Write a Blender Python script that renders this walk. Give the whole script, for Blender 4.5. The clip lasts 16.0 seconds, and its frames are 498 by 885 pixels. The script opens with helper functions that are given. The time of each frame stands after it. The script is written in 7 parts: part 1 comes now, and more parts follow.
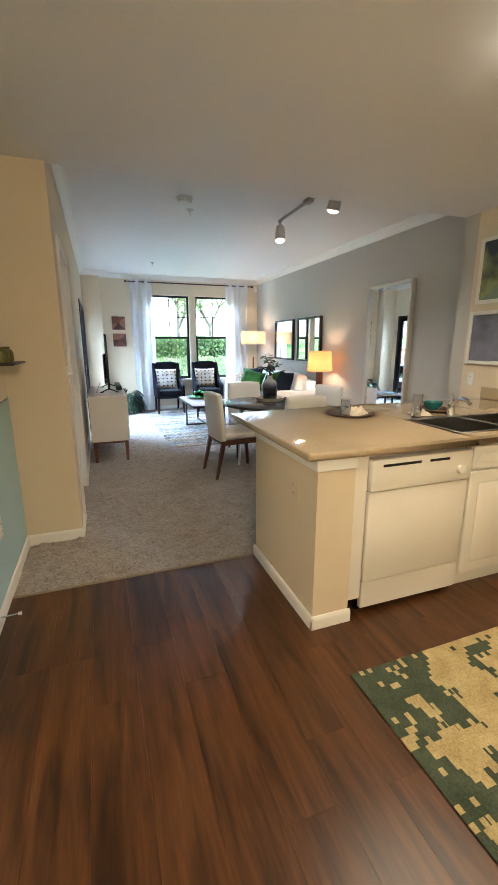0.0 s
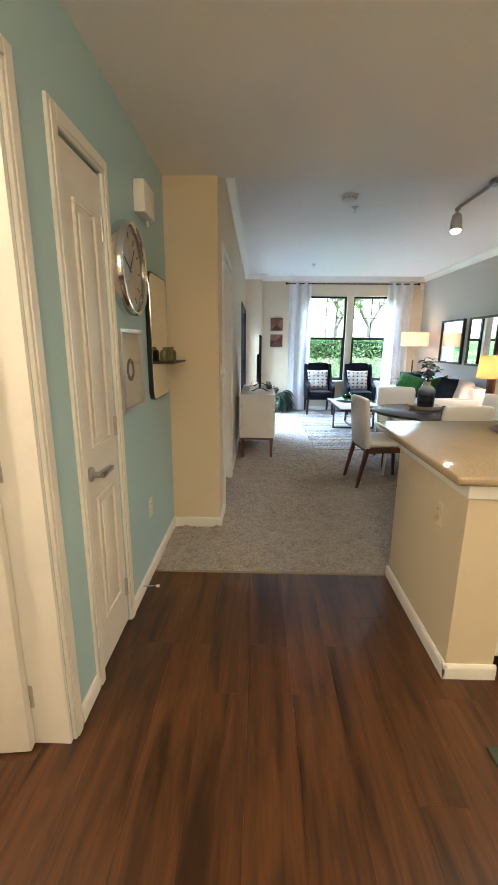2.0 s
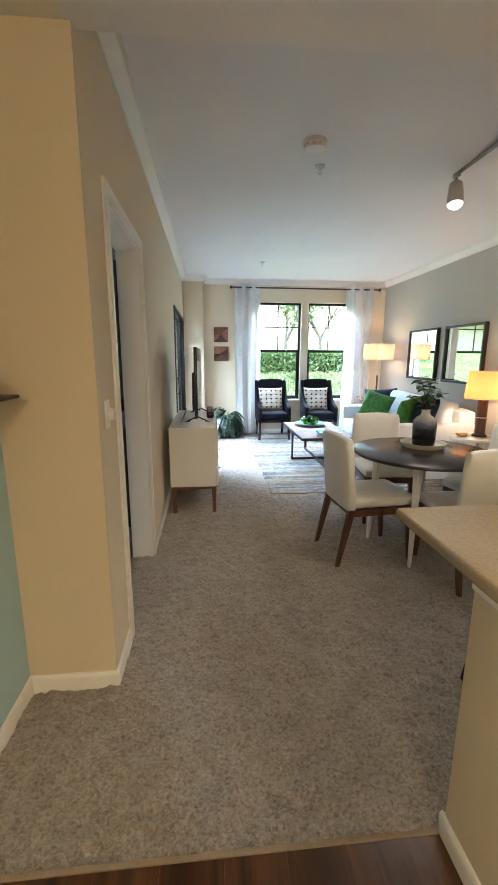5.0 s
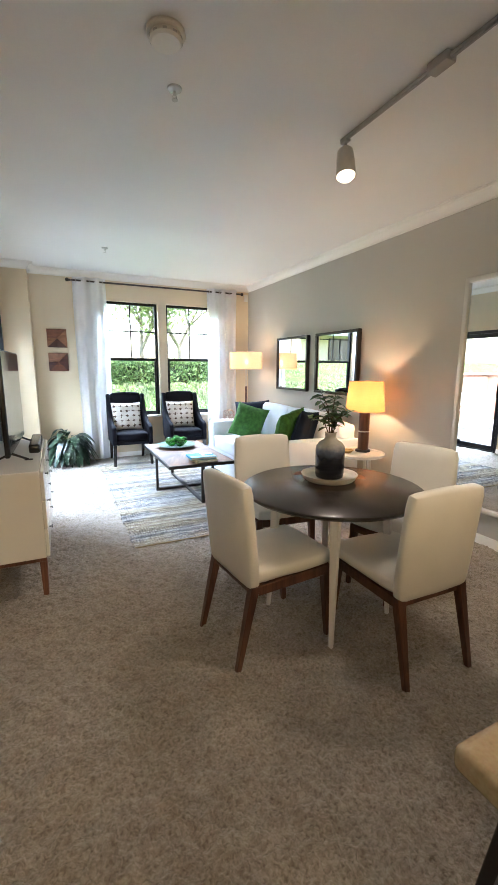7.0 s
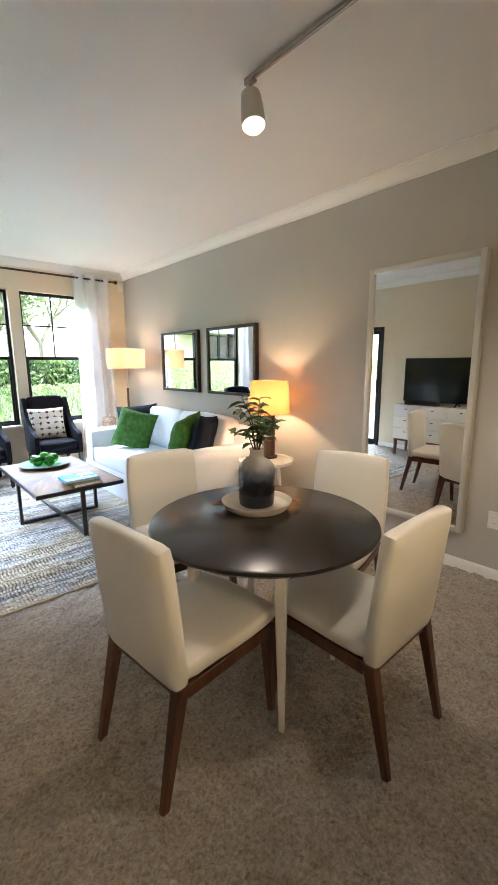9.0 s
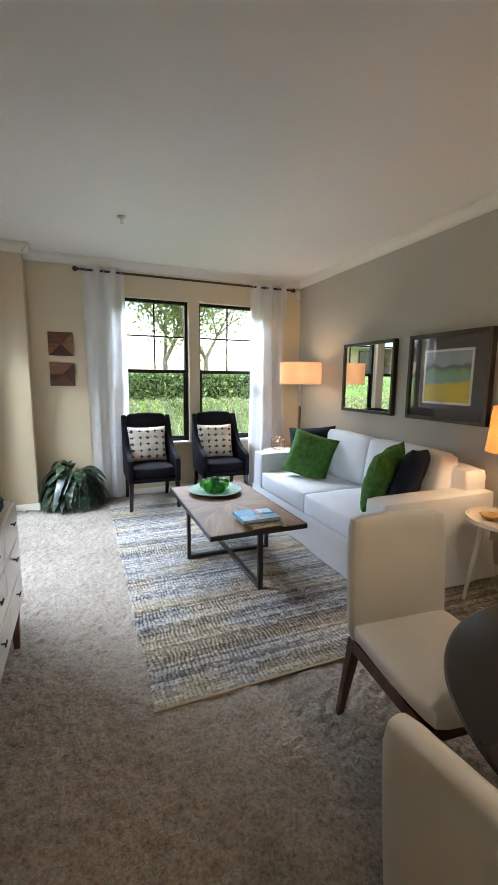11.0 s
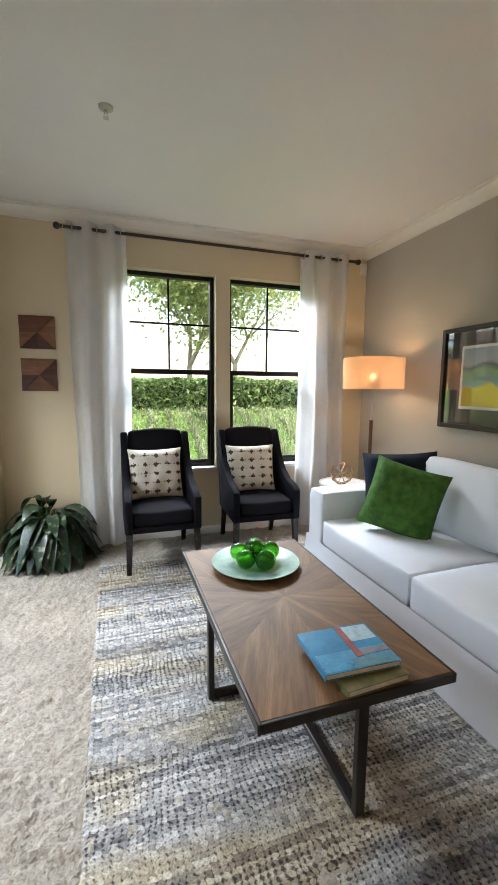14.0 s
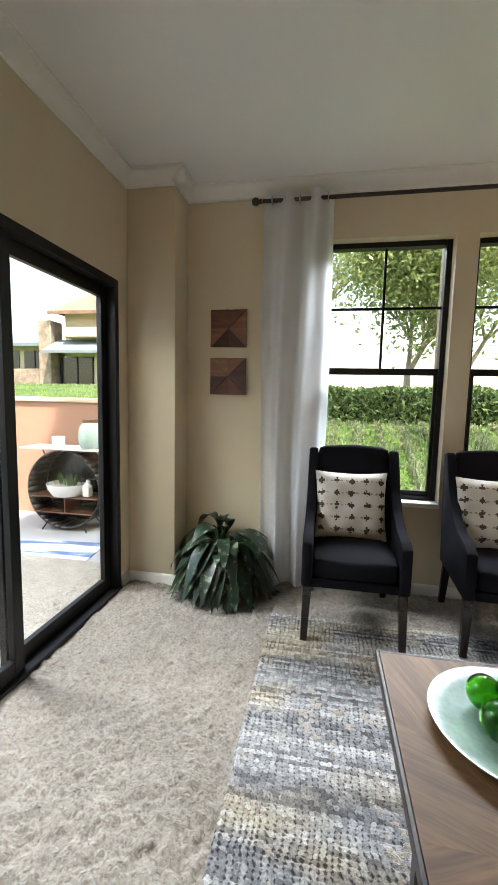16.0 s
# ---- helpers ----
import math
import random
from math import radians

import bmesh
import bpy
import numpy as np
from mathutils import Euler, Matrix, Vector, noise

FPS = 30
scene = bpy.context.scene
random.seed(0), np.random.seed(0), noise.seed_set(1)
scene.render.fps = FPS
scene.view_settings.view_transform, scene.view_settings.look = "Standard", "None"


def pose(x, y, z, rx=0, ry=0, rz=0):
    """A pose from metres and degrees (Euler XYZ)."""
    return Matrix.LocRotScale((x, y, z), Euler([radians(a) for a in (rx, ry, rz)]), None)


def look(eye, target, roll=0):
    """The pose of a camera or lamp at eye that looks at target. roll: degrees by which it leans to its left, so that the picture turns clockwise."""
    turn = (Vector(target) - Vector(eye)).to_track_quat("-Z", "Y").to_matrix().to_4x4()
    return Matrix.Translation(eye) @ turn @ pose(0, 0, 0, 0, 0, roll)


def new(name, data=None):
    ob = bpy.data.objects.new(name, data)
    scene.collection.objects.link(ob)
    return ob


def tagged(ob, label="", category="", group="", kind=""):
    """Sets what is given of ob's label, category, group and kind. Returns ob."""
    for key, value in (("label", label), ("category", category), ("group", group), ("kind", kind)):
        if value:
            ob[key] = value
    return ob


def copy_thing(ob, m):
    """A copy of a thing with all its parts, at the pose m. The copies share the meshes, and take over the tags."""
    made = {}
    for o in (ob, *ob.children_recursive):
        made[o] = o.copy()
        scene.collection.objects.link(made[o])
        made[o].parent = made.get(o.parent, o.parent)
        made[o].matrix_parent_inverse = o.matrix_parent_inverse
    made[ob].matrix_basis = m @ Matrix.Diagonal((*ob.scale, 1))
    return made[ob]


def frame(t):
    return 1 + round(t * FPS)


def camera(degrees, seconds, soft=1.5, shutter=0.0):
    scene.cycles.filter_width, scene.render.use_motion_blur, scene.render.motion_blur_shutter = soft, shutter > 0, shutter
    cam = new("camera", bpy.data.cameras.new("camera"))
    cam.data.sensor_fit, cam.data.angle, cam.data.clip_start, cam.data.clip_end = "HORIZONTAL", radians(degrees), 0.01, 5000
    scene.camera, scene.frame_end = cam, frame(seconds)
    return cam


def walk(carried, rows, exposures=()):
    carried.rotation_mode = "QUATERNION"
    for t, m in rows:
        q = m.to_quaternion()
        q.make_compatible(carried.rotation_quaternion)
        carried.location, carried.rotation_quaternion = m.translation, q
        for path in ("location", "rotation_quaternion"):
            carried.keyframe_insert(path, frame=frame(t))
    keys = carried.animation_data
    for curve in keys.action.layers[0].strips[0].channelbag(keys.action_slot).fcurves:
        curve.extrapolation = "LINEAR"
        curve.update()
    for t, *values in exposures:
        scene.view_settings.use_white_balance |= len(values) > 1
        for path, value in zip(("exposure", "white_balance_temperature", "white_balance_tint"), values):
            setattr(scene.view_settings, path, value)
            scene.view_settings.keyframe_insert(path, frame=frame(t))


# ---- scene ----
cam = camera(62.7, 16.0)
PATH = [
    (0, (0.414, 0.408, 1.376), (1.072, 2.238, 0.906), -0.1),
    (0.5, (0.422, 0.443, 1.38), (0.777, 2.355, 0.913), 0.2),
    (1, (0.433, 0.465, 1.384), (0.554, 2.405, 0.914), 0.2),
    (1.5, (0.452, 0.462, 1.388), (0.413, 2.405, 0.914), 0.4),
    (2, (0.487, 0.46, 1.386), (0.443, 2.404, 0.916), 0.5),
    (2.5, (0.516, 0.533, 1.386), (0.543, 2.476, 0.913), 0.5),
    (3, (0.525, 0.732, 1.376), (0.651, 2.678, 0.933), -0.3),
    (3.2, (0.493, 0.812, 1.377), (0.666, 2.762, 0.965), -0.1),
    (5.3, (0.643, 2.014, 1.404), (0.841, 3.961, 0.994), 0.4),
    (5.5, (0.657, 2.122, 1.399), (0.866, 4.072, 1.004), 0.5),
    (6, (0.692, 2.334, 1.4), (0.984, 4.278, 1.032), 0.4),
    (6.5, (0.728, 2.578, 1.405), (1.233, 4.48, 1.046), -0.5),
    (7, (0.802, 2.785, 1.39), (1.632, 4.568, 1.029), 0.3),
    (7.5, (0.915, 2.933, 1.41), (2.1, 4.507, 1.064), 0.5),
    (8, (0.968, 3.063, 1.416), (2.417, 4.396, 1.066), 0.1),
    (8.5, (0.972, 3.202, 1.413), (2.463, 4.484, 1.048), -0.5),
    (9, (0.97, 3.35, 1.399), (2.277, 4.818, 1.027), -0.3),
    (9.5, (1.026, 3.567, 1.404), (2.034, 5.261, 1.065), 0.2),
    (10, (1.024, 3.785, 1.399), (1.765, 5.612, 1.064), 1.3),
    (12.3, (1.059, 4.903, 1.42), (1.856, 6.715, 1.134), -1.1),
    (12.5, (1.076, 4.984, 1.413), (1.888, 6.786, 1.107), -0.9),
    (13, (1.172, 5.212, 1.394), (1.973, 7.016, 1.067), 0.4),
    (13.5, (1.282, 5.431, 1.409), (2.001, 7.271, 1.098), 0.9),
    (14, (1.382, 5.678, 1.355), (2.011, 7.558, 1.096), 0.5),
    (14.5, (1.479, 5.902, 1.309), (1.964, 7.83, 1.099), 0.9),
    (15, (1.573, 6.107, 1.299), (1.801, 8.085, 1.103), 2.2),
    (15.5, (1.59, 6.291, 1.29), (1.545, 8.277, 1.063), 2.1),
    (16, (1.527, 6.499, 1.299), (1.166, 8.455, 1.087), 1.3),
]
EXPOSURES = [(0.0, 3.36, 5050, 10), (0.8, 3.34, 5050, 10), (3.0, 3.4, 5150, 10), (5.5, 3.36, 5450, 10), (7.0, 3.4, 5650, 12), (9.0, 3.45, 5700, 12), (10.0, 2.85, 5950, 13), (12.5, 2.35, 6500, 14), (14.0, 2.25, 6800, 14), (16.0, 1.95, 6900, 14)]
walk(cam, [(t, look(eye, target, roll)) for t, eye, target, roll in PATH], EXPOSURES)

# ---- light ----
world = bpy.data.worlds.new("world")
scene.world = world
world.use_nodes = True
wn = world.node_tree
sky = wn.nodes.new("ShaderNodeTexSky")
sky.sky_type = 'NISHITA'
sky.sun_disc = False
sky.sun_elevation = radians(64)
sky.sun_rotation = radians(150)
sky.air_density = 1.6
sky.dust_density = 1.5
wn.nodes["Background"].inputs[1].default_value = 0.15
wn.links.new(sky.outputs[0], wn.nodes["Background"].inputs[0])

sun = new("sun", bpy.data.lights.new("sun", 'SUN'))
sun.data.energy, sun.data.angle, sun.data.color = 5.0, radians(2.0), (1.0, 0.95, 0.87)
sun.matrix_world = look((0, 0, 20), (-4.2, 6.0, 20 - 15.0))


def lamp(name, at, watts, colour, size, target=None, spot=None):
    data = bpy.data.lights.new(name, 'SPOT' if spot else 'POINT')
    data.energy, data.color, data.shadow_soft_size = watts, colour, size
    if spot:
        data.spot_size, data.spot_blend = radians(spot), 0.6
    ob = new(name, data)
    ob.matrix_world = look(at, target) if target else pose(*at)
    return ob


def sky_fill(name, at, target, wide, high, watts):
    """Added unseen lamp above an opening's head; boosts sky light coming down through it."""
    data = bpy.data.lights.new(name, 'AREA')
    data.shape, data.size, data.size_y, data.energy, data.color = 'RECTANGLE', wide, high, watts, (0.78, 0.89, 1.0)
    ob = new(name, data)
    ob.matrix_world = look(at, target)
    return ob


sky_fill("north_window_fill", (2.35, 11.3, 4.05), (2.35, 5.0, 0.6), 3.0, 1.4, 230)
sky_fill("bedroom_window_fill", (-1.15, 8.3, 3.0), (-0.7, 4.2, 1.0), 1.2, 0.7, 70)
sky_fill("patio_door_fill", (-1.15, 8.0, 3.25), (1.2, 7.4, 0.0), 1.8, 1.0, 40)

WARM = (1.0, 0.66, 0.34)
KITCHEN_WARM = (1.0, 0.70, 0.37)
lamp("kitchen_lamp", (2.02, 1.62, 2.27), 11, KITCHEN_WARM, 0.60, (2.02, 1.62, 0), 165)
# fill without a fixture, added behind the walk's start to light the hall
lamp("hall_fill", (0.75, -0.65, 2.0), 10, KITCHEN_WARM, 0.30)
lamp("side_room_lamp", (-1.2, 0.9, 2.2), 7, (1.0, 0.68, 0.36), 0.1)
lamp("table_lamp_bulb", (3.56, 5.98, 1.10), 2.0, WARM, 0.03)
lamp("floor_lamp_bulb", (3.48, 8.66, 1.47), 3.2, WARM, 0.03)
lamp("track_bulb", (2.40, 4.905, 2.425), 4.5, (1.0, 0.8, 0.58), 0.03, (2.28, 4.75, 0.5), 130)
lamp("track_bulb_two", (2.40, 3.70, 2.425), 3.5, (1.0, 0.8, 0.58), 0.03, (2.5, 3.75, 0.5), 130)

# ---- materials ----


def shader(name, rough=0.6, metal=0.0, spec=0.5):
    m = bpy.data.materials.new(name)
    m.use_nodes = True
    b = m.node_tree.nodes["Principled BSDF"]
    b.inputs["Roughness"].default_value = rough
    b.inputs["Metallic"].default_value = metal
    b.inputs["Specular IOR Level"].default_value = spec
    return m, m.node_tree, b


def add(nt, kind, **values):
    n = nt.nodes.new(kind)
    for key, v in values.items():
        n.inputs[key.replace("_", " ")].default_value = v
    return n


def coords(nt, scale=(1, 1, 1), space="Object"):
    c = nt.nodes.new("ShaderNodeTexCoord")
    mp = nt.nodes.new("ShaderNodeMapping")
    mp.inputs["Scale"].default_value = scale
    nt.links.new(c.outputs[space], mp.inputs[0])
    return mp.outputs[0]


def ramp(nt, fac, stops):
    r = nt.nodes.new("ShaderNodeValToRGB")
    els = r.color_ramp.elements
    while len(els) < len(stops):
        els.new(0.5)
    for e, (p, c) in zip(els, stops):
        e.position, e.color = p, (*c, 1)
    nt.links.new(fac, r.inputs[0])
    return r.outputs[0]


def mixed(nt, fac, a, b, mode='MIX'):
    m = nt.nodes.new("ShaderNodeMix")
    m.data_type, m.blend_type = 'RGBA', mode
    for socket, v in ((m.inputs[0], fac), (m.inputs[6], a), (m.inputs[7], b)):
        if isinstance(v, (int, float)):
            socket.default_value = v
        elif isinstance(v, tuple):
            socket.default_value = (*v, 1)
        else:
            nt.links.new(v, socket)
    return m.outputs[2]


def bump(nt, b, height, strength, distance):
    n = nt.nodes.new("ShaderNodeBump")
    n.inputs["Strength"].default_value, n.inputs["Distance"].default_value = strength, distance
    nt.links.new(height, n.inputs["Height"])
    nt.links.new(n.outputs[0], b.inputs["Normal"])


def maths(nt, kind, a, b=None):
    n = nt.nodes.new("ShaderNodeMath")
    n.operation = kind
    for k, v in enumerate((a, b)):
        if v is None:
            continue
        if isinstance(v, (int, float)):
            n.inputs[k].default_value = v
        else:
            nt.links.new(v, n.inputs[k])
    return n.outputs[0]


def tone(c, k):
    return tuple(min(1, v * k) for v in c)


def grained(name, colour, rough=0.6, vary=0.12, scale=3.0, grain=60.0, relief=0.001, metal=0.0, stretch=(1, 1, 1), spec=0.5, space="Object"):
    """A surface of one colour with broad variation, fine grain and a little relief."""
    m, nt, b = shader(name, rough, metal, spec)
    v = coords(nt, stretch, space)
    broad = add(nt, "ShaderNodeTexNoise", Scale=scale, Detail=4.0)
    fine = add(nt, "ShaderNodeTexNoise", Scale=grain, Detail=3.0)
    for n in (broad, fine):
        nt.links.new(v, n.inputs["Vector"])
    c1 = ramp(nt, broad.outputs[0], [(0.3, tone(colour, 1 - vary)), (0.7, tone(colour, 1 + vary))])
    c2 = ramp(nt, fine.outputs[0], [(0.3, (1 - vary * 0.7,) * 3), (0.7, (1.0,) * 3)])
    nt.links.new(mixed(nt, 1.0, c1, c2, 'MULTIPLY'), b.inputs["Base Color"])
    r = nt.nodes.new("ShaderNodeMapRange")
    r.inputs["To Min"].default_value, r.inputs["To Max"].default_value = max(0.02, rough - 0.08), min(1, rough + 0.08)
    nt.links.new(broad.outputs[0], r.inputs[0])
    nt.links.new(r.outputs[0], b.inputs["Roughness"])
    if relief:
        bump(nt, b, fine.outputs[0], 0.5, relief)
    return m


def wood(name, dark, light, rough=0.4, along="y", scale=1.0, random_tone=0.0, contrast=1.0):
    """Timber with grain along one axis of the object."""
    m, nt, b = shader(name, rough)
    s = {"x": (1.2, 14, 14), "y": (14, 1.2, 14), "z": (14, 14, 1.2)}[along]
    v = coords(nt, tuple(a * scale for a in s))
    if random_tone:
        info = nt.nodes.new("ShaderNodeObjectInfo")
        shift = nt.nodes.new("ShaderNodeVectorMath")
        shift.operation = 'ADD'
        spread = nt.nodes.new("ShaderNodeMath")
        spread.operation = 'MULTIPLY'
        spread.inputs[1].default_value = 60.0
        nt.links.new(info.outputs["Random"], spread.inputs[0])
        nt.links.new(v, shift.inputs[0])
        nt.links.new(spread.outputs[0], shift.inputs[1])
        v = shift.outputs[0]
    n1 = add(nt, "ShaderNodeTexNoise", Scale=1.0, Detail=6.0, Distortion=0.8)
    n2 = add(nt, "ShaderNodeTexNoise", Scale=7.0, Detail=5.0)
    for n in (n1, n2):
        nt.links.new(v, n.inputs["Vector"])
    c = ramp(nt, n1.outputs[0], [(0.5 - 0.22 / contrast, dark), (0.5 + 0.2 / contrast, light)])
    c = mixed(nt, 0.65, c, ramp(nt, n2.outputs[0], [(0.35, (0.55,) * 3), (0.62, (1.0,) * 3)]), 'MULTIPLY')
    if random_tone:
        t = ramp(nt, info.outputs["Random"], [(0.0, (1 - random_tone,) * 3), (1.0, (1.0,) * 3)])
        c = mixed(nt, 1.0, c, t, 'MULTIPLY')
    nt.links.new(c, b.inputs["Base Color"])
    bump(nt, b, n2.outputs[0], 0.10, 0.0005)
    return m


def clear_glass(name, colour=(1, 1, 1), gloss=1.0):
    m = bpy.data.materials.new(name)
    m.use_nodes = True
    nt = m.node_tree
    nt.nodes.remove(nt.nodes["Principled BSDF"])
    through_, shine, f, mx = (nt.nodes.new("ShaderNodeBsdf" + "Transparent"), nt.nodes.new("ShaderNodeBsdfGlossy"),
                              nt.nodes.new("ShaderNodeFresnel"), nt.nodes.new("ShaderNodeMixShader"))
    through_.inputs[0].default_value = (*colour, 1)
    shine.inputs["Roughness"].default_value = 0.01
    f.inputs[0].default_value = 1.45 * gloss
    nt.links.new(f.outputs[0], mx.inputs[0])
    nt.links.new(through_.outputs[0], mx.inputs[1])
    nt.links.new(shine.outputs[0], mx.inputs[2])
    nt.links.new(mx.outputs[0], nt.nodes["Material Output"].inputs[0])
    return m


def glowing(name, colour, strength):
    m, nt, b = shader(name, 0.5)
    b.inputs["Base Color"].default_value = (*colour, 1)
    b.inputs["Emission Color"].default_value = (*colour, 1)
    b.inputs["Emission Strength"].default_value = strength
    return m


def cloth_through(name, colour, share, rough=0.9, clear=0.0):
    """Thin cloth that lets part of the light through."""
    m, nt, b = shader(name, rough, 0, 0.1)
    v = coords(nt, (1, 1, 1))
    weave = add(nt, "ShaderNodeTexNoise", Scale=240.0, Detail=2.0)
    broad = add(nt, "ShaderNodeTexNoise", Scale=4.0, Detail=3.0)
    nt.links.new(v, weave.inputs["Vector"])
    nt.links.new(v, broad.inputs["Vector"])
    c = mixed(nt, 1.0, ramp(nt, broad.outputs[0], [(0.3, tone(colour, 0.92)), (0.7, colour)]),
              ramp(nt, weave.outputs[0], [(0.35, (0.86,) * 3), (0.65, (1,) * 3)]), 'MULTIPLY')
    nt.links.new(c, b.inputs["Base Color"])
    tr = nt.nodes.new("ShaderNodeBsdfTranslucent")
    nt.links.new(c, tr.inputs[0])
    mx = nt.nodes.new("ShaderNodeMixShader")
    mx.inputs[0].default_value = share
    nt.links.new(b.outputs[0], mx.inputs[1])
    nt.links.new(tr.outputs[0], mx.inputs[2])
    out = mx.outputs[0]
    if clear:
        tp = nt.nodes.new("ShaderNodeBsdfTransparent")
        m2 = nt.nodes.new("ShaderNodeMixShader")
        m2.inputs[0].default_value = clear
        nt.links.new(out, m2.inputs[1])
        nt.links.new(tp.outputs[0], m2.inputs[2])
        out = m2.outputs[0]
    nt.links.new(out, nt.nodes["Material Output"].inputs[0])
    bump(nt, b, weave.outputs[0], 0.2, 0.0005)
    return m


CREAM = grained("cream_wall_paint", (0.66, 0.56, 0.395), 0.75, 0.03, 0.8, 130, 0.0012, space="Object")
GREIGE = grained("greige_wall_paint", (0.455, 0.43, 0.375), 0.7, 0.03, 0.8, 130, 0.0012)
AQUA = grained("aqua_wall_paint", (0.42, 0.59, 0.63), 0.65, 0.03, 0.8, 130, 0.0012)
CEILING = grained("ceiling_paint", (0.80, 0.79, 0.77), 0.6, 0.03, 0.7, 110, 0.0016)
TRIM = grained("trim_paint", (0.78, 0.76, 0.70), 0.35, 0.03, 2.0, 80, 0.0003)
DOORPAINT = grained("door_paint", (0.76, 0.73, 0.65), 0.4, 0.04, 2.0, 70, 0.0004)
BLACKFRAME = grained("black_frame_paint", (0.009, 0.0085, 0.0085), 0.45, 0.1, 3.0, 90, 0.0003, spec=0.3)
PANE = clear_glass("window_glass", (0.96, 0.98, 0.97))
PLANK = wood("dark_plank", (0.030, 0.0115, 0.0038), (0.132, 0.054, 0.0160), 0.28, "y", 1.1, 0.12, 1.1)
WALNUT = wood("walnut", (0.055, 0.021, 0.011), (0.155, 0.062, 0.030), 0.4, "z", 1.6)
ESPRESSO = wood("espresso_table_wood", (0.010, 0.0065, 0.005), (0.026, 0.016, 0.011), 0.27, "x", 1.2)
OAKLEG = wood("reddish_leg_wood", (0.10, 0.04, 0.02), (0.22, 0.09, 0.045), 0.45, "z", 1.6)
MANGO = wood("brown_tabletop_wood", (0.112, 0.053, 0.021), (0.270, 0.140, 0.058), 0.55, "x", 1.5, 0.22, 0.9)
WHITELEATHER = grained("white_leatherette", (0.76, 0.73, 0.66), 0.42, 0.05, 3.0, 220, 0.0006)
WHITECLOTH = grained("white_slipcover", (0.82, 0.845, 0.90), 0.9, 0.05, 2.5, 320, 0.0010, spec=0.2)
DARKCLOTH = grained("charcoal_cloth", (0.008, 0.0076, 0.011), 0.9, 0.15, 6.0, 260, 0.0010, spec=0.15)
LACQUER = grained("white_lacquer", (0.80, 0.78, 0.72), 0.22, 0.02, 1.5, 60, 0.0)
STEEL = grained("dark_steel", (0.055, 0.050, 0.047), 0.38, 0.12, 5.0, 120, 0.0004, metal=0.7)
CHROME = grained("chrome", (0.78, 0.78, 0.78), 0.12, 0.03, 4.0, 60, 0.0, metal=1.0)
BRUSHED = grained("brushed_nickel", (0.55, 0.54, 0.51), 0.32, 0.06, 4.0, 150, 0.0002, metal=1.0)
MIRROR, nt, b = shader("mirror_silver", 0.004, 1.0)
b.inputs["Base Color"].default_value = (0.88, 0.89, 0.88, 1)
BLACKPLASTIC = grained("black_plastic", (0.012, 0.012, 0.013), 0.25, 0.1, 4.0, 90, 0.0)
WHITEPLASTIC = grained("white_plastic", (0.74, 0.72, 0.66), 0.4, 0.03, 4.0, 90, 0.0002)
CERAMIC = grained("white_glaze", (0.72, 0.70, 0.65), 0.15, 0.05, 5.0, 60, 0.0003)
SHEER = cloth_through("sheer_curtain", (0.92, 0.93, 0.96), 0.5, 0.9, 0.08)
GLAZING = clear_glass("picture_glass", (0.98, 0.98, 0.98), 0.93)

# ---- making meshes ----


def thing(name, label, category, at=(0, 0, 0), turn=0.0, group="", kind=""):
    ob = new(name)
    ob.empty_display_size = 0.1
    ob.matrix_world = pose(*at, 0, 0, turn)
    return tagged(ob, label, category, group, kind)


def mesh_of(name, bm, material, smooth=True):
    me = bpy.data.meshes.new(name)
    bm.to_mesh(me)
    bm.free()
    for m in (material if isinstance(material, (list, tuple)) else [material]):
        me.materials.append(m)
    if smooth:
        me.shade_smooth()
        me.set_sharp_from_angle(angle=radians(38))
    return me


def part(name, bm, material, parent, label="", smooth=True):
    ob = new(name, mesh_of(name, bm, material, smooth))
    ob.parent = parent
    return tagged(ob, label)


def solid(name, bm, material, label, category="", group="", kind="", smooth=True, at=None):
    ob = new(name, mesh_of(name, bm, material, smooth))
    if at:
        ob.matrix_world = at
    return tagged(ob, label, category, group, kind)


def structure(name, bm, material, label, smooth=True):
    return solid(name, bm, material, label, kind="structure", smooth=smooth)


def put(bm, x0, y0, z0, x1, y1, z1, bevel=0.0, seg=2, m=None):
    """A box between two corners, with rounded edges."""
    r = bmesh.ops.create_cube(bm, size=1.0)
    vs = r["verts"]
    bmesh.ops.scale(bm, vec=(x1 - x0, y1 - y0, z1 - z0), verts=vs)
    bmesh.ops.translate(bm, vec=((x0 + x1) / 2, (y0 + y1) / 2, (z0 + z1) / 2), verts=vs)
    if m is not None:
        bmesh.ops.transform(bm, matrix=m, verts=vs)
    if bevel:
        edges = list({e for v in vs for e in v.link_edges})
        bmesh.ops.bevel(bm, geom=edges, offset=bevel, segments=seg, profile=0.5, affect='EDGES')
    return bm


def box(x0, y0, z0, x1, y1, z1, bevel=0.0, seg=2, m=None):
    return put(bmesh.new(), x0, y0, z0, x1, y1, z1, bevel, seg, m)


def rod(bm, a, b, r0, r1=None, n=12, caps=True):
    """A round bar from a to b."""
    a, b = Vector(a), Vector(b)
    d = b - a
    m = Matrix.Translation((a + b) / 2) @ d.to_track_quat('Z', 'Y').to_matrix().to_4x4()
    bmesh.ops.create_cone(bm, cap_ends=caps, segments=n, radius1=r0, radius2=r0 if r1 is None else r1, depth=d.length, matrix=m)
    return bm


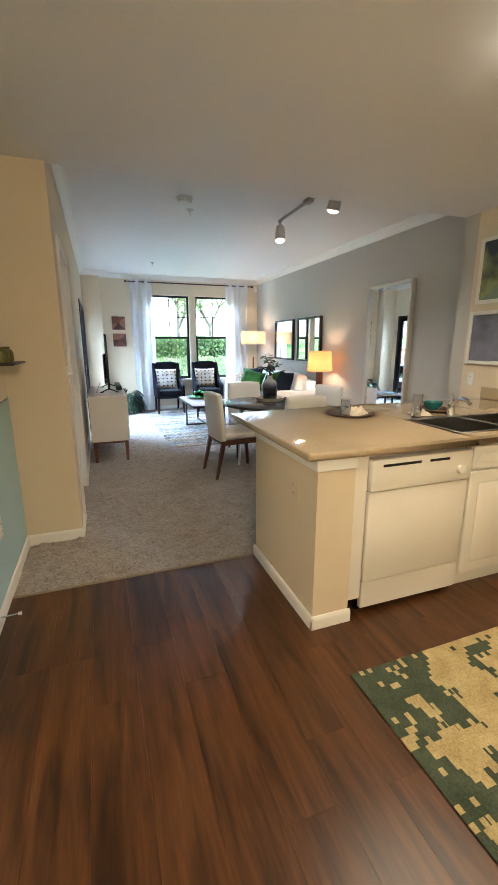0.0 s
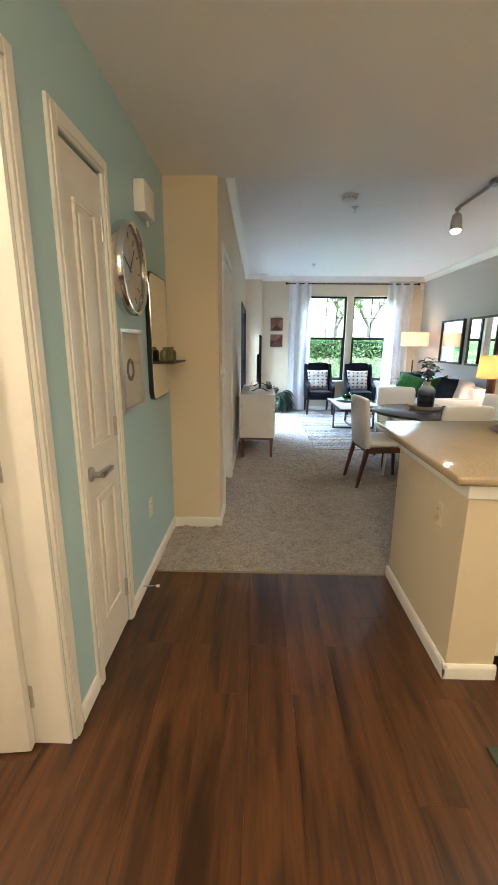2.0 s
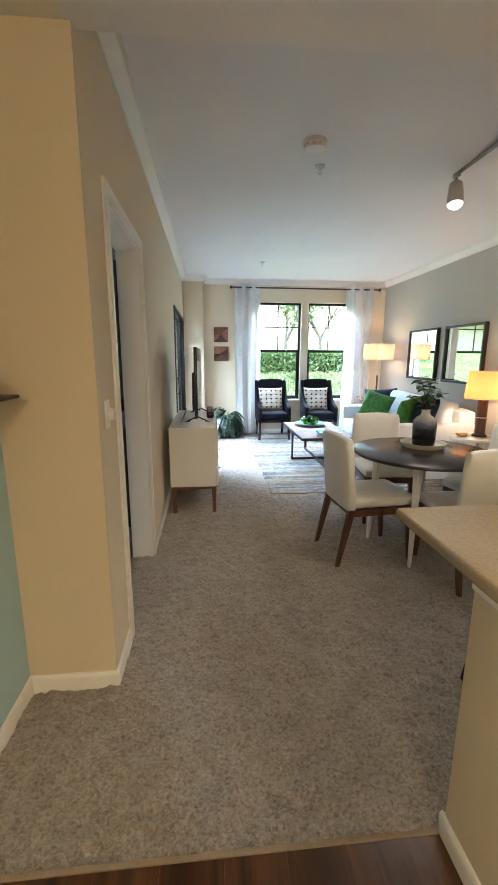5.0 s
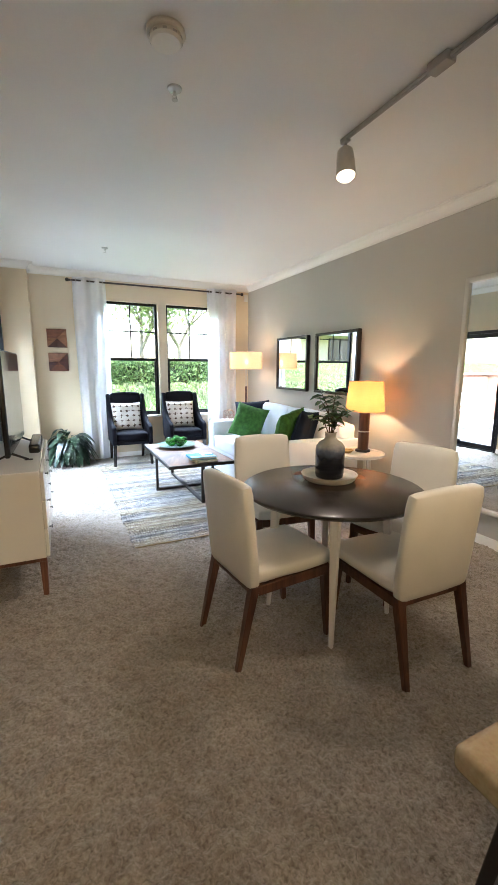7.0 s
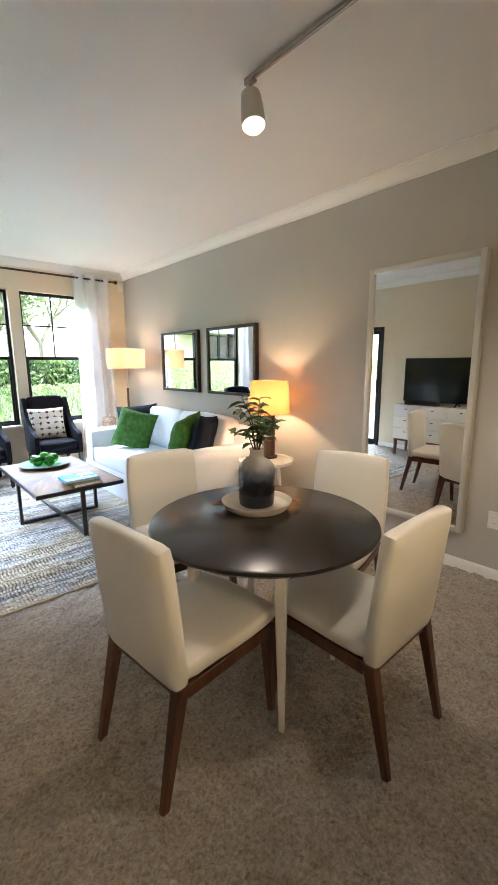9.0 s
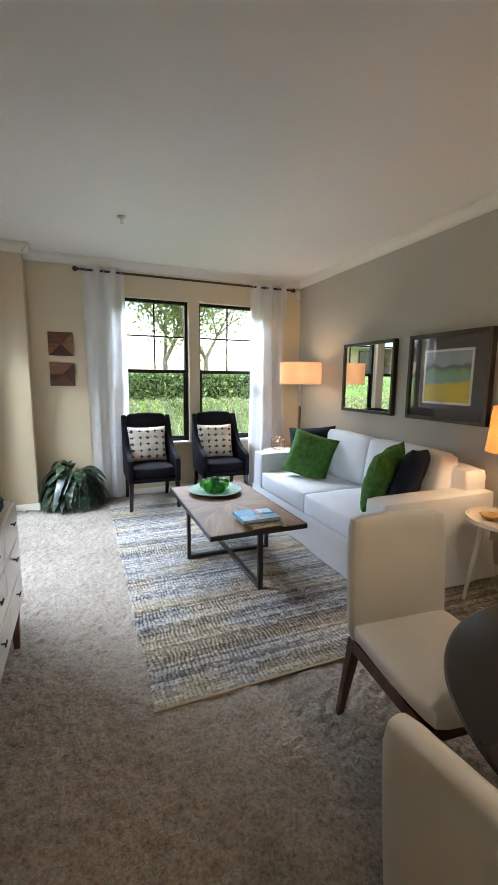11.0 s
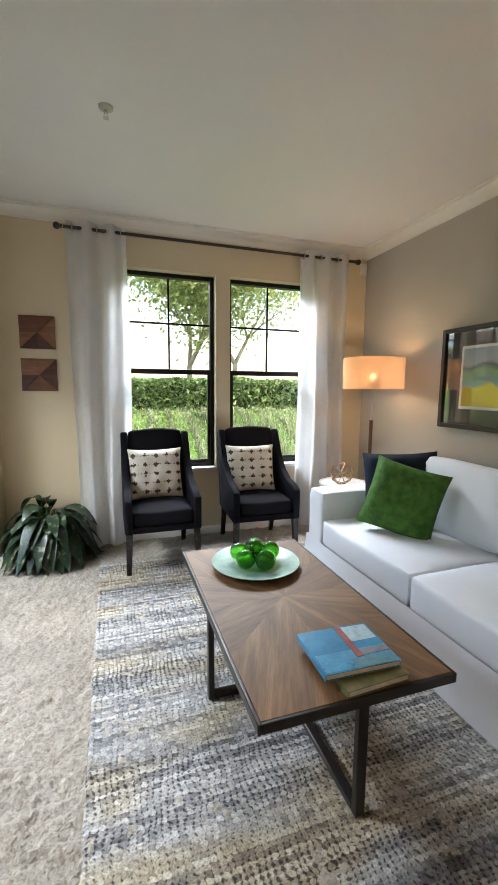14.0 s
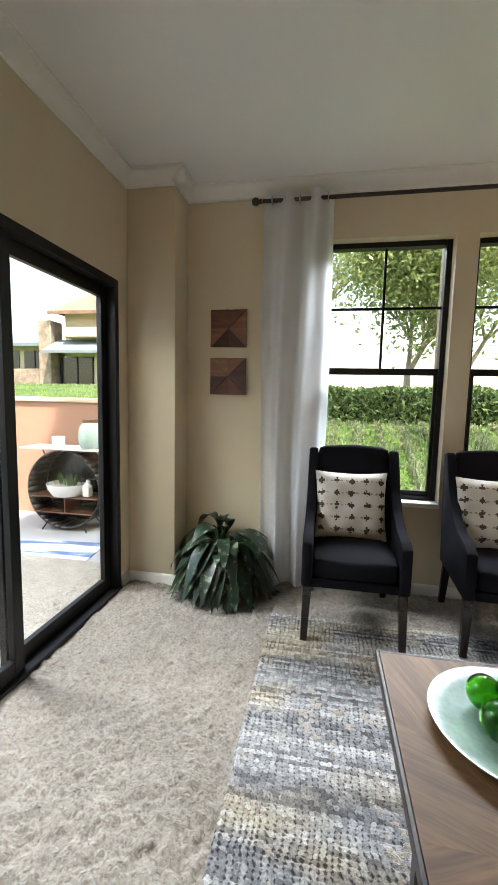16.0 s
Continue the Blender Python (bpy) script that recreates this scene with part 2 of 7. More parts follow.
def bar(bm, a, b, w0, w1=None, roll=0.0):
    """A square bar from a to b, tapered from w0 to w1, with its edges eased."""
    a, b = Vector(a), Vector(b)
    w1 = w0 if w1 is None else w1
    d = (b - a).normalized()
    ex, ey = Vector((1, 0, 0)), Vector((0, 1, 0))
    if abs(d.z) < 0.6:
        ex = d.cross(Vector((0, 0, 1))).normalized()
        ey = ex.cross(d).normalized()
    rings = []
    for p, w in ((a, w0), (b, w1)):
        ring = []
        for sx, sy in ((-1, -0.8), (-0.8, -1), (0.8, -1), (1, -0.8), (1, 0.8), (0.8, 1), (-0.8, 1), (-1, 0.8)):
            c, s = math.cos(roll), math.sin(roll)
            ring.append(bm.verts.new(p + (ex * (sx * c - sy * s) + ey * (sx * s + sy * c)) * w / 2))
        rings.append(ring)
    for i in range(8):
        j = (i + 1) % 8
        bm.faces.new((rings[0][i], rings[0][j], rings[1][j], rings[1][i]))
    bm.faces.new(rings[0])
    bm.faces.new(rings[1])
    bmesh.ops.recalc_face_normals(bm, faces=bm.faces)
    return bm


def lathe(bm, profile, n=32, at=(0, 0, 0), m=None):
    """A turned body from pairs of radius and height."""
    rings = []
    t = m if m is not None else Matrix.Translation(at)
    for r, z in profile:
        if r < 1e-5:
            rings.append([bm.verts.new(t @ Vector((0, 0, z)))])
        else:
            rings.append([bm.verts.new(t @ Vector((r * math.cos(k * 2 * math.pi / n), r * math.sin(k * 2 * math.pi / n), z))) for k in range(n)])
    for a, b in zip(rings, rings[1:]):
        for k in range(n):
            j = (k + 1) % n
            q = [a[k % len(a)], a[j % len(a)], b[j % len(b)], b[k % len(b)]]
            q = list(dict.fromkeys(q))
            if len(q) > 2:
                bm.faces.new(q)
    bmesh.ops.recalc_face_normals(bm, faces=bm.faces)
    return bm


def sheet(nx, ny, f, closed=False):
    """A grid surface: f(u, v) gives each place, u and v from 0 to 1."""
    bm = bmesh.new()
    g = [[bm.verts.new(f(i / nx, j / ny)) for j in range(ny + 1)] for i in range(nx + 1)]
    for i in range(nx):
        for j in range(ny):
            bm.faces.new((g[i][j], g[i + 1][j], g[i + 1][j + 1], g[i][j + 1]))
    return bm


def quick(name, verts, faces, material, smooth=True):
    me = bpy.data.meshes.new(name)
    me.from_pydata(verts, [], faces)
    me.materials.append(material)
    if smooth:
        me.shade_smooth()
    return me


def pillow(w, h, thick, seed=0, n=18):
    """A square cushion in the plane of x and z with pinched corners and soft creases."""
    bm = bmesh.new()
    off = Vector((seed * 7.1, seed * 3.3, 0))
    grids = []
    for side in (1, -1):
        g = []
        for i in range(n + 1):
            row = []
            for j in range(n + 1):
                u, v = 2 * i / n - 1, 2 * j / n - 1
                puff = max(0, (1 - u ** 4) * (1 - v ** 4)) ** 0.6
                pinch = 1 - 0.07 * (1 - abs(v) ** 2) * abs(u) ** 3, 1 - 0.07 * (1 - abs(u) ** 2) * abs(v) ** 3
                crease = 0.10 * noise.noise(Vector((u * 2.2, v * 2.2, side * 3)) + off) + 0.04 * noise.noise(Vector((u * 6, v * 6, side)) + off)
                row.append(bm.verts.new((u * w / 2 * pinch[0], side * thick / 2 * puff * (1 + crease * 2), v * h / 2 * pinch[1])))
            g.append(row)
        for i in range(n):
            for j in range(n):
                q = (g[i][j], g[i + 1][j], g[i + 1][j + 1], g[i][j + 1])
                bm.faces.new(q if side < 0 else q[::-1])
        grids.append(g)
    bmesh.ops.remove_doubles(bm, verts=bm.verts, dist=0.0006)
    bmesh.ops.recalc_face_normals(bm, faces=bm.faces)
    return bm


def cushion(x0, y0, z0, x1, y1, z1, soft=0.04, crown=0.02, seed=0, n=10):
    """A boxed seat cushion with rounded edges and a crowned, faintly uneven skin."""
    bm = bmesh.new()
    bmesh.ops.create_cube(bm, size=2.0)
    bmesh.ops.subdivide_edges(bm, edges=bm.edges, cuts=n, use_grid_fill=True)
    hx, hy, hz = (x1 - x0) / 2, (y1 - y0) / 2, (z1 - z0) / 2
    for v in bm.verts:
        x, y, z = v.co
        p = Vector((x * hx, y * hy, z * hz))
        inner = Vector((max(-hx + soft, min(hx - soft, p.x)), max(-hy + soft, min(hy - soft, p.y)), max(-hz + min(soft, hz), min(hz - min(soft, hz), p.z))))
        d = p - inner
        if d.length > 1e-6:
            p = inner + d.normalized() * min(d.length, soft)
        out = Vector((x * (1 - y * y) * (1 - z * z), y * (1 - x * x) * (1 - z * z), z * (1 - x * x) * (1 - y * y)))
        p += out * crown + Vector((0, 0, 0.006 * noise.noise(Vector((p.x * 5 + seed * 9, p.y * 5, p.z * 5)))))
        v.co = p + Vector(((x0 + x1) / 2, (y0 + y1) / 2, (z0 + z1) / 2))
    bmesh.ops.recalc_face_normals(bm, faces=bm.faces)
    return bm

# ---- structure ----
Z_LIVING, Z_KITCHEN = 2.72, 2.44
X_HALL, X_WEST, X_EAST, X_KITCHEN = -0.16, 0.20, 3.83, 3.52
Y_SOUTH, Y_EDGE, Y_NOOK, Y_NORTH = -1.7, 2.75, 3.44, 9.35


def wall(name, along, lo, hi, near, far, top, material, label, openings=(), base=0.0):
    """A wall that runs along one axis from lo to hi, between the planes near and far, with openings (lo, hi, bottom, top)."""
    bm = bmesh.new()

    def block(a0, a1, z0, z1):
        if a1 - a0 > 1e-4 and z1 - z0 > 1e-4:
            if along == "x":
                put(bm, a0, near, z0, a1, far, z1)
            else:
                put(bm, near, a0, z0, far, a1, z1)

    at = lo
    for a0, a1, z0, z1 in sorted(openings):
        block(at, a0, base, top)
        block(a0, a1, base, z0)
        block(a0, a1, z1, top)
        at = a1
    block(at, hi, base, top)
    return structure(name, bm, material, label, smooth=False)


WIN_L, WIN_R = (1.48, 2.29, 0.63, 2.35), (2.42, 3.23, 0.63, 2.35)
SLIDER = (7.12, 8.96, 0.0, 2.02)
PASSAGE = (3.76, 4.60, 0.0, 2.05)
SIDE_DOOR = (0.80, 1.62, 0.0, 2.05)
CLOSET = (1.905, 2.275, 0.0, 2.04)

wall("wall_north", "x", X_WEST - 0.14, X_EAST + 0.14, Y_NORTH, Y_NORTH + 0.16, Z_LIVING + 0.1, CREAM, "cream painted wall with two tall windows", [WIN_L, WIN_R])
wall("wall_east", "y", Y_NOOK, Y_NORTH, X_EAST, X_EAST + 0.14, Z_LIVING + 0.1, GREIGE, "greige painted living room wall")
wall("wall_east_kitchen", "y", Y_SOUTH, Y_NOOK - 0.14, X_KITCHEN, X_KITCHEN + 0.14, Z_KITCHEN + 0.1, CREAM, "cream painted kitchen wall")
wall("wall_kitchen_return", "x", X_KITCHEN, X_EAST + 0.14, Y_NOOK - 0.14, Y_NOOK, Z_LIVING + 0.1, GREIGE, "short greige return of the kitchen wall")
wall("wall_west", "y", Y_NOOK + 0.003, Y_NORTH, X_WEST - 0.14, X_WEST, Z_LIVING + 0.1, CREAM, "cream painted living room wall with a passage and a patio door", [SLIDER, PASSAGE])
wall("wall_nook", "x", X_HALL - 0.14, X_WEST, Y_NOOK - 0.02, Y_NOOK, Z_KITCHEN, CREAM, "cream painted end wall of the hall")
wall("wall_hall", "y", Y_SOUTH, Y_NOOK - 0.02, X_HALL - 0.14, X_HALL, Z_KITCHEN, AQUA, "pale aqua painted hall wall with two doors", [SIDE_DOOR, CLOSET])
wall("wall_south", "x", -2.4, X_KITCHEN + 0.14, Y_SOUTH - 0.14, Y_SOUTH, Z_KITCHEN, CREAM, "plain cream wall behind the kitchen")
structure("pillar", box(X_WEST + 0.001, 9.10, 0.0, 0.54, Y_NORTH - 0.001, Z_LIVING, 0.012, 2), CREAM, "square cream painted corner pillar")
structure("soffit", box(X_HALL - 0.14, Y_NOOK, Z_KITCHEN + 0.001, X_EAST, Y_NOOK + 0.02, Z_LIVING + 0.1), CEILING, "painted step between the two ceilings", smooth=False)
structure("ceiling_living", box(X_WEST, Y_NOOK + 0.02, Z_LIVING, X_EAST, Y_NORTH, Z_LIVING + 0.1), CEILING, "off-white painted living room ceiling", smooth=False)
structure("ceiling_kitchen", box(-2.4, Y_SOUTH, Z_KITCHEN, X_EAST, Y_NOOK, Z_KITCHEN + 0.1), CEILING, "off-white painted lower kitchen ceiling", smooth=False)

# unseen blocks added above the ceilings to throw shade on the patio
structure("sun_block", box(X_WEST - 0.14, -2.0, Z_LIVING + 0.101, X_EAST + 0.14, Y_NORTH + 0.16, 6.2), CREAM, "plain unseen block over the rooms, added to shade the patio", smooth=False)
structure("sun_block_west", box(-3.54, -2.0, Z_LIVING + 0.101, X_WEST - 0.14, 7.0, 6.2), CREAM, "plain unseen block over the bedroom, added to shade the patio", smooth=False)
# side room behind the open hall door, closet, bedroom beyond the passage
wall("wall_side_room", "y", Y_SOUTH, 1.74, -2.4, -2.26, Z_KITCHEN, CREAM, "plain cream side room wall")
wall("wall_side_room_end", "x", -2.26, X_HALL - 0.14, 1.74, 1.84, Z_KITCHEN, CREAM, "plain cream side room end wall")
wall("wall_closet", "y", 1.84, Y_NOOK, -0.95, -0.85, Z_KITCHEN, CREAM, "plain closet back wall")
BEDROOM = grained("bedroom_wall_paint", (0.34, 0.36, 0.36), 0.7, 0.03, 0.8, 130, 0.001)
BED_WIN = (-1.75, -0.58, 0.85, 2.20)
wall("wall_bedroom_north", "x", -3.4, X_WEST - 0.14, 6.86, 7.0, 2.60, BEDROOM, "grey bedroom wall with a window", [BED_WIN])
wall("wall_bedroom_west", "y", Y_NOOK, 7.0, -3.54, -3.4, 2.60, BEDROOM, "plain grey bedroom wall")
wall("wall_bedroom_south", "x", -3.4, X_WEST - 0.14, Y_NOOK + 0.003, Y_NOOK + 0.14, 2.60, BEDROOM, "plain grey bedroom wall beside the passage")
structure("ceiling_bedroom", box(-3.4, Y_NOOK, 2.60, X_WEST - 0.14, 7.0, 2.7), CEILING, "off-white bedroom ceiling", smooth=False)


def crown(name, a, b, out, label):
    """Crown moulding between two corners on the wall line; out points into the room."""
    prof = [(0.0, -0.125), (0.012, -0.125), (0.014, -0.108), (0.028, -0.095), (0.040, -0.070), (0.066, -0.040), (0.080, -0.030), (0.084, -0.014), (0.098, -0.012), (0.100, 0.0)]
    bm = bmesh.new()
    rows = []
    a, b, out = Vector(a), Vector(b), Vector(out)
    for p in (a, b):
        rows.append([bm.verts.new(p + out * d * 0.74 + Vector((0, 0, h * 0.74))) for d, h in prof])
    for i in range(len(prof) - 1):
        bm.faces.new((rows[0][i], rows[1][i], rows[1][i + 1], rows[0][i + 1]))
    bmesh.ops.recalc_face_normals(bm, faces=bm.faces)
    return structure(name, bm, TRIM, label)


crown("trim_crown_east", (X_EAST, Y_NOOK, Z_LIVING), (X_EAST, Y_NORTH, Z_LIVING), (-1, 0, 0), "white crown moulding along the greige wall")
crown("trim_crown_west", (X_WEST, Y_NOOK + 0.02, Z_LIVING), (X_WEST, 9.10, Z_LIVING), (1, 0, 0), "white crown moulding along the cream wall")
crown("trim_crown_north", (0.54, Y_NORTH, Z_LIVING), (X_EAST, Y_NORTH, Z_LIVING), (0, -1, 0), "white crown moulding above the windows")
crown("trim_crown_pillar", (X_WEST, 9.10, Z_LIVING), (0.614, 9.10, Z_LIVING), (0, -1, 0), "white crown moulding on the pillar front")
crown("trim_crown_pillar_side", (0.54, 9.026, Z_LIVING), (0.54, Y_NORTH, Z_LIVING), (1, 0, 0), "white crown moulding on the pillar side")


def baseboard(name, runs, label):
    """Baseboards with an eased top: runs of (x0, y0, x1, y1, outx, outy)."""
    bm = bmesh.new()
    for x0, y0, x1, y1, ox, oy in runs:
        prof = [(0.0, 0.068), (0.006, 0.068), (0.011, 0.062), (0.014, 0.048), (0.014, -0.0135)]
        ra = [bm.verts.new((x0 + ox * d, y0 + oy * d, h)) for d, h in prof]
        rb = [bm.verts.new((x1 + ox * d, y1 + oy * d, h)) for d, h in prof]
        for i in range(4):
            bm.faces.new((ra[i], rb[i], rb[i + 1], ra[i + 1]))
        bm.faces.new(ra)
        bm.faces.new(rb)
    bmesh.ops.recalc_face_normals(bm, faces=bm.faces)
    return structure(name, bm, TRIM, label)


baseboard("baseboard_hall", [(X_HALL, 1.685, X_HALL, 1.842, 1, 0), (X_HALL, 2.332, X_HALL, Y_NOOK - 0.02, 1, 0), (X_HALL, Y_NOOK - 0.02, X_WEST + 0.014, Y_NOOK - 0.02, 0, -1),
                             (X_WEST, Y_NOOK - 0.02, X_WEST, 3.70, 1, 0)], "white baseboard along the hall")
baseboard("baseboard_west", [(X_WEST, 4.66, X_WEST, 7.12, 1, 0), (X_WEST, 8.98, X_WEST, 9.10, 1, 0), (X_WEST, 9.10, 0.554, 9.10, 0, -1), (0.54, 9.10, 0.54, Y_NORTH, 1, 0)], "white baseboard along the cream wall")
baseboard("baseboard_north", [(0.54, Y_NORTH, X_EAST, Y_NORTH, 0, -1)], "white baseboard under the windows")
baseboard("baseboard_east", [(X_EAST, Y_NOOK, X_EAST, Y_NORTH, -1, 0), (X_KITCHEN, Y_NOOK, X_EAST, Y_NOOK, 0, 1)], "white baseboard along the greige wall")


def casing(name, plane, out, lo, hi, top, label, width=0.06, legs=(True, True)):
    """Moulded casing round an opening in a wall along y."""
    bm = bmesh.new()
    for d0, d1, w0, w1 in ((0.0, 0.013, 0.0, width), (0.013, 0.018, 0.012, width - 0.014)):
        xa, xb = sorted((plane + out * d0, plane + out * d1))
        if legs[0]:
            put(bm, xa, lo - w1, 0, xb, lo - w0, top + w1, 0.002, 1)
        if legs[1]:
            put(bm, xa, hi + w0, 0, xb, hi + w1, top + w1, 0.002, 1)
        put(bm, xa, lo - w0, top + w0, xb, hi + w0, top + w1, 0.002, 1)
    return structure(name, bm, TRIM, label)


casing("trim_side_door", X_HALL, 1, SIDE_DOOR[0], SIDE_DOOR[1], SIDE_DOOR[3], "cream painted casing of the open side door")
casing("trim_closet_door", X_HALL, 1, CLOSET[0], CLOSET[1], CLOSET[3], "cream painted casing of the narrow closet door")
casing("trim_passage", X_WEST, 1, PASSAGE[0], PASSAGE[1], PASSAGE[3], "white casing round the bedroom passage")
bm = bmesh.new()
put(bm, X_HALL - 0.138, SIDE_DOOR[1] - 0.016, 0, X_HALL - 0.001, SIDE_DOOR[1] - 0.001, 2.05)
put(bm, X_HALL - 0.138, SIDE_DOOR[0] + 0.001, 0, X_HALL - 0.001, SIDE_DOOR[0] + 0.016, 2.05)
put(bm, X_HALL - 0.138, SIDE_DOOR[0] + 0.016, 2.034, X_HALL - 0.001, SIDE_DOOR[1] - 0.016, 2.049)
structure("trim_side_jamb", bm, TRIM, "painted jamb of the side door", smooth=False)
bm = bmesh.new()
put(bm, X_WEST - 0.139, PASSAGE[1] - 0.016, 0, X_WEST - 0.001, PASSAGE[1] - 0.001, 2.05)
put(bm, X_WEST - 0.139, PASSAGE[0] + 0.001, 0, X_WEST - 0.001, PASSAGE[0] + 0.016, 2.05)
put(bm, X_WEST - 0.139, PASSAGE[0] + 0.016, 2.034, X_WEST - 0.001, PASSAGE[1] - 0.016, 2.049)
structure("trim_passage_jamb", bm, TRIM, "white painted jamb of the bedroom passage", smooth=False)

# ---- floors ----


def carpet_material():
    m, nt, b = shader("beige_carpet", 0.95, 0, 0.1)
    v = coords(nt, (1, 1, 1), "Object")
    tuft = add(nt, "ShaderNodeTexNoise", Scale=78.0, Detail=4.0, Roughness=0.6, Distortion=0.5)
    patch = add(nt, "ShaderNodeTexNoise", Scale=9.0, Detail=4.0, Roughness=0.6)
    worn = add(nt, "ShaderNodeTexNoise", Scale=1.3, Detail=3.0)
    for n in (tuft, patch, worn):
        nt.links.new(v, n.inputs["Vector"])
    c = ramp(nt, tuft.outputs[0], [(0.25, (0.172, 0.145, 0.112)), (0.46, (0.350, 0.305, 0.250)), (0.70, (0.52, 0.47, 0.40))])
    c = mixed(nt, 1.0, c, ramp(nt, patch.outputs[0], [(0.34, (0.82, 0.81, 0.80)), (0.60, (1, 1, 1))]), 'MULTIPLY')
    c = mixed(nt, 1.0, c, ramp(nt, worn.outputs[0], [(0.35, (0.92, 0.90, 0.88)), (0.65, (1, 1, 1))]), 'MULTIPLY')
    nt.links.new(c, b.inputs["Base Color"])
    b.inputs["Sheen Weight"].default_value = 0.25
    bump(nt, b, tuft.outputs[0], 1.0, 0.014)
    return m


CARPET = carpet_material()


def fields(xs, ys, seeds):
    """Smooth random heights on a grid: the sum of wrapped value noise at several cell sizes."""
    rng = np.random.RandomState(11)
    total = np.zeros((len(xs), len(ys)))
    for cell, amount in seeds:
        gx, gy = xs / cell, ys / cell
        nx, ny = int(np.ptp(gx)) + 3, int(np.ptp(gy)) + 3
        g = rng.rand(nx, ny) - 0.5
        fx, fy = gx - gx.min(), gy - gy.min()
        ix, iy = fx.astype(int), fy.astype(int)
        tx, ty = fx - ix, fy - iy
        tx, ty = (tx * tx * (3 - 2 * tx))[:, None], (ty * ty * (3 - 2 * ty))[None, :]
        a, b_ = g[np.ix_(ix, iy)], g[np.ix_(ix + 1, iy)]
        c_, d_ = g[np.ix_(ix, iy + 1)], g[np.ix_(ix + 1, iy + 1)]
        total += amount * ((a * (1 - tx) + b_ * tx) * (1 - ty) + (c_ * (1 - tx) + d_ * tx) * ty)
    return total


def pile(name, x0, x1, y0, y1, step, heights, material):
    xs, ys = np.linspace(x0, x1, int((x1 - x0) / step) + 1), np.linspace(y0, y1, int((y1 - y0) / step) + 1)
    z = heights(xs, ys)
    gx, gy = np.meshgrid(xs, ys, indexing="ij")
    verts = np.stack([gx, gy, z], -1).reshape(-1, 3)
    ny = len(ys)
    i = (np.arange(len(xs) - 1)[:, None] * ny + np.arange(ny - 1)[None, :]).ravel()
    faces = np.stack([i, i + ny, i + ny + 1, i + 1], -1)
    return quick(name, verts.tolist(), faces.tolist(), material)


carpet = new("floor_carpet", pile("floor_carpet", X_HALL, X_EAST, Y_EDGE, Y_NORTH, 0.0092,
             lambda xs, ys: fields(xs, ys, [(0.0145, 0.016), (0.030, 0.018), (0.13, 0.014)]) - 0.002, CARPET))
tagged(carpet, "beige cut-pile carpet with footmarks", kind="structure")
structure("floor_bedroom", box(-3.4, Y_NOOK, -0.1, X_WEST - 0.14 + 0.139, 7.0, -0.003), CARPET, "beige bedroom carpet", smooth=False)
structure("floor_slab", box(-2.4, Y_SOUTH, -0.12, X_EAST, Y_NORTH, -0.012), CARPET, "subfloor under the rooms", smooth=False)
strip = structure("trim_carpet_edge", box(X_HALL, Y_EDGE - 0.012, -0.01, X_KITCHEN, Y_EDGE + 0.006, 0.004, 0.002, 1), grained("carpet_binding", (0.30, 0.23, 0.15), 0.9, 0.15, 8, 90, 0.001), "tucked carpet edge against the planks")
wood_floor = thing("floor_planks", "dark brown wood-look plank floor", "", kind="structure")
rng = random.Random(5)
plank_meshes = [mesh_of("plank", box(0, 0, -0.012, 0.1797, n, 0.0, 0.0003, 1), PLANK, False) for n in (1.2, 0.9, 0.62, 0.4)]
lengths = (1.2, 0.9, 0.62, 0.4)
for row in range(33):
    px_ = -2.24 + row * 0.18
    if px_ > X_KITCHEN - 0.02:
        break
    y = Y_EDGE - 0.012
    while y > Y_SOUTH - 0.2:
        k = rng.choice((0, 0, 1, 2)) if y < Y_EDGE - 0.1 else rng.choice((0, 1, 2, 3))
        if y < Y_SOUTH + 0.02:
            break
        if y - lengths[k] < Y_SOUTH - 0.1:
            k = 3
        y -= lengths[k] + 0.0003
        if px_ < X_HALL - 0.2 and y > 1.7:
            continue
        ob = new("plank", plank_meshes[k])
        ob.parent = wood_floor
        ob.location = (px_, y, 0)

# ---- windows and doors ----


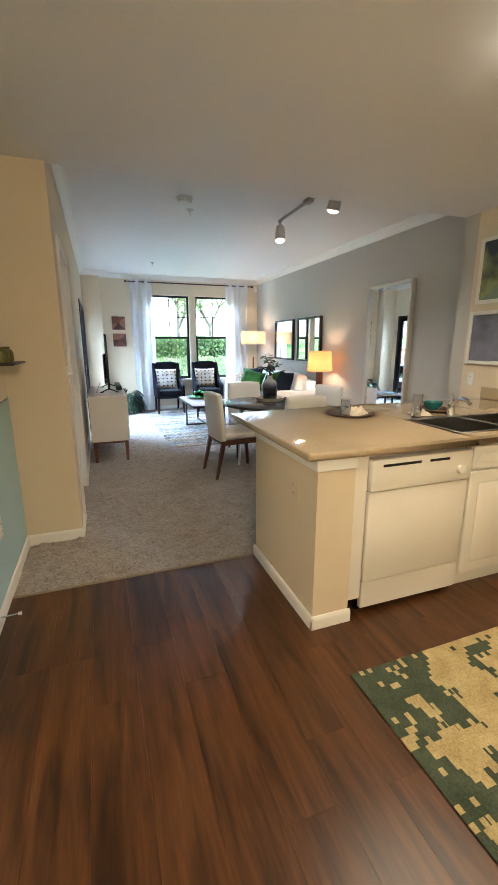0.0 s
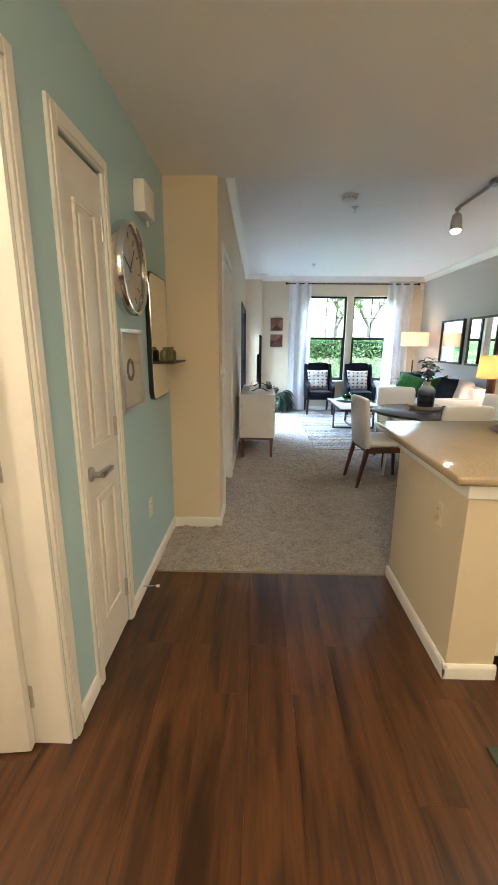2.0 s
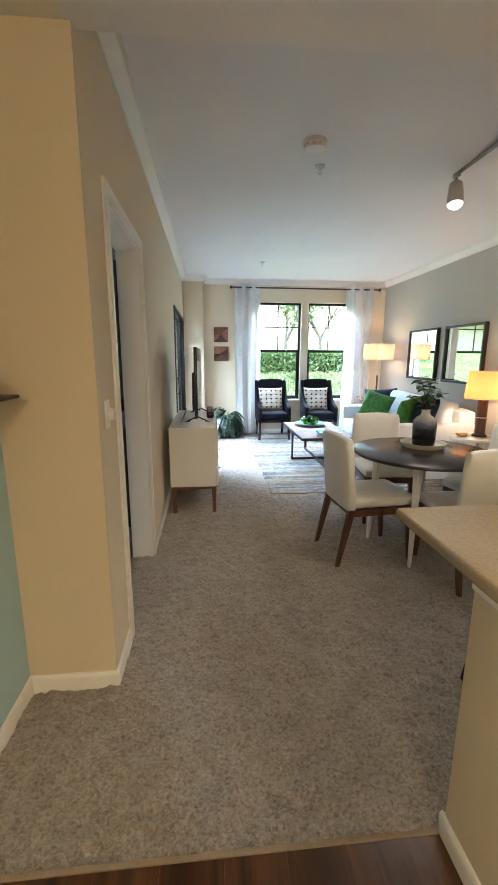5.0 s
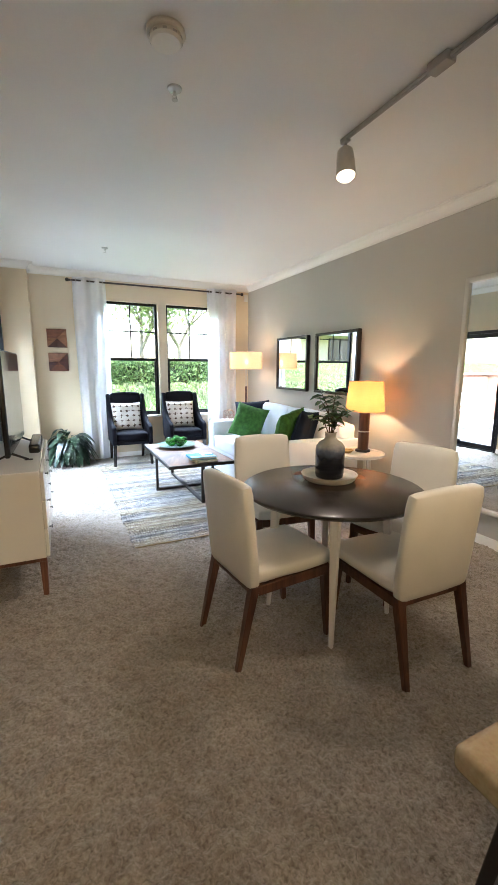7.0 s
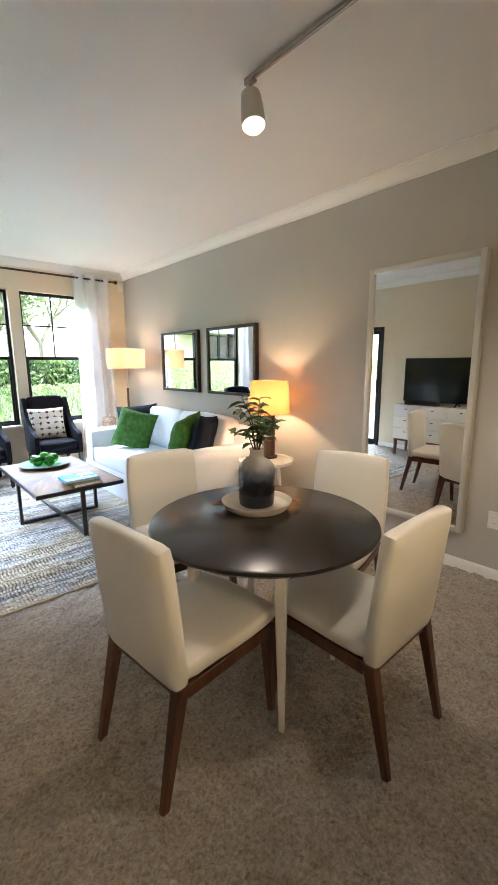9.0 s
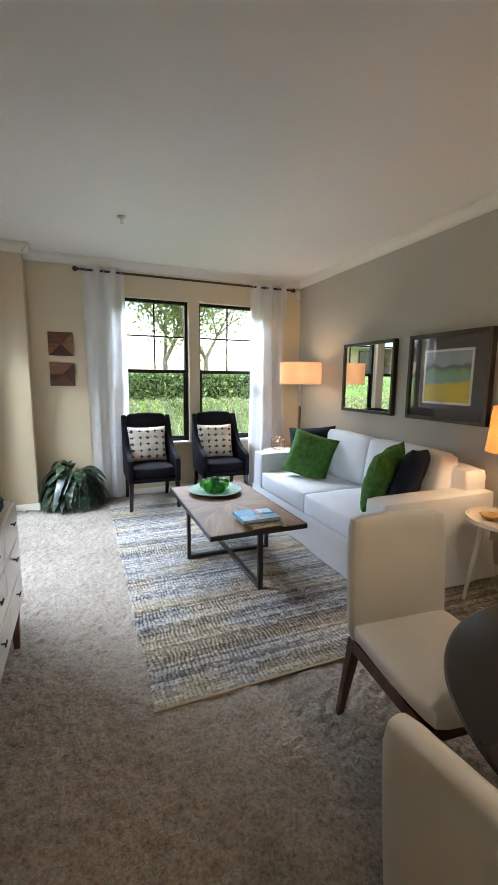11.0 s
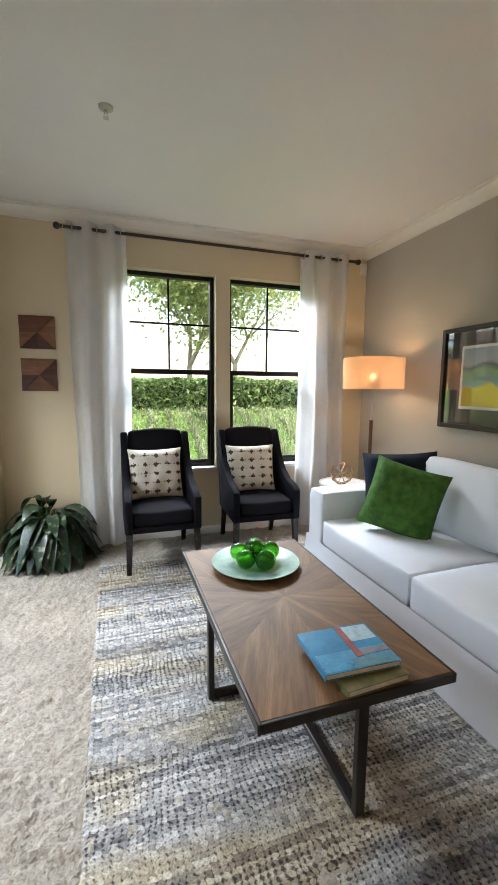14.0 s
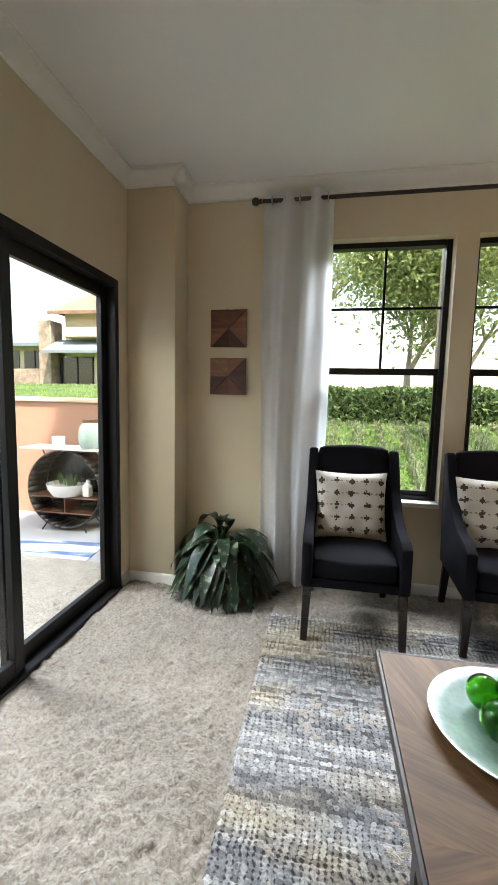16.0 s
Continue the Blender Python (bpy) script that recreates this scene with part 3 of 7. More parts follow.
def sash_window(name, x0, x1, z0, z1, y):
    w = thing(name, "tall black-framed sash window with a gridded upper sash", "", (x0, y, z0), kind="structure")
    wd, ht = x1 - x0, z1 - z0
    f = bmesh.new()
    for a in ((0, 0, 0, 0.035, 0.07, ht), (wd - 0.035, 0, 0, wd, 0.07, ht), (0.035, 0, 0, wd - 0.035, 0.07, 0.035), (0.035, 0, ht - 0.035, wd - 0.035, 0.07, ht)):
        put(f, *a, 0.003, 1)
    part("window_frame", f, BLACKFRAME, w)
    mid = 0.875
    part("meeting_rail", box(0.035, 0.006, mid - 0.022, wd - 0.035, 0.056, mid + 0.022, 0.003, 1), BLACKFRAME, w)
    low = bmesh.new()
    for a in ((0.035, 0.01, 0.035, 0.058, 0.04, mid - 0.022), (wd - 0.058, 0.01, 0.035, wd - 0.035, 0.04, mid - 0.022), (0.058, 0.01, 0.035, wd - 0.058, 0.04, 0.062)):
        put(low, *a, 0.002, 1)
    part("lower_sash", low, BLACKFRAME, w)
    part("muntin", box(wd / 2 - 0.008, 0.036, mid + 0.022, wd / 2 + 0.008, 0.052, ht - 0.035), BLACKFRAME, w)
    zc = mid + (ht - mid) / 2
    for a, b_ in ((0.035, wd / 2 - 0.008), (wd / 2 + 0.008, wd - 0.035)):
        part("muntin", box(a, 0.036, zc - 0.008, b_, 0.052, zc + 0.008), BLACKFRAME, w)
    for a, b_ in ((0.062, mid - 0.022), (mid + 0.022, ht - 0.035)):
        p = part("pane", sheet(1, 1, lambda u, v: (0.036 + u * (wd - 0.072), 0.044 if a > 0.5 else 0.026, a + v * (b_ - a))), PANE, w)
        p.visible_shadow = False
    part("window_sill", box(-0.004, -0.098, -0.03, wd + 0.004, 0.0, 0.001, 0.004, 1), TRIM, w, "white painted sill")
    return w


sash_window("window_1", WIN_L[0], WIN_L[1], WIN_L[2], WIN_L[3], Y_NORTH + 0.085)
sash_window("window_2", WIN_R[0], WIN_R[1], WIN_R[2], WIN_R[3], Y_NORTH + 0.085)
sash_window("window_3", BED_WIN[0], BED_WIN[1], BED_WIN[2], BED_WIN[3], 6.92)

slider = thing("door_1", "black-framed sliding glass patio door, closed", "", (X_WEST - 0.10, SLIDER[0], 0), kind="structure")
SW, SH = SLIDER[1] - SLIDER[0], SLIDER[3]
f = bmesh.new()
for a in ((0, 0, 0.02, 0.115, 0.045, SH), (0, SW - 0.045, 0.02, 0.115, SW, SH), (0, 0.045, SH - 0.05, 0.115, SW - 0.045, SH), (0, 0, -0.01, 0.125, SW, 0.02)):
    put(f, *a, 0.003, 1)
part("door_frame", f, BLACKFRAME, slider)
for k, (a, b_, dx) in enumerate(((0.045, SW / 2 + 0.03, 0.065), (SW / 2 - 0.03, SW - 0.045, 0.02))):
    leaf = bmesh.new()
    for q in ((dx, a, 0.021, dx + 0.035, a + 0.06, SH - 0.051), (dx, b_ - 0.06, 0.021, dx + 0.035, b_, SH - 0.051),
              (dx, a + 0.06, SH - 0.12, dx + 0.035, b_ - 0.06, SH - 0.051), (dx, a + 0.06, 0.021, dx + 0.035, b_ - 0.06, 0.10)):
        put(leaf, *q, 0.003, 1)
    lf = part("door_panel", leaf, BLACKFRAME, slider)
    p = part("pane", sheet(1, 1, lambda u, v: (dx + 0.017, a + 0.06 + u * (b_ - a - 0.12), 0.10 + v * (SH - 0.22))), PANE, lf)
    p.visible_shadow = False
    if k == 0:
        h = bmesh.new()
        rod(h, (dx + 0.07, a + 0.03, 0.92), (dx + 0.07, a + 0.03, 1.14), 0.009)
        for z in (0.93, 1.13):
            rod(h, (dx + 0.03, a + 0.03, z), (dx + 0.07, a + 0.03, z), 0.008)
        part("handle", h, BLACKPLASTIC, lf)

# ---- dining corner ----


def dining_chair():
    ch = thing("dining_chair", "white leatherette dining chair with dark walnut legs", "chair", group="chairs round the dining table")
    seat = cushion(-0.215, 0.085, 0.405, 0.215, 0.555, 0.485, 0.03, 0.012, 1, 8)
    part("seat", seat, WHITELEATHER, ch)
    b = cushion(-0.213, -0.034, -0.25, 0.213, 0.034, 0.25, 0.028, 0.010, 2, 9)
    bmesh.ops.transform(b, matrix=Matrix.Translation((0, 0.062, 0.635)) @ pose(0, 0, 0, 6, 0, 0), verts=b.verts)
    for v in b.verts:
        v.co.y += 0.10 * v.co.x * v.co.x * 4 * 0.6 * max(0, v.co.z - 0.4)
    part("backrest", b, WHITELEATHER, ch)
    a = bmesh.new()
    put(a, -0.205, 0.500, 0.355, 0.205, 0.530, 0.405, 0.003, 1)
    put(a, -0.205, 0.075, 0.355, 0.205, 0.100, 0.405, 0.003, 1)
    put(a, -0.212, 0.100, 0.355, -0.185, 0.500, 0.405, 0.003, 1)
    put(a, 0.185, 0.100, 0.355, 0.212, 0.500, 0.405, 0.003, 1)
    part("seat_frame", a, WALNUT, ch)
    for sx in (-1, 1):
        part("leg", bar(bmesh.new(), (sx * 0.196, 0.0, 0.0), (sx * 0.190, 0.088, 0.402), 0.026, 0.046), WALNUT, ch)
        part("leg", bar(bmesh.new(), (sx * 0.196, 0.540, 0.0), (sx * 0.190, 0.510, 0.404), 0.026, 0.044), WALNUT, ch)
    return ch


chair = dining_chair()
chair.matrix_world = pose(1.448, 4.52, 0.002, 0, 0, -84)
for m in (pose(2.28, 3.905, 0.002, 0, 0, 0), pose(2.18, 5.55, 0.002, 0, 0, 174), pose(3.02, 4.71, 0.002, 0, 0, 105)):
    copy_thing(chair, m)

table = thing("dining_table", "round dark espresso dining table on slim white legs", "table", (2.14, 4.57, 0))
part("tabletop", lathe(bmesh.new(), [(0, 0.716), (0.455, 0.716), (0.478, 0.722), (0.490, 0.734), (0.488, 0.744), (0.478, 0.750), (0, 0.751)], 72), ESPRESSO, table)
WHITEMETAL = grained("white_enamel", (0.72, 0.70, 0.66), 0.35, 0.05, 6, 90, 0.0003)
for ox, oy in ((-0.18, -0.29), (0.29, -0.18), (0.18, 0.29), (-0.29, 0.18)):
    part("leg", bar(bmesh.new(), (ox, oy, 0.002), (ox * 0.88, oy * 0.88, 0.717), 0.020, 0.048, 0.55), WHITEMETAL, table)
part("hub", box(-0.30, -0.02, 0.690, 0.30, 0.02, 0.716, 0.004, 1, pose(0, 0, 0, 0, 0, 58)), WHITEMETAL, table)

tray = thing("serving_tray", "round pale stoneware tray with leather loops on the table", "tray", (2.20, 4.68, 0.752))
part("dish", lathe(bmesh.new(), [(0, 0.004), (0.13, 0.004), (0.135, 0.0), (0.150, 0.012), (0.160, 0.030), (0.163, 0.036), (0.157, 0.036), (0.142, 0.016), (0.12, 0.012), (0, 0.012)], 48),
     grained("speckled_stoneware", (0.62, 0.57, 0.49), 0.4, 0.12, 14, 180, 0.0005), tray)
LEATHER = grained("tan_leather", (0.24, 0.11, 0.05), 0.55, 0.15, 12, 160, 0.0006)
for a in (-38, 142):
    loop = bmesh.new()
    pts = [(0.150 + 0.052 * math.sin(k / 9 * math.pi), 0.028 * math.cos(k / 9 * math.pi), 0.030 - 0.012 * math.sin(k / 9 * math.pi)) for k in range(10)]
    for p, q in zip(pts, pts[1:]):
        rod(loop, p, q, 0.0055, n=8)
    bmesh.ops.rotate(loop, verts=loop.verts, matrix=Matrix.Rotation(radians(a), 3, 'Z'))
    part("handle", loop, LEATHER, tray)


def vase_glaze():
    m, nt, b = shader("dipped_glaze", 0.18)
    c = nt.nodes.new("ShaderNodeTexCoord")
    s = nt.nodes.new("ShaderNodeSeparateXYZ")
    nt.links.new(c.outputs["Object"], s.inputs[0])
    n = add(nt, "ShaderNodeTexNoise", Scale=26.0, Detail=4.0)
    nt.links.new(c.outputs["Object"], n.inputs["Vector"])
    mth = nt.nodes.new("ShaderNodeMath")
    mth.operation = 'MULTIPLY_ADD'
    mth.inputs[1].default_value = 0.05
    nt.links.new(n.outputs[0], mth.inputs[0])
    nt.links.new(s.outputs[2], mth.inputs[2])
    mr = nt.nodes.new("ShaderNodeMapRange")
    mr.inputs["From Max"].default_value = 0.30
    nt.links.new(mth.outputs[0], mr.inputs[0])
    nt.links.new(ramp(nt, mr.outputs[0], [(0.0, (0.006, 0.007, 0.010)), (0.48, (0.010, 0.012, 0.020)), (0.62, (0.10, 0.12, 0.16)), (0.78, (0.46, 0.45, 0.43)), (1.0, (0.60, 0.57, 0.52))]), b.inputs["Base Color"])
    return m


vase = thing("vase", "stoneware vase dipped in navy glaze with leafy stems", "vase", (2.20, 4.68, 0.765))
part("body", lathe(bmesh.new(), [(0, 0), (0.070, 0), (0.078, 0.006), (0.082, 0.03), (0.084, 0.16), (0.080, 0.185), (0.062, 0.208), (0.038, 0.222), (0.030, 0.236), (0.031, 0.258), (0.035, 0.264), (0.030, 0.262), (0.026, 0.24), (0.0, 0.22)], 48), vase_glaze(), vase)
LEAF = grained("leaf_green", (0.045, 0.10, 0.022), 0.4, 0.35, 9, 60, 0.0006)
STEM = grained("stem_brown", (0.09, 0.06, 0.03), 0.7, 0.2, 10, 80, 0.0004)


def leaf_into(bm, base, way, length, width, droop, roll, n=5):
    """One folded, drooping leaf blade."""
    way = Vector(way).normalized()
    side = way.cross(Vector((0, 0, 1)))
    side = side.normalized() if side.length > 1e-3 else Vector((1, 0, 0))
    up = side.cross(way).normalized()
    s2 = side * math.cos(roll) + up * math.sin(roll)
    rows = []
    for k in range(n + 1):
        t = k / n
        c = Vector(base) + way * (length * t) - Vector((0, 0, 1)) * droop * length * t * t
        w = width * 0.5 * (math.sin(math.pi * min(1, t * 0.94 + 0.06)) ** 0.8)
        rows.append((bm.verts.new(c - s2 * w + up * w * 0.30), bm.verts.new(c), bm.verts.new(c + s2 * w + up * w * 0.30)))
    for a, b in zip(rows, rows[1:]):
        bm.faces.new((a[0], a[1], b[1], b[0]))
        bm.faces.new((a[1], a[2], b[2], b[1]))


rng = random.Random(3)
stems, leaves = bmesh.new(), bmesh.new()
for k in range(9):
    ang = k * 2.4 + rng.uniform(-0.3, 0.3)
    lean = rng.uniform(0.25, 1.05) if k else 0.1
    top = Vector((math.cos(ang) * lean * 0.16, math.sin(ang) * lean * 0.16, 0.27 + rng.uniform(0.10, 0.24) * (1.15 - lean * 0.5)))
    mid = Vector((top.x * 0.35, top.y * 0.35, 0.27 + (top.z - 0.27) * 0.62))
    rod(stems, (0, 0, 0.22), mid, 0.003, 0.0025, 6)
    rod(stems, mid, top, 0.0025, 0.0015, 6)
    for j in range(9):
        t = j / 8
        p = mid.lerp(top, t) if j > 2 else Vector((0, 0, 0.26)).lerp(mid, 0.5 + 0.2 * j)
        a2 = ang + j * 2.1
        leaf_into(leaves, p, (math.cos(a2), math.sin(a2), rng.uniform(-0.1, 0.6)), rng.uniform(0.055, 0.085), rng.uniform(0.026, 0.040), 0.35, rng.uniform(-0.5, 0.5), 3)
part("stem", stems, STEM, vase)
part("foliage", leaves, LEAF, vase, "dark green lobed leaves")

# ---- mirror, pictures and sockets on the greige wall ----
CHAMPAGNE = grained("champagne_frame", (0.58, 0.55, 0.49), 0.35, 0.03, 5, 90, 0.0005, metal=0.35)
mirror = thing("wall_mirror", "tall wall mirror in a champagne frame", "mirror", (X_EAST - 0.06, 4.345, 0.265))
MW, MH = 0.80, 1.82
fr = bmesh.new()
for a in ((0, 0, 0, 0.058, 0.038, MH), (0, MW - 0.038, 0, 0.058, MW, MH), (0, 0.038, 0, 0.058, MW - 0.038, 0.038), (0, 0.038, MH - 0.038, 0.058, MW - 0.038, MH)):
    put(fr, *a, 0.006, 2)
part("frame", fr, CHAMPAGNE, mirror)
part("mirror_glass", box(0.020, 0.036, 0.036, 0.03, MW - 0.036, MH - 0.036), MIRROR, mirror, smooth=False)
part("backing", box(0.032, 0.03, 0.03, 0.058, MW - 0.03, MH - 0.03), BLACKPLASTIC, mirror)

BRONZE = grained("dark_bronze_frame", (0.045, 0.036, 0.030), 0.38, 0.2, 8, 120, 0.0004, metal=0.3)
MAT = grained("grey_mat_board", (0.085, 0.075, 0.075), 0.85, 0.05, 3, 200, 0.0003)


def print_material(name, shift):
    """An abstract landscape: sky, far hills, green band and a yellow field."""
    m, nt, b = shader(name, 0.7)
    c = nt.nodes.new("ShaderNodeTexCoord")
    s = nt.nodes.new("ShaderNodeSeparateXYZ")
    nt.links.new(c.outputs["Object"], s.inputs[0])
    n = add(nt, "ShaderNodeTexNoise", Scale=5.0, Detail=6.0)
    mp = nt.nodes.new("ShaderNodeMapping")
    mp.inputs["Location"].default_value = (shift, shift, 0)
    nt.links.new(c.outputs["Object"], mp.inputs[0])
    nt.links.new(mp.outputs[0], n.inputs["Vector"])
    k = nt.nodes.new("ShaderNodeMath")
    k.operation = 'MULTIPLY_ADD'
    k.inputs[1].default_value = 0.16
    nt.links.new(n.outputs[0], k.inputs[0])
    nt.links.new(s.outputs[2], k.inputs[2])
    mr = nt.nodes.new("ShaderNodeMapRange")
    mr.inputs["From Min"].default_value, mr.inputs["From Max"].default_value = 0.24, 0.68
    nt.links.new(k.outputs[0], mr.inputs[0])
    col = ramp(nt, mr.outputs[0], [(0.0, (0.62, 0.47, 0.02)), (0.36, (0.66, 0.52, 0.03)), (0.40, (0.25, 0.42, 0.38)), (0.56, (0.24, 0.42, 0.20)),
                                  (0.64, (0.10, 0.15, 0.14)), (0.70, (0.36, 0.42, 0.46)), (1.0, (0.30, 0.38, 0.45))])
    nt.links.new(col, b.inputs["Base Color"])
    return m


for k, y0 in enumerate((6.405, 7.41)):
    pic = thing("framed_picture", "framed abstract landscape print with a grey mat above the sofa", "picture", (X_EAST - 0.052, y0, 1.08), group="pictures above the sofa")
    w, h = 0.82, 0.73
    fr = bmesh.new()
    for a in ((0, 0, 0, 0.05, 0.032, h), (0, w - 0.032, 0, 0.05, w, h), (0, 0.032, 0, 0.05, w - 0.032, 0.032), (0, 0.032, h - 0.032, 0.05, w - 0.032, h)):
        put(fr, *a, 0.003, 1)
    part("frame", fr, BRONZE, pic)
    part("mat", box(0.036, 0.030, 0.030, 0.049, w - 0.030, h - 0.030), MAT, pic, smooth=False)
    part("paper", box(0.033, 0.165, 0.145, 0.0355, w - 0.165, h - 0.135), grained("white_paper", (0.78, 0.77, 0.74), 0.8, 0.02, 4, 200, 0), pic, smooth=False)
    part("print", box(0.030, 0.185, 0.165, 0.0325, w - 0.185, h - 0.155), print_material("landscape_print", 1.7 * k), pic, smooth=False)
    g = part("glazing", sheet(1, 1, lambda u, v: (0.016, 0.03 + u * (w - 0.06), 0.03 + v * (h - 0.06))), GLAZING, pic)
    g.visible_shadow = False


def wall_plate(name, label, at, turn, kind_="outlet", paint=WHITEPLASTIC):
    o = thing(name, label, "outlet", at, turn)
    part("plate", box(-0.036, -0.006, -0.058, 0.036, 0.0, 0.058, 0.004, 2), paint, o)
    if kind_ == "outlet":
        for z in (-0.021, 0.021):
            sk = part("socket", lathe(bmesh.new(), [(0, 0.0), (0.0165, 0.0), (0.017, -0.003), (0.0, -0.003)], 20, m=pose(0, -0.0065, z, -90, 0, 0)), TRIM if paint is WHITEPLASTIC else paint, o)
            for x in (-0.006, 0.006):
                part("slot", box(x - 0.001, -0.0105, z - 0.004, x + 0.001, -0.0085, z + 0.005), BLACKPLASTIC, sk)
    else:
        part("switch", box(-0.017, -0.010, -0.033, 0.017, -0.004, 0.033, 0.003, 1), TRIM, o)
    return o


wall_plate("wall_outlet", "white electrical outlet on the greige wall", (X_EAST, 4.17, 0.40), -90)

# ---- ceiling fittings ----
track = thing("track_light", "white ceiling track light with two swivel spots", "track light", (2.42, 0, Z_LIVING))
TRACKPAINT = grained("silver_track_paint", (0.36, 0.34, 0.31), 0.35, 0.05, 4, 80, 0.0002, metal=0.5)
tr = bmesh.new()
put(tr, -0.013, 3.45, -0.030, 0.013, 4.99, -0.012, 0.003, 1)
put(tr, -0.006, 3.45, -0.036, 0.006, 4.99, -0.030, 0.002, 1)
part("rail", tr, TRACKPAINT, track)
part("feed_box", box(-0.030, 4.24, -0.042, 0.030, 4.35, 0.0, 0.006, 2), TRACKPAINT, track)
BULB = glowing("bulb_glass", (1.0, 0.80, 0.52), 0.7)
for y, dirv in ((4.955, Vector((-0.10, -0.25, -1))), (3.77, Vector((-0.10, 0.25, -1)))):
    d = dirv.normalized()
    head = bmesh.new()
    rod(head, (0, y, -0.034), (0, y, -0.085), 0.009, n=12)
    put(head, -0.016, y - 0.03, -0.046, 0.016, y + 0.03, -0.030, 0.004, 1)
    arm = part("swivel", head, TRACKPAINT, track)
    a = Vector((0, y, -0.085))
    can = bmesh.new()
    q = Matrix.Translation(a) @ d.to_track_quat('Z', 'Y').to_matrix().to_4x4()
    lathe(can, [(0.0, -0.012), (0.030, -0.010), (0.045, 0.006), (0.052, 0.060), (0.056, 0.135), (0.058, 0.158), (0.052, 0.158), (0.048, 0.10), (0.0, 0.08)], 28, m=q)
    part("lamp_head", can, grained("cream_spot_paint", (0.60, 0.56, 0.49), 0.4, 0.05, 6, 90, 0.0003, metal=0.3), track)
    bl = bmesh.new()
    lathe(bl, [(0.0, 0.125), (0.046, 0.128), (0.051, 0.156), (0.040, 0.170), (0.018, 0.178), (0.0, 0.180)], 24, m=q)
    part("bulb", bl, BULB, track, "glowing lens")

smoke = thing("smoke_detector", "round white smoke detector on the ceiling", "smoke detector", (1.30, 4.67, Z_LIVING))
part("base", lathe(bmesh.new(), [(0, 0), (0.078, 0), (0.080, -0.010), (0.076, -0.016), (0.0, -0.016)], 40), WHITEPLASTIC, smoke)
part("cover", lathe(bmesh.new(), [(0.064, -0.016), (0.066, -0.034), (0.058, -0.044), (0.030, -0.050), (0.0, -0.050)], 40), WHITEPLASTIC, smoke)
for k in range(10):
    a = k * math.tau / 10
    part("vent", box(0.054, -0.008, -0.034, 0.0675, 0.008, -0.026, 0, 1, Matrix.Rotation(a, 4, 'Z')), grained("grey_slot", (0.5, 0.5, 0.48), 0.6, 0.05), smoke)
for x, y in ((1.42, 4.99), (1.40, 7.99)):
    s = thing("sprinkler", "small chrome fire sprinkler under the ceiling", "sprinkler", (x, y, Z_LIVING), group="ceiling sprinklers")
    part("escutcheon", lathe(bmesh.new(), [(0, 0), (0.036, 0), (0.034, -0.008), (0.020, -0.014), (0.0, -0.014)], 28), BRUSHED, s)
    st = bmesh.new()
    rod(st, (0, 0, -0.014), (0, 0, -0.028), 0.008)
    for sx in (-1, 1):
        rod(st, (sx * 0.006, 0, -0.026), (sx * 0.010, 0, -0.040), 0.002, n=6)
        rod(st, (sx * 0.010, 0, -0.040), (0, 0, -0.050), 0.002, n=6)
    part("nozzle", st, BRUSHED, s)
    part("deflector", lathe(bmesh.new(), [(0, -0.050), (0.015, -0.050), (0.015, -0.052), (0, -0.052)], 16), BRUSHED, s)

# ---- sofa corner ----
sofa = thing("sofa", "white slipcovered two-seat sofa with loose cushions", "sofa", (0, 0, 0))
part("base", cushion(2.80, 6.30, 0.03, 3.72, 8.28, 0.33, 0.03, 0.0, 5, 12), WHITECLOTH, sofa)


def arm_mesh(y0, y1, seed):
    return cushion(2.745, y0, 0.02, 3.72, y1, 0.645, 0.024, 0.004, seed, 12)


part("arm", arm_mesh(6.225, 6.425, 1), WHITECLOTH, sofa)
part("arm", arm_mesh(8.135, 8.335, 2), WHITECLOTH, sofa)
part("back_frame", cushion(3.50, 6.30, 0.05, 3.735, 8.28, 0.80, 0.05, 0.01, 3, 12), WHITECLOTH, sofa)
part("seat_cushion", cushion(2.745, 6.432, 0.270, 3.48, 7.240, 0.458, 0.026, 0.010, 4, 12), WHITECLOTH, sofa)
part("seat_cushion", cushion(2.745, 7.246, 0.270, 3.48, 8.130, 0.458, 0.026, 0.010, 6, 12), WHITECLOTH, sofa)
for a, b_, sd in ((6.44, 7.245, 7), (7.255, 8.12, 8)):
    c = cushion(-0.11, a, -0.225, 0.11, b_, 0.225, 0.045, 0.022, sd, 12)
    bmesh.ops.transform(c, matrix=Matrix.Translation((3.47, 0, 0.665)) @ pose(0, 0, 0, 0, 10, 0), verts=c.verts)
    part("back_cushion", c, WHITECLOTH, sofa)


def skirt(p0, p1, out, n=60, seed=0):
    """A hanging slipcover skirt with soft folds between two floor points."""
    p0, p1, out = Vector(p0), Vector(p1), Vector(out)

    def f(u, v):
        fold = 0.006 * math.sin(u * 9 + seed) + 0.004 * math.sin(u * 23 + seed * 2)
        corner = 0.012 * (max(0.0, 1 - u / 0.10) ** 2 + max(0.0, 1 - (1 - u) / 0.10) ** 2)
        d = 0.004 + (1 - v) ** 1.6 * (0.020 + corner + fold)
        turn = d * (max(0.0, 1 - u / 0.05) - max(0.0, 1 - (1 - u) / 0.05))
        p = p0.lerp(p1, u) + out * d - (p1 - p0).normalized() * turn
        return (p.x, p.y, 0.014 + v * 0.275)
    return sheet(n, 6, f)


for sk in (skirt((2.742, 6.215, 0), (2.742, 8.345, 0), (-1, 0, 0)), skirt((2.742, 6.215, 0), (3.72, 6.215, 0), (0, -1, 0), 40, 2), skirt((2.742, 8.345, 0), (3.72, 8.345, 0), (0, 1, 0), 40, 4)):
    part("skirt", sk, WHITECLOTH, sofa)

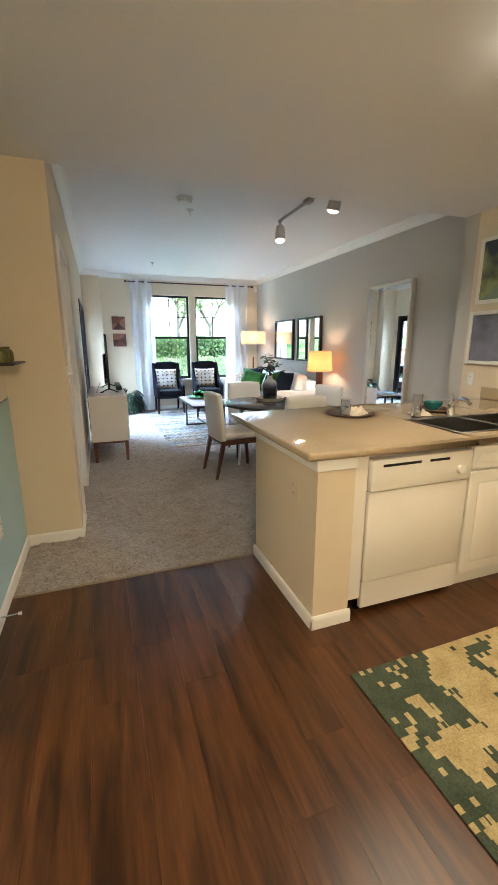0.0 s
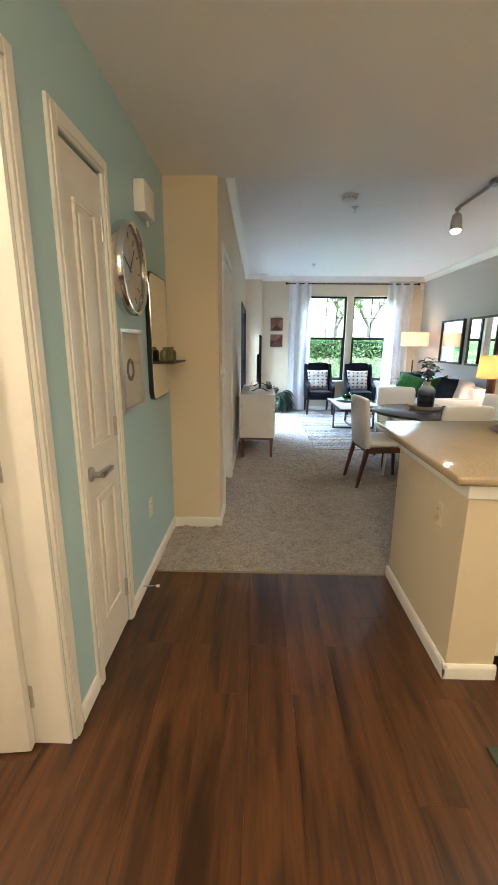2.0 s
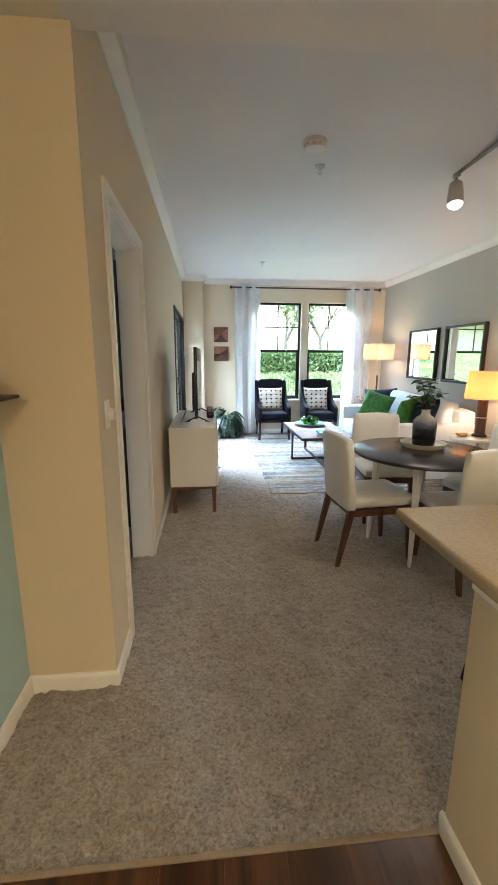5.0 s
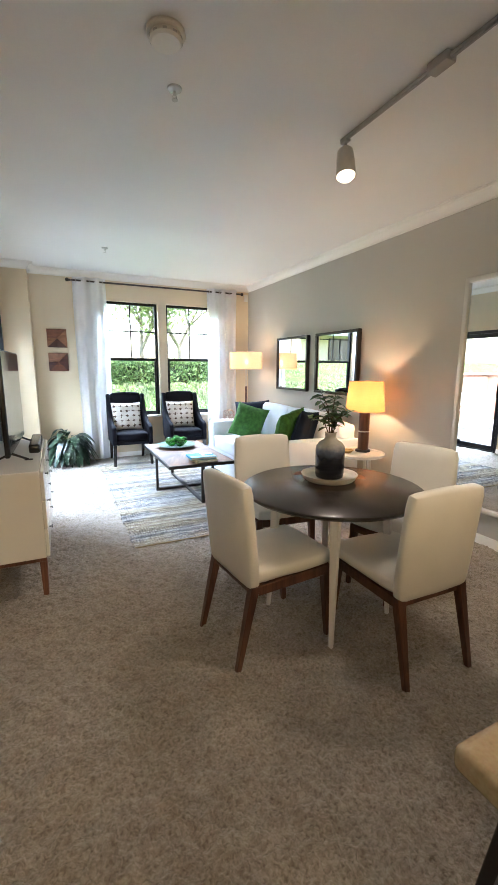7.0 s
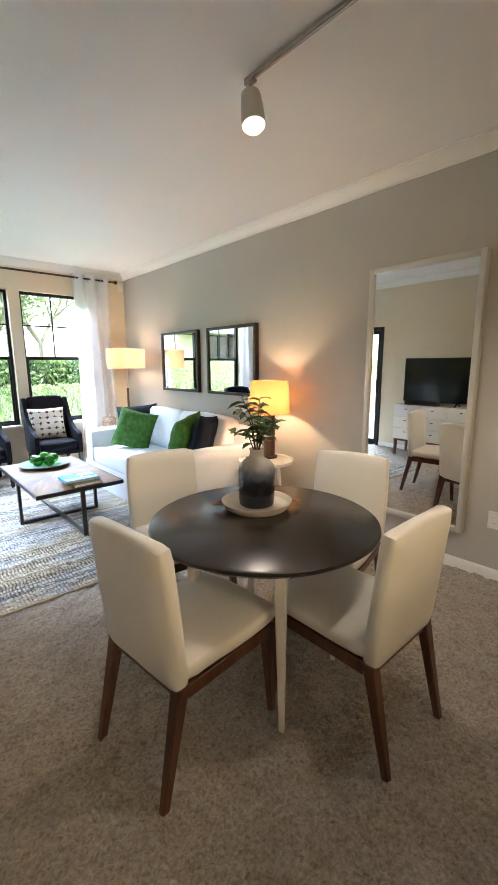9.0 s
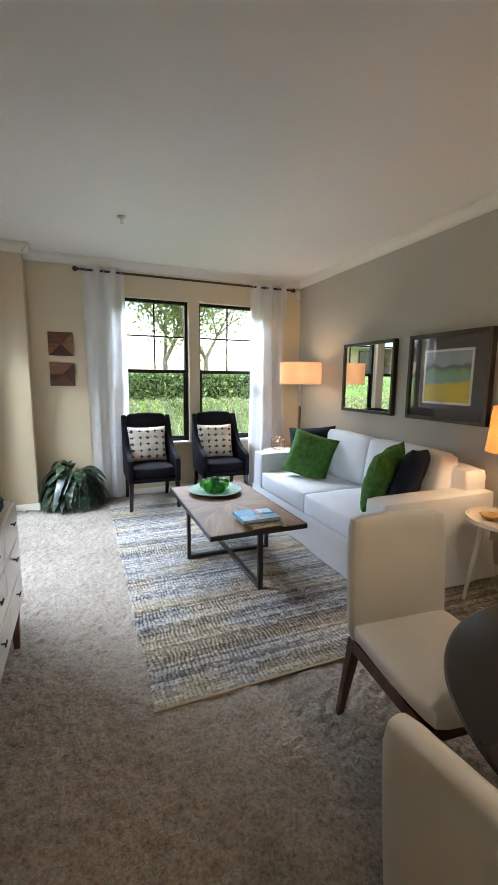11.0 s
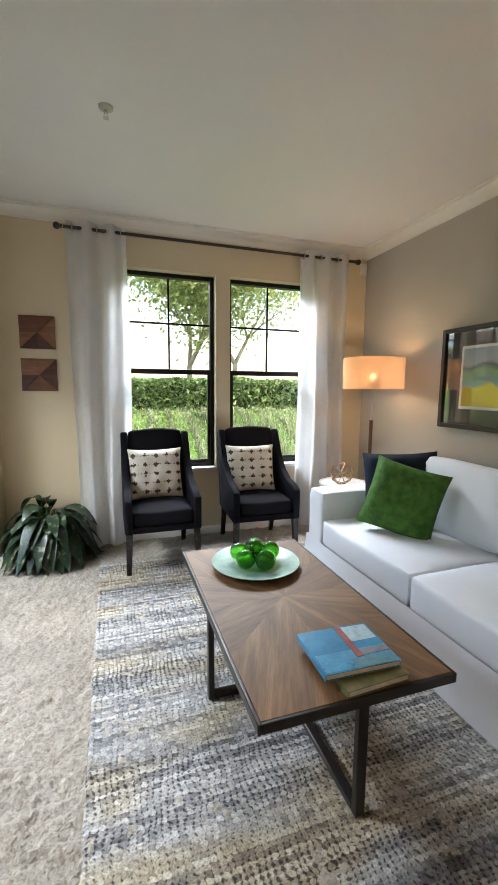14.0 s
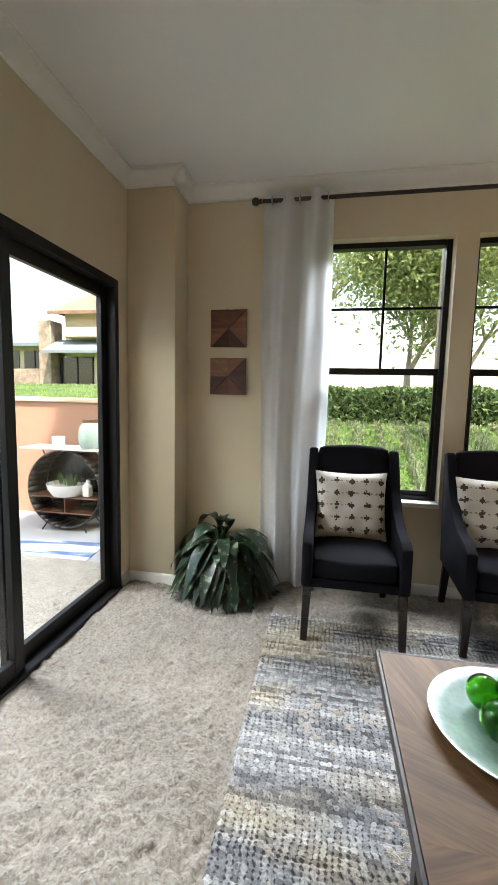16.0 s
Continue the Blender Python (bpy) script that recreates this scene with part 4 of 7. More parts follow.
GREENCLOTH = grained("green_velvet", (0.072, 0.195, 0.038), 0.7, 0.35, 22, 260, 0.0008, spec=0.2)
NAVYCLOTH = grained("navy_velvet", (0.010, 0.018, 0.038), 0.75, 0.25, 12, 260, 0.0008, spec=0.2)


def throw_pillow(label, material, at, yaw, tip, size=0.50, thick=0.17, seed=1, roll=0.0):
    p = solid("throw_pillow", pillow(size, size, thick, seed), material, label, "pillow", "pillows on the sofa")
    p.matrix_world = pose(*at, 0, 0, yaw) @ pose(0, 0, 0, tip, 0, 0) @ pose(0, 0, 0, 0, roll, 0)
    return p


throw_pillow("square green velvet pillow leaning on a navy one", GREENCLOTH, (3.11, 7.76, 0.67), -42, -20, 0.46, 0.17, 1, 14)
throw_pillow("square navy velvet pillow in the sofa corner", NAVYCLOTH, (3.27, 7.99, 0.685), -40, -18, 0.50, 0.15, 2, -5)
throw_pillow("square green velvet pillow at the sofa arm", GREENCLOTH, (3.10, 6.68, 0.695), -150, -16, 0.48, 0.17, 3, 8)
throw_pillow("square navy velvet pillow at the sofa arm", NAVYCLOTH, (3.24, 6.55, 0.70), -152, -16, 0.48, 0.15, 4, -6)


def round_table(at, r, top, label, legs):
    t = thing("side_table", label, "side table", at)
    part("tabletop", lathe(bmesh.new(), [(0, top - 0.022), (r - 0.01, top - 0.022), (r, top - 0.016), (r, top + 0.006), (r - 0.004, top + 0.010), (r - 0.010, top + 0.008), (r - 0.014, top), (0, top)], 56), LACQUER, t)
    if legs:
        for k in range(3):
            a = k * math.tau / 3 + 0.5
            part("leg", rod(bmesh.new(), (math.cos(a) * r * 0.92, math.sin(a) * r * 0.92, 0.0), (math.cos(a) * r * 0.62, math.sin(a) * r * 0.62, top - 0.022), 0.011, 0.019), LACQUER, t)
    else:
        part("drum", lathe(bmesh.new(), [(0, 0.0), (r * 0.72, 0.0), (r * 0.74, 0.01), (r * 0.60, top * 0.55), (r * 0.66, top - 0.03), (r * 0.68, top - 0.022), (0, top - 0.022)], 40), LACQUER, t)
    return t


round_table((3.47, 5.93, 0), 0.25, 0.56, "round white side table on splayed legs", True)
round_table((3.20, 8.61, 0), 0.20, 0.58, "round white drum side table beside the sofa", False)

LINEN_GLOW = cloth_through("linen_shade", (0.56, 0.27, 0.10), 0.34, 0.9)
LINEN_PALE = cloth_through("pale_linen_shade", (0.72, 0.48, 0.31), 0.40, 0.9, 0.05)
tl = thing("table_lamp", "table lamp with dark wood column and amber drum shade", "lamp", (3.56, 5.98, 0.562))
part("foot", lathe(bmesh.new(), [(0, 0), (0.074, 0), (0.075, 0.016), (0.068, 0.022), (0, 0.022)], 36), BRONZE, tl)
part("column", lathe(bmesh.new(), [(0, 0.022), (0.052, 0.022), (0.053, 0.200), (0.0, 0.200)], 36), WALNUT, tl)
part("band", lathe(bmesh.new(), [(0, 0.200), (0.054, 0.200), (0.055, 0.212), (0.0, 0.212)], 36), BRUSHED, tl)
part("column", lathe(bmesh.new(), [(0, 0.212), (0.053, 0.212), (0.052, 0.400), (0.0, 0.402)], 36), WALNUT, tl)
part("stem", rod(bmesh.new(), (0, 0, 0.40), (0, 0, 0.50), 0.008), BRUSHED, tl)
part("shade", lathe(bmesh.new(), [(0.190, 0.410), (0.165, 0.700)], 56), LINEN_GLOW, tl, "amber linen shade")
fl = thing("floor_lamp", "slim floor lamp with a pale linen drum shade", "lamp", (3.48, 8.66, 0))
part("foot", lathe(bmesh.new(), [(0, 0), (0.14, 0), (0.14, 0.012), (0.02, 0.022), (0, 0.022)], 40), BRONZE, fl)
part("pole", rod(bmesh.new(), (0, 0, 0.02), (0, 0, 1.10), 0.015), WALNUT, fl)
part("upper_pole", rod(bmesh.new(), (0, 0, 1.10), (0, 0, 1.44), 0.008), BRUSHED, fl)
part("shade", lathe(bmesh.new(), [(0.250, 1.365), (0.250, 1.620)], 64), LINEN_PALE, fl, "pale linen drum shade")
sp = bmesh.new()
for k in range(3):
    a = k * math.tau / 3
    rod(sp, (0, 0, 1.44), (0.249 * math.cos(a), 0.249 * math.sin(a), 1.60), 0.002, n=6)
part("spider", sp, BRUSHED, fl)
part("bulb", lathe(bmesh.new(), [(0.022 * math.sin(k * math.pi / 10) if 0 < k < 10 else 0.0, 1.47 - 0.022 * math.cos(k * math.pi / 10)) for k in range(11)], 20), glowing("lamp_bulb_glass", (1.0, 0.75, 0.42), 8.0), fl, "glowing bulb")

# ---- coffee table and rug ----


ROW, KNOT = 0.0170, 0.022


def rug_material():
    """Flat weave: rows of knots, each of its own tone, in broad bands of charcoal, tan and white."""
    m, nt, b = shader("striped_woven_rug", 0.95, 0, 0.1)
    c = nt.nodes.new("ShaderNodeTexCoord")
    s = nt.nodes.new("ShaderNodeSeparateXYZ")
    nt.links.new(c.outputs["Object"], s.inputs[0])
    fray = add(nt, "ShaderNodeTexNoise", Scale=55.0, Detail=3.0)
    nt.links.new(c.outputs["Object"], fray.inputs["Vector"])
    slip = maths(nt, 'MULTIPLY', maths(nt, 'SUBTRACT', fray.outputs[0], 0.5), 0.020)
    row = maths(nt, 'FLOOR', maths(nt, 'DIVIDE', maths(nt, 'ADD', s.outputs[1], slip), ROW))
    sway = add(nt, "ShaderNodeTexNoise", Scale=7.0, Detail=2.0)
    nt.links.new(c.outputs["Object"], sway.inputs["Vector"])
    slip = maths(nt, 'ADD', slip, maths(nt, 'MULTIPLY', maths(nt, 'SUBTRACT', sway.outputs[0], 0.5), 0.06))
    along = maths(nt, 'DIVIDE', maths(nt, 'SUBTRACT', s.outputs[0], slip), KNOT)
    across = maths(nt, 'DIVIDE', maths(nt, 'ADD', s.outputs[1], slip), ROW)
    knot = maths(nt, 'FLOOR', along)
    cell = nt.nodes.new("ShaderNodeCombineXYZ")
    nt.links.new(knot, cell.inputs[0])
    nt.links.new(row, cell.inputs[1])
    white = nt.nodes.new("ShaderNodeTexWhiteNoise")
    white.noise_dimensions = '2D'
    nt.links.new(cell.outputs[0], white.inputs["Vector"])
    line = nt.nodes.new("ShaderNodeTexWhiteNoise")
    line.noise_dimensions = '1D'
    nt.links.new(row, line.inputs["W"])
    n1 = add(nt, "ShaderNodeTexNoise", Scale=1.0, Detail=2.0)
    nt.links.new(coords(nt, (0.7, 5.5, 1)), n1.inputs["Vector"])
    n2 = add(nt, "ShaderNodeTexNoise", Scale=1.0, Detail=2.0)
    nt.links.new(coords(nt, (1.6, 3.1, 1)), n2.inputs["Vector"])
    n3 = add(nt, "ShaderNodeTexNoise", Scale=150.0, Detail=3.0)
    nt.links.new(c.outputs["Object"], n3.inputs["Vector"])
    k = maths(nt, 'ADD', maths(nt, 'ADD', maths(nt, 'MULTIPLY', n1.outputs[0], 0.60), 0.20), maths(nt, 'MULTIPLY', maths(nt, 'SUBTRACT', white.outputs[0], 0.5), 0.24))
    k = maths(nt, 'ADD', k, maths(nt, 'MULTIPLY', maths(nt, 'SUBTRACT', line.outputs[0], 0.5), 0.26))
    grey = ramp(nt, k, [(0.24, (0.10, 0.10, 0.103)), (0.40, (0.235, 0.235, 0.234)), (0.55, (0.38, 0.373, 0.36)), (0.74, (0.60, 0.585, 0.56))])
    tan = ramp(nt, k, [(0.24, (0.16, 0.13, 0.095)), (0.42, (0.32, 0.265, 0.185)), (0.58, (0.46, 0.395, 0.27)), (0.74, (0.60, 0.55, 0.455))])
    c2 = mixed(nt, ramp(nt, n2.outputs[0], [(0.46, (0, 0, 0)), (0.60, (0.85,) * 3)]), grey, tan)
    # shade in the gaps between knots, put into the colour, stronger in some bands
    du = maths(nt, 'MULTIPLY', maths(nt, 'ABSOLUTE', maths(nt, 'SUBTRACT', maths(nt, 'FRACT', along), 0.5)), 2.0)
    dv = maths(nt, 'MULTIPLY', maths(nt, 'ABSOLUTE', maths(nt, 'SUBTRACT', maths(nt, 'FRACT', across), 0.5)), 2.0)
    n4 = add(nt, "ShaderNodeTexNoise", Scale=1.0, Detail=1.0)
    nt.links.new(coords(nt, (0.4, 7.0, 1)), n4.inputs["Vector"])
    gap_shade = maths(nt, 'ADD', maths(nt, 'ADD', maths(nt, 'MULTIPLY', du, 0.62), maths(nt, 'MULTIPLY', dv, 0.42)), maths(nt, 'MULTIPLY', maths(nt, 'SUBTRACT', n3.outputs[0], 0.5), 0.9))
    gap_shade = maths(nt, 'ADD', gap_shade, maths(nt, 'MULTIPLY', maths(nt, 'SUBTRACT', n4.outputs[0], 0.5), 0.75))
    c2 = mixed(nt, 1.0, c2, ramp(nt, gap_shade, [(0.66, (1,) * 3), (0.92, (0.20, 0.19, 0.20))]), 'MULTIPLY')
    c2 = mixed(nt, 1.0, c2, ramp(nt, n3.outputs[0], [(0.35, (0.62,) * 3), (0.62, (1.1,) * 3)]), 'MULTIPLY')
    nt.links.new(c2, b.inputs["Base Color"])
    bump(nt, b, n3.outputs[0], 0.6, 0.004)
    return m


def rug_height(xs, ys):
    row = np.abs(np.sin(ys / ROW * math.pi))[None, :] * np.ones((len(xs), 1))
    knot = np.abs(np.sin(xs[:, None] / KNOT * math.pi)) * np.ones((1, len(ys)))
    edge = np.minimum(np.minimum(xs - xs[0], xs[-1] - xs)[:, None] / 0.01, np.minimum(ys - ys[0], ys[-1] - ys)[None, :] / 0.01).clip(0, 1)
    return -0.004 + edge * (0.009 + 0.006 * row * (0.45 + 0.55 * knot)) + fields(xs, ys, [(0.012, 0.005), (0.3, 0.003)]) * edge


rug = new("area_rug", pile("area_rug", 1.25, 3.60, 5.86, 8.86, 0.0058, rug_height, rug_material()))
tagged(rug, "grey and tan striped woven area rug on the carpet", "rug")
hem = solid("rug_binding", box(1.26, 5.852, -0.002, 3.60, 5.866, 0.010, 0.004, 2), grained("tan_binding", (0.36, 0.28, 0.16), 0.9, 0.15, 8, 120, 0.0006), "tan binding along the end of the area rug", "rug")

ct = thing("coffee_table", "low brown wood coffee table on a black steel frame", "coffee table", (1.735, 6.635, 0.012))
CW, CL, CZ = 0.70, 1.285, 0.418
part("rim", (lambda b: [put(b, *a, 0.002, 1) for a in ((0, 0, CZ - 0.034, 0.012, CL, CZ), (CW - 0.012, 0, CZ - 0.034, CW, CL, CZ), (0.012, 0, CZ - 0.034, CW - 0.012, 0.012, CZ), (0.012, CL - 0.012, CZ - 0.034, CW - 0.012, CL, CZ))][-1])(bmesh.new()), STEEL, ct)
part("underboard", box(0.012, 0.012, CZ - 0.032, CW - 0.012, CL - 0.012, CZ - 0.010), WALNUT, ct)


def wedge(a0, a1, z0, z1):
    """A sunburst wedge of the tabletop between two bearings, clipped to the rectangle; its grain runs outwards along x."""
    cx, cy, hx, hy = CW / 2, CL / 2, CW / 2 - 0.013, CL / 2 - 0.013

    def reach(a):
        c, s = math.cos(a), math.sin(a)
        return min(hx / abs(c) if abs(c) > 1e-6 else 9, hy / abs(s) if abs(s) > 1e-6 else 9)

    mid = (a0 + a1) / 2
    pts = [(0.0, 0.0)]
    corner = math.atan2(hy, hx)
    marks = [a0 + 0.0004, *[c for c in (corner, math.pi - corner, math.pi + corner, math.tau - corner) if a0 < c < a1], a1 - 0.0004]
    for a in marks:
        r = reach(a)
        pts.append((r * math.cos(a - mid), r * math.sin(a - mid)))
    bm = bmesh.new()
    lo = [bm.verts.new((x, y, z0)) for x, y in pts]
    hi = [bm.verts.new((x, y, z1)) for x, y in pts]
    bm.faces.new(hi)
    bm.faces.new(lo[::-1])
    for i in range(len(pts)):
        j = (i + 1) % len(pts)
        bm.faces.new((lo[i], lo[j], hi[j], hi[i]))
    bmesh.ops.recalc_face_normals(bm, faces=bm.faces)
    return bm, mid, (cx, cy)


N_WEDGE = 8
for k in range(N_WEDGE):
    bm, mid, (cx, cy) = wedge(k * math.tau / N_WEDGE, (k + 1) * math.tau / N_WEDGE, CZ - 0.010, CZ)
    ob = part("veneer_wedge", bm, MANGO, ct, smooth=False)
    ob.location = (cx, cy, 0)
    ob.rotation_euler = (0, 0, mid)
for x, y in ((CW / 2, 0.016), (CW / 2, CL - 0.016), (0.016, CL / 2), (CW - 0.016, CL / 2)):
    part("leg", box(x - 0.018, y - 0.013, 0.0, x + 0.018, y + 0.013, CZ - 0.034, 0.003, 1) if y < 0.1 or y > 1 else box(x - 0.013, y - 0.018, 0.0, x + 0.013, y + 0.018, CZ - 0.034, 0.003, 1), STEEL, ct)
part("cross_bar", box(CW / 2 - 0.018, 0.03, 0.0, CW / 2 + 0.018, CL - 0.03, 0.024, 0.003, 1), STEEL, ct)
part("cross_bar", box(0.03, CL / 2 - 0.018, 0.0005, CW - 0.03, CL / 2 + 0.018, 0.026, 0.003, 1), STEEL, ct)

GREENGLASS, nt, b = shader("green_glass", 0.03)
b.inputs["Base Color"].default_value = (0.17, 0.52, 0.08, 1)
b.inputs["Transmission Weight"].default_value = 1.0
b.inputs["IOR"].default_value = 1.45
PLATEGLASS = grained("frosted_pale_green_glass", (0.36, 0.50, 0.43), 0.18, 0.18, 12, 70, 0.0010)
plate = solid("glass_plate", lathe(bmesh.new(), [(0, 0.0), (0.09, 0.0), (0.10, 0.004), (0.18, 0.018), (0.228, 0.030), (0.230, 0.034), (0.222, 0.034), (0.175, 0.024), (0.09, 0.012), (0, 0.010)], 64), PLATEGLASS,
              "round frosted pale green glass plate on the coffee table", "plate", at=pose(2.07, 7.61, 0.432))
ball_mesh = None
for k, (x, y, z) in enumerate(((0.0, 0.0, 0.098), (0.090, 0.02, 0.068), (0.025, 0.088, 0.068), (-0.075, 0.056, 0.068), (-0.072, -0.052, 0.068), (0.022, -0.090, 0.068))):
    r = 0.047 + 0.003 * (k % 3)
    bl = lathe(bmesh.new(), [(r * math.sin(a * math.pi / 16) if 0 < a < 16 else 0.0, -r * math.cos(a * math.pi / 16)) for a in range(17)], 28)
    inner = lathe(bmesh.new(), [((r - 0.004) * math.sin(a * math.pi / 16) if 0 < a < 16 else 0.0, -(r - 0.004) * math.cos(a * math.pi / 16)) for a in range(17)], 28)
    bmesh.ops.reverse_faces(inner, faces=inner.faces)
    core = bpy.data.meshes.new("float_core")
    inner.to_mesh(core)
    inner.free()
    bl.from_mesh(core)
    solid("glass_float", bl, GREENGLASS, "green blown glass float on the plate", "glass ball", "glass floats on the plate", at=pose(2.07 + x, 7.61 + y, 0.432 + z))


def book(name, label, at, turn, w, d, h, cover):
    bk = thing(name, label, "book", at, turn)
    part("page_block", box(-w / 2 + 0.004, -d / 2 + 0.004, 0.003, w / 2 - 0.004, d / 2 - 0.004, h - 0.003), grained("page_edges", (0.72, 0.69, 0.62), 0.9, 0.1, 30, 300, 0.0004), bk)
    c = bmesh.new()
    put(c, -w / 2, -d / 2, 0, w / 2, d / 2, 0.003, 0.001, 1)
    put(c, -w / 2, -d / 2, h - 0.003, w / 2, d / 2, h, 0.001, 1)
    put(c, -w / 2, -d / 2, 0.003, -w / 2 + 0.003, d / 2, h - 0.003)
    part("cover", c, cover, bk)
    return bk


book("book", "thick olive hardcover book under the blue one", (2.135, 6.775, 0.434), 3, 0.235, 0.26, 0.024, grained("olive_cover", (0.16, 0.15, 0.06), 0.45, 0.3, 14, 60, 0.0002))
BLUECOVER = grained("blue_cover", (0.06, 0.30, 0.52), 0.25, 0.2, 10, 40, 0.0)
bk = book("book", "blue photo book on top of an olive one", (2.12, 6.805, 0.459), -2, 0.275, 0.225, 0.022, BLUECOVER)
for nm, a, colour in (("sea_band", (-0.13, -0.105, 0.13, -0.02), (0.08, 0.36, 0.60)), ("haze_band", (0.01, 0.02, 0.13, 0.105), (0.45, 0.66, 0.74)), ("shore_band", (-0.02, -0.110, 0.132, -0.065), (0.12, 0.30, 0.38)),
                      ("ridge_band", (0.03, -0.055, 0.132, -0.025), (0.22, 0.24, 0.28)), ("tower_band", (0.005, -0.06, 0.030, 0.105), (0.34, 0.12, 0.12))):
    top = {"sea_band": 0.0224, "haze_band": 0.0224, "shore_band": 0.0232, "ridge_band": 0.0232, "tower_band": 0.0240}[nm]
    part(nm, box(a[0], a[1], 0.0215, a[2], a[3], top), grained("printed_" + nm, colour, 0.3, 0.25, 20, 80, 0), bk, smooth=False)

# ---- armchairs by the window ----


def profile_solid(points, x0, x1, bevel=0.012, seg=2):
    """A side profile in y and z, extruded along x, with rounded edges."""
    bm = bmesh.new()
    a = [bm.verts.new((x0, y, z)) for y, z in points]
    b = [bm.verts.new((x1, y, z)) for y, z in points]
    bm.faces.new(a)
    bm.faces.new(b[::-1])
    for i in range(len(points)):
        j = (i + 1) % len(points)
        bm.faces.new((a[i], b[i], b[j], a[j]))
    bmesh.ops.recalc_face_normals(bm, faces=bm.faces)
    bmesh.ops.bevel(bm, geom=list(bm.edges), offset=bevel, segments=seg, profile=0.5, affect='EDGES')
    return bm


ARM = [(0.0, 0.30), (0.55, 0.30), (0.60, 0.62), (0.625, 0.98), (0.575, 0.985), (0.52, 0.90), (0.44, 0.76), (0.33, 0.655), (0.20, 0.595), (0.06, 0.575), (-0.005, 0.545)]


def armchair():
    c = thing("armchair", "charcoal upholstered armchair with sloped arms by the window", "armchair", group="armchairs under the window")
    part("seat", cushion(-0.215, 0.015, 0.345, 0.215, 0.53, 0.465, 0.03, 0.018, 3, 8), DARKCLOTH, c)
    part("seat_base", box(-0.222, 0.012, 0.300, 0.222, 0.56, 0.350, 0.008, 2), DARKCLOTH, c)
    back = cushion(-0.222, -0.045, -0.32, 0.222, 0.045, 0.32, 0.035, 0.015, 4, 9)
    bmesh.ops.transform(back, matrix=Matrix.Translation((0, 0.572, 0.675)) @ pose(0, 0, 0, -7, 0, 0), verts=back.verts)
    part("backrest", back, DARKCLOTH, c)
    for s in (-1, 1):
        x0, x1 = sorted((s * 0.222, s * 0.278))
        part("arm", profile_solid(ARM, x0, x1, 0.014, 2), DARKCLOTH, c)
        part("leg", bar(bmesh.new(), (s * 0.255, 0.020, 0.0), (s * 0.245, 0.035, 0.302), 0.036, 0.046), ESPRESSO, c)
        part("leg", bar(bmesh.new(), (s * 0.235, 0.620, 0.0), (s * 0.235, 0.540, 0.302), 0.036, 0.046), ESPRESSO, c)
    return c


ac = armchair()
ac.matrix_world = pose(1.715, 8.60, 0.010, 0, 0, 0)
copy_thing(ac, pose(2.525, 8.615, 0.010, 0, 0, -3))


def dash_print():
    """White cotton with rows of small brown crosses joined by thin lines."""
    m, nt, b = shader("printed_cotton", 0.9, 0, 0.1)
    c = nt.nodes.new("ShaderNodeTexCoord")
    s = nt.nodes.new("ShaderNodeSeparateXYZ")
    nt.links.new(c.outputs["Object"], s.inputs[0])

    def op(kind, a, b_=None):
        n = nt.nodes.new("ShaderNodeMath")
        n.operation = kind
        for k, v in enumerate((a, b_)):
            if v is None:
                continue
            if isinstance(v, (int, float)):
                n.inputs[k].default_value = v
            else:
                nt.links.new(v, n.inputs[k])
        return n.outputs[0]

    n = add(nt, "ShaderNodeTexNoise", Scale=40.0, Detail=3.0)
    nt.links.new(c.outputs["Object"], n.inputs["Vector"])
    wob = op('MULTIPLY', op('SUBTRACT', n.outputs[0], 0.5), 0.35)
    u = op('ABSOLUTE', op('SUBTRACT', op('FRACT', op('ADD', op('MULTIPLY', s.outputs[0], 11.5), 0.5)), 0.5))
    v = op('ABSOLUTE', op('SUBTRACT', op('FRACT', op('ADD', op('MULTIPLY', s.outputs[2], 14.0), 0.5)), 0.5))
    u, v = op('ADD', u, wob), op('ADD', v, wob)
    blot = op('MULTIPLY', op('LESS_THAN', u, 0.19), op('LESS_THAN', v, 0.13))
    post = op('MULTIPLY', op('LESS_THAN', u, 0.05), op('LESS_THAN', v, 0.27))
    line = op('MULTIPLY', op('LESS_THAN', v, 0.035), op('LESS_THAN', u, 0.40))
    mask = op('MINIMUM', op('ADD', op('ADD', blot, post), op('MULTIPLY', line, 0.6)), 1.0)
    broad = add(nt, "ShaderNodeTexNoise", Scale=9.0, Detail=3.0)
    nt.links.new(c.outputs["Object"], broad.inputs["Vector"])
    base = ramp(nt, broad.outputs[0], [(0.3, (0.62, 0.56, 0.47)), (0.7, (0.78, 0.75, 0.70))])
    nt.links.new(mixed(nt, mask, base, (0.10, 0.065, 0.045)), b.inputs["Base Color"])
    bump(nt, b, n.outputs[0], 0.2, 0.0008)
    return m


DASH = dash_print()
for x, sd in ((1.70, 11), (2.51, 12)):
    p = solid("armchair_pillow", pillow(0.43, 0.41, 0.13, sd), DASH, "white cotton pillow printed with brown crosses on the armchair", "pillow", "printed pillows on the armchairs")
    p.matrix_world = pose(x, 9.00, 0.672, 0, 0, 3 if sd == 11 else -4) @ pose(0, 0, 0, -14, 0, 0)

# ---- curtains ----


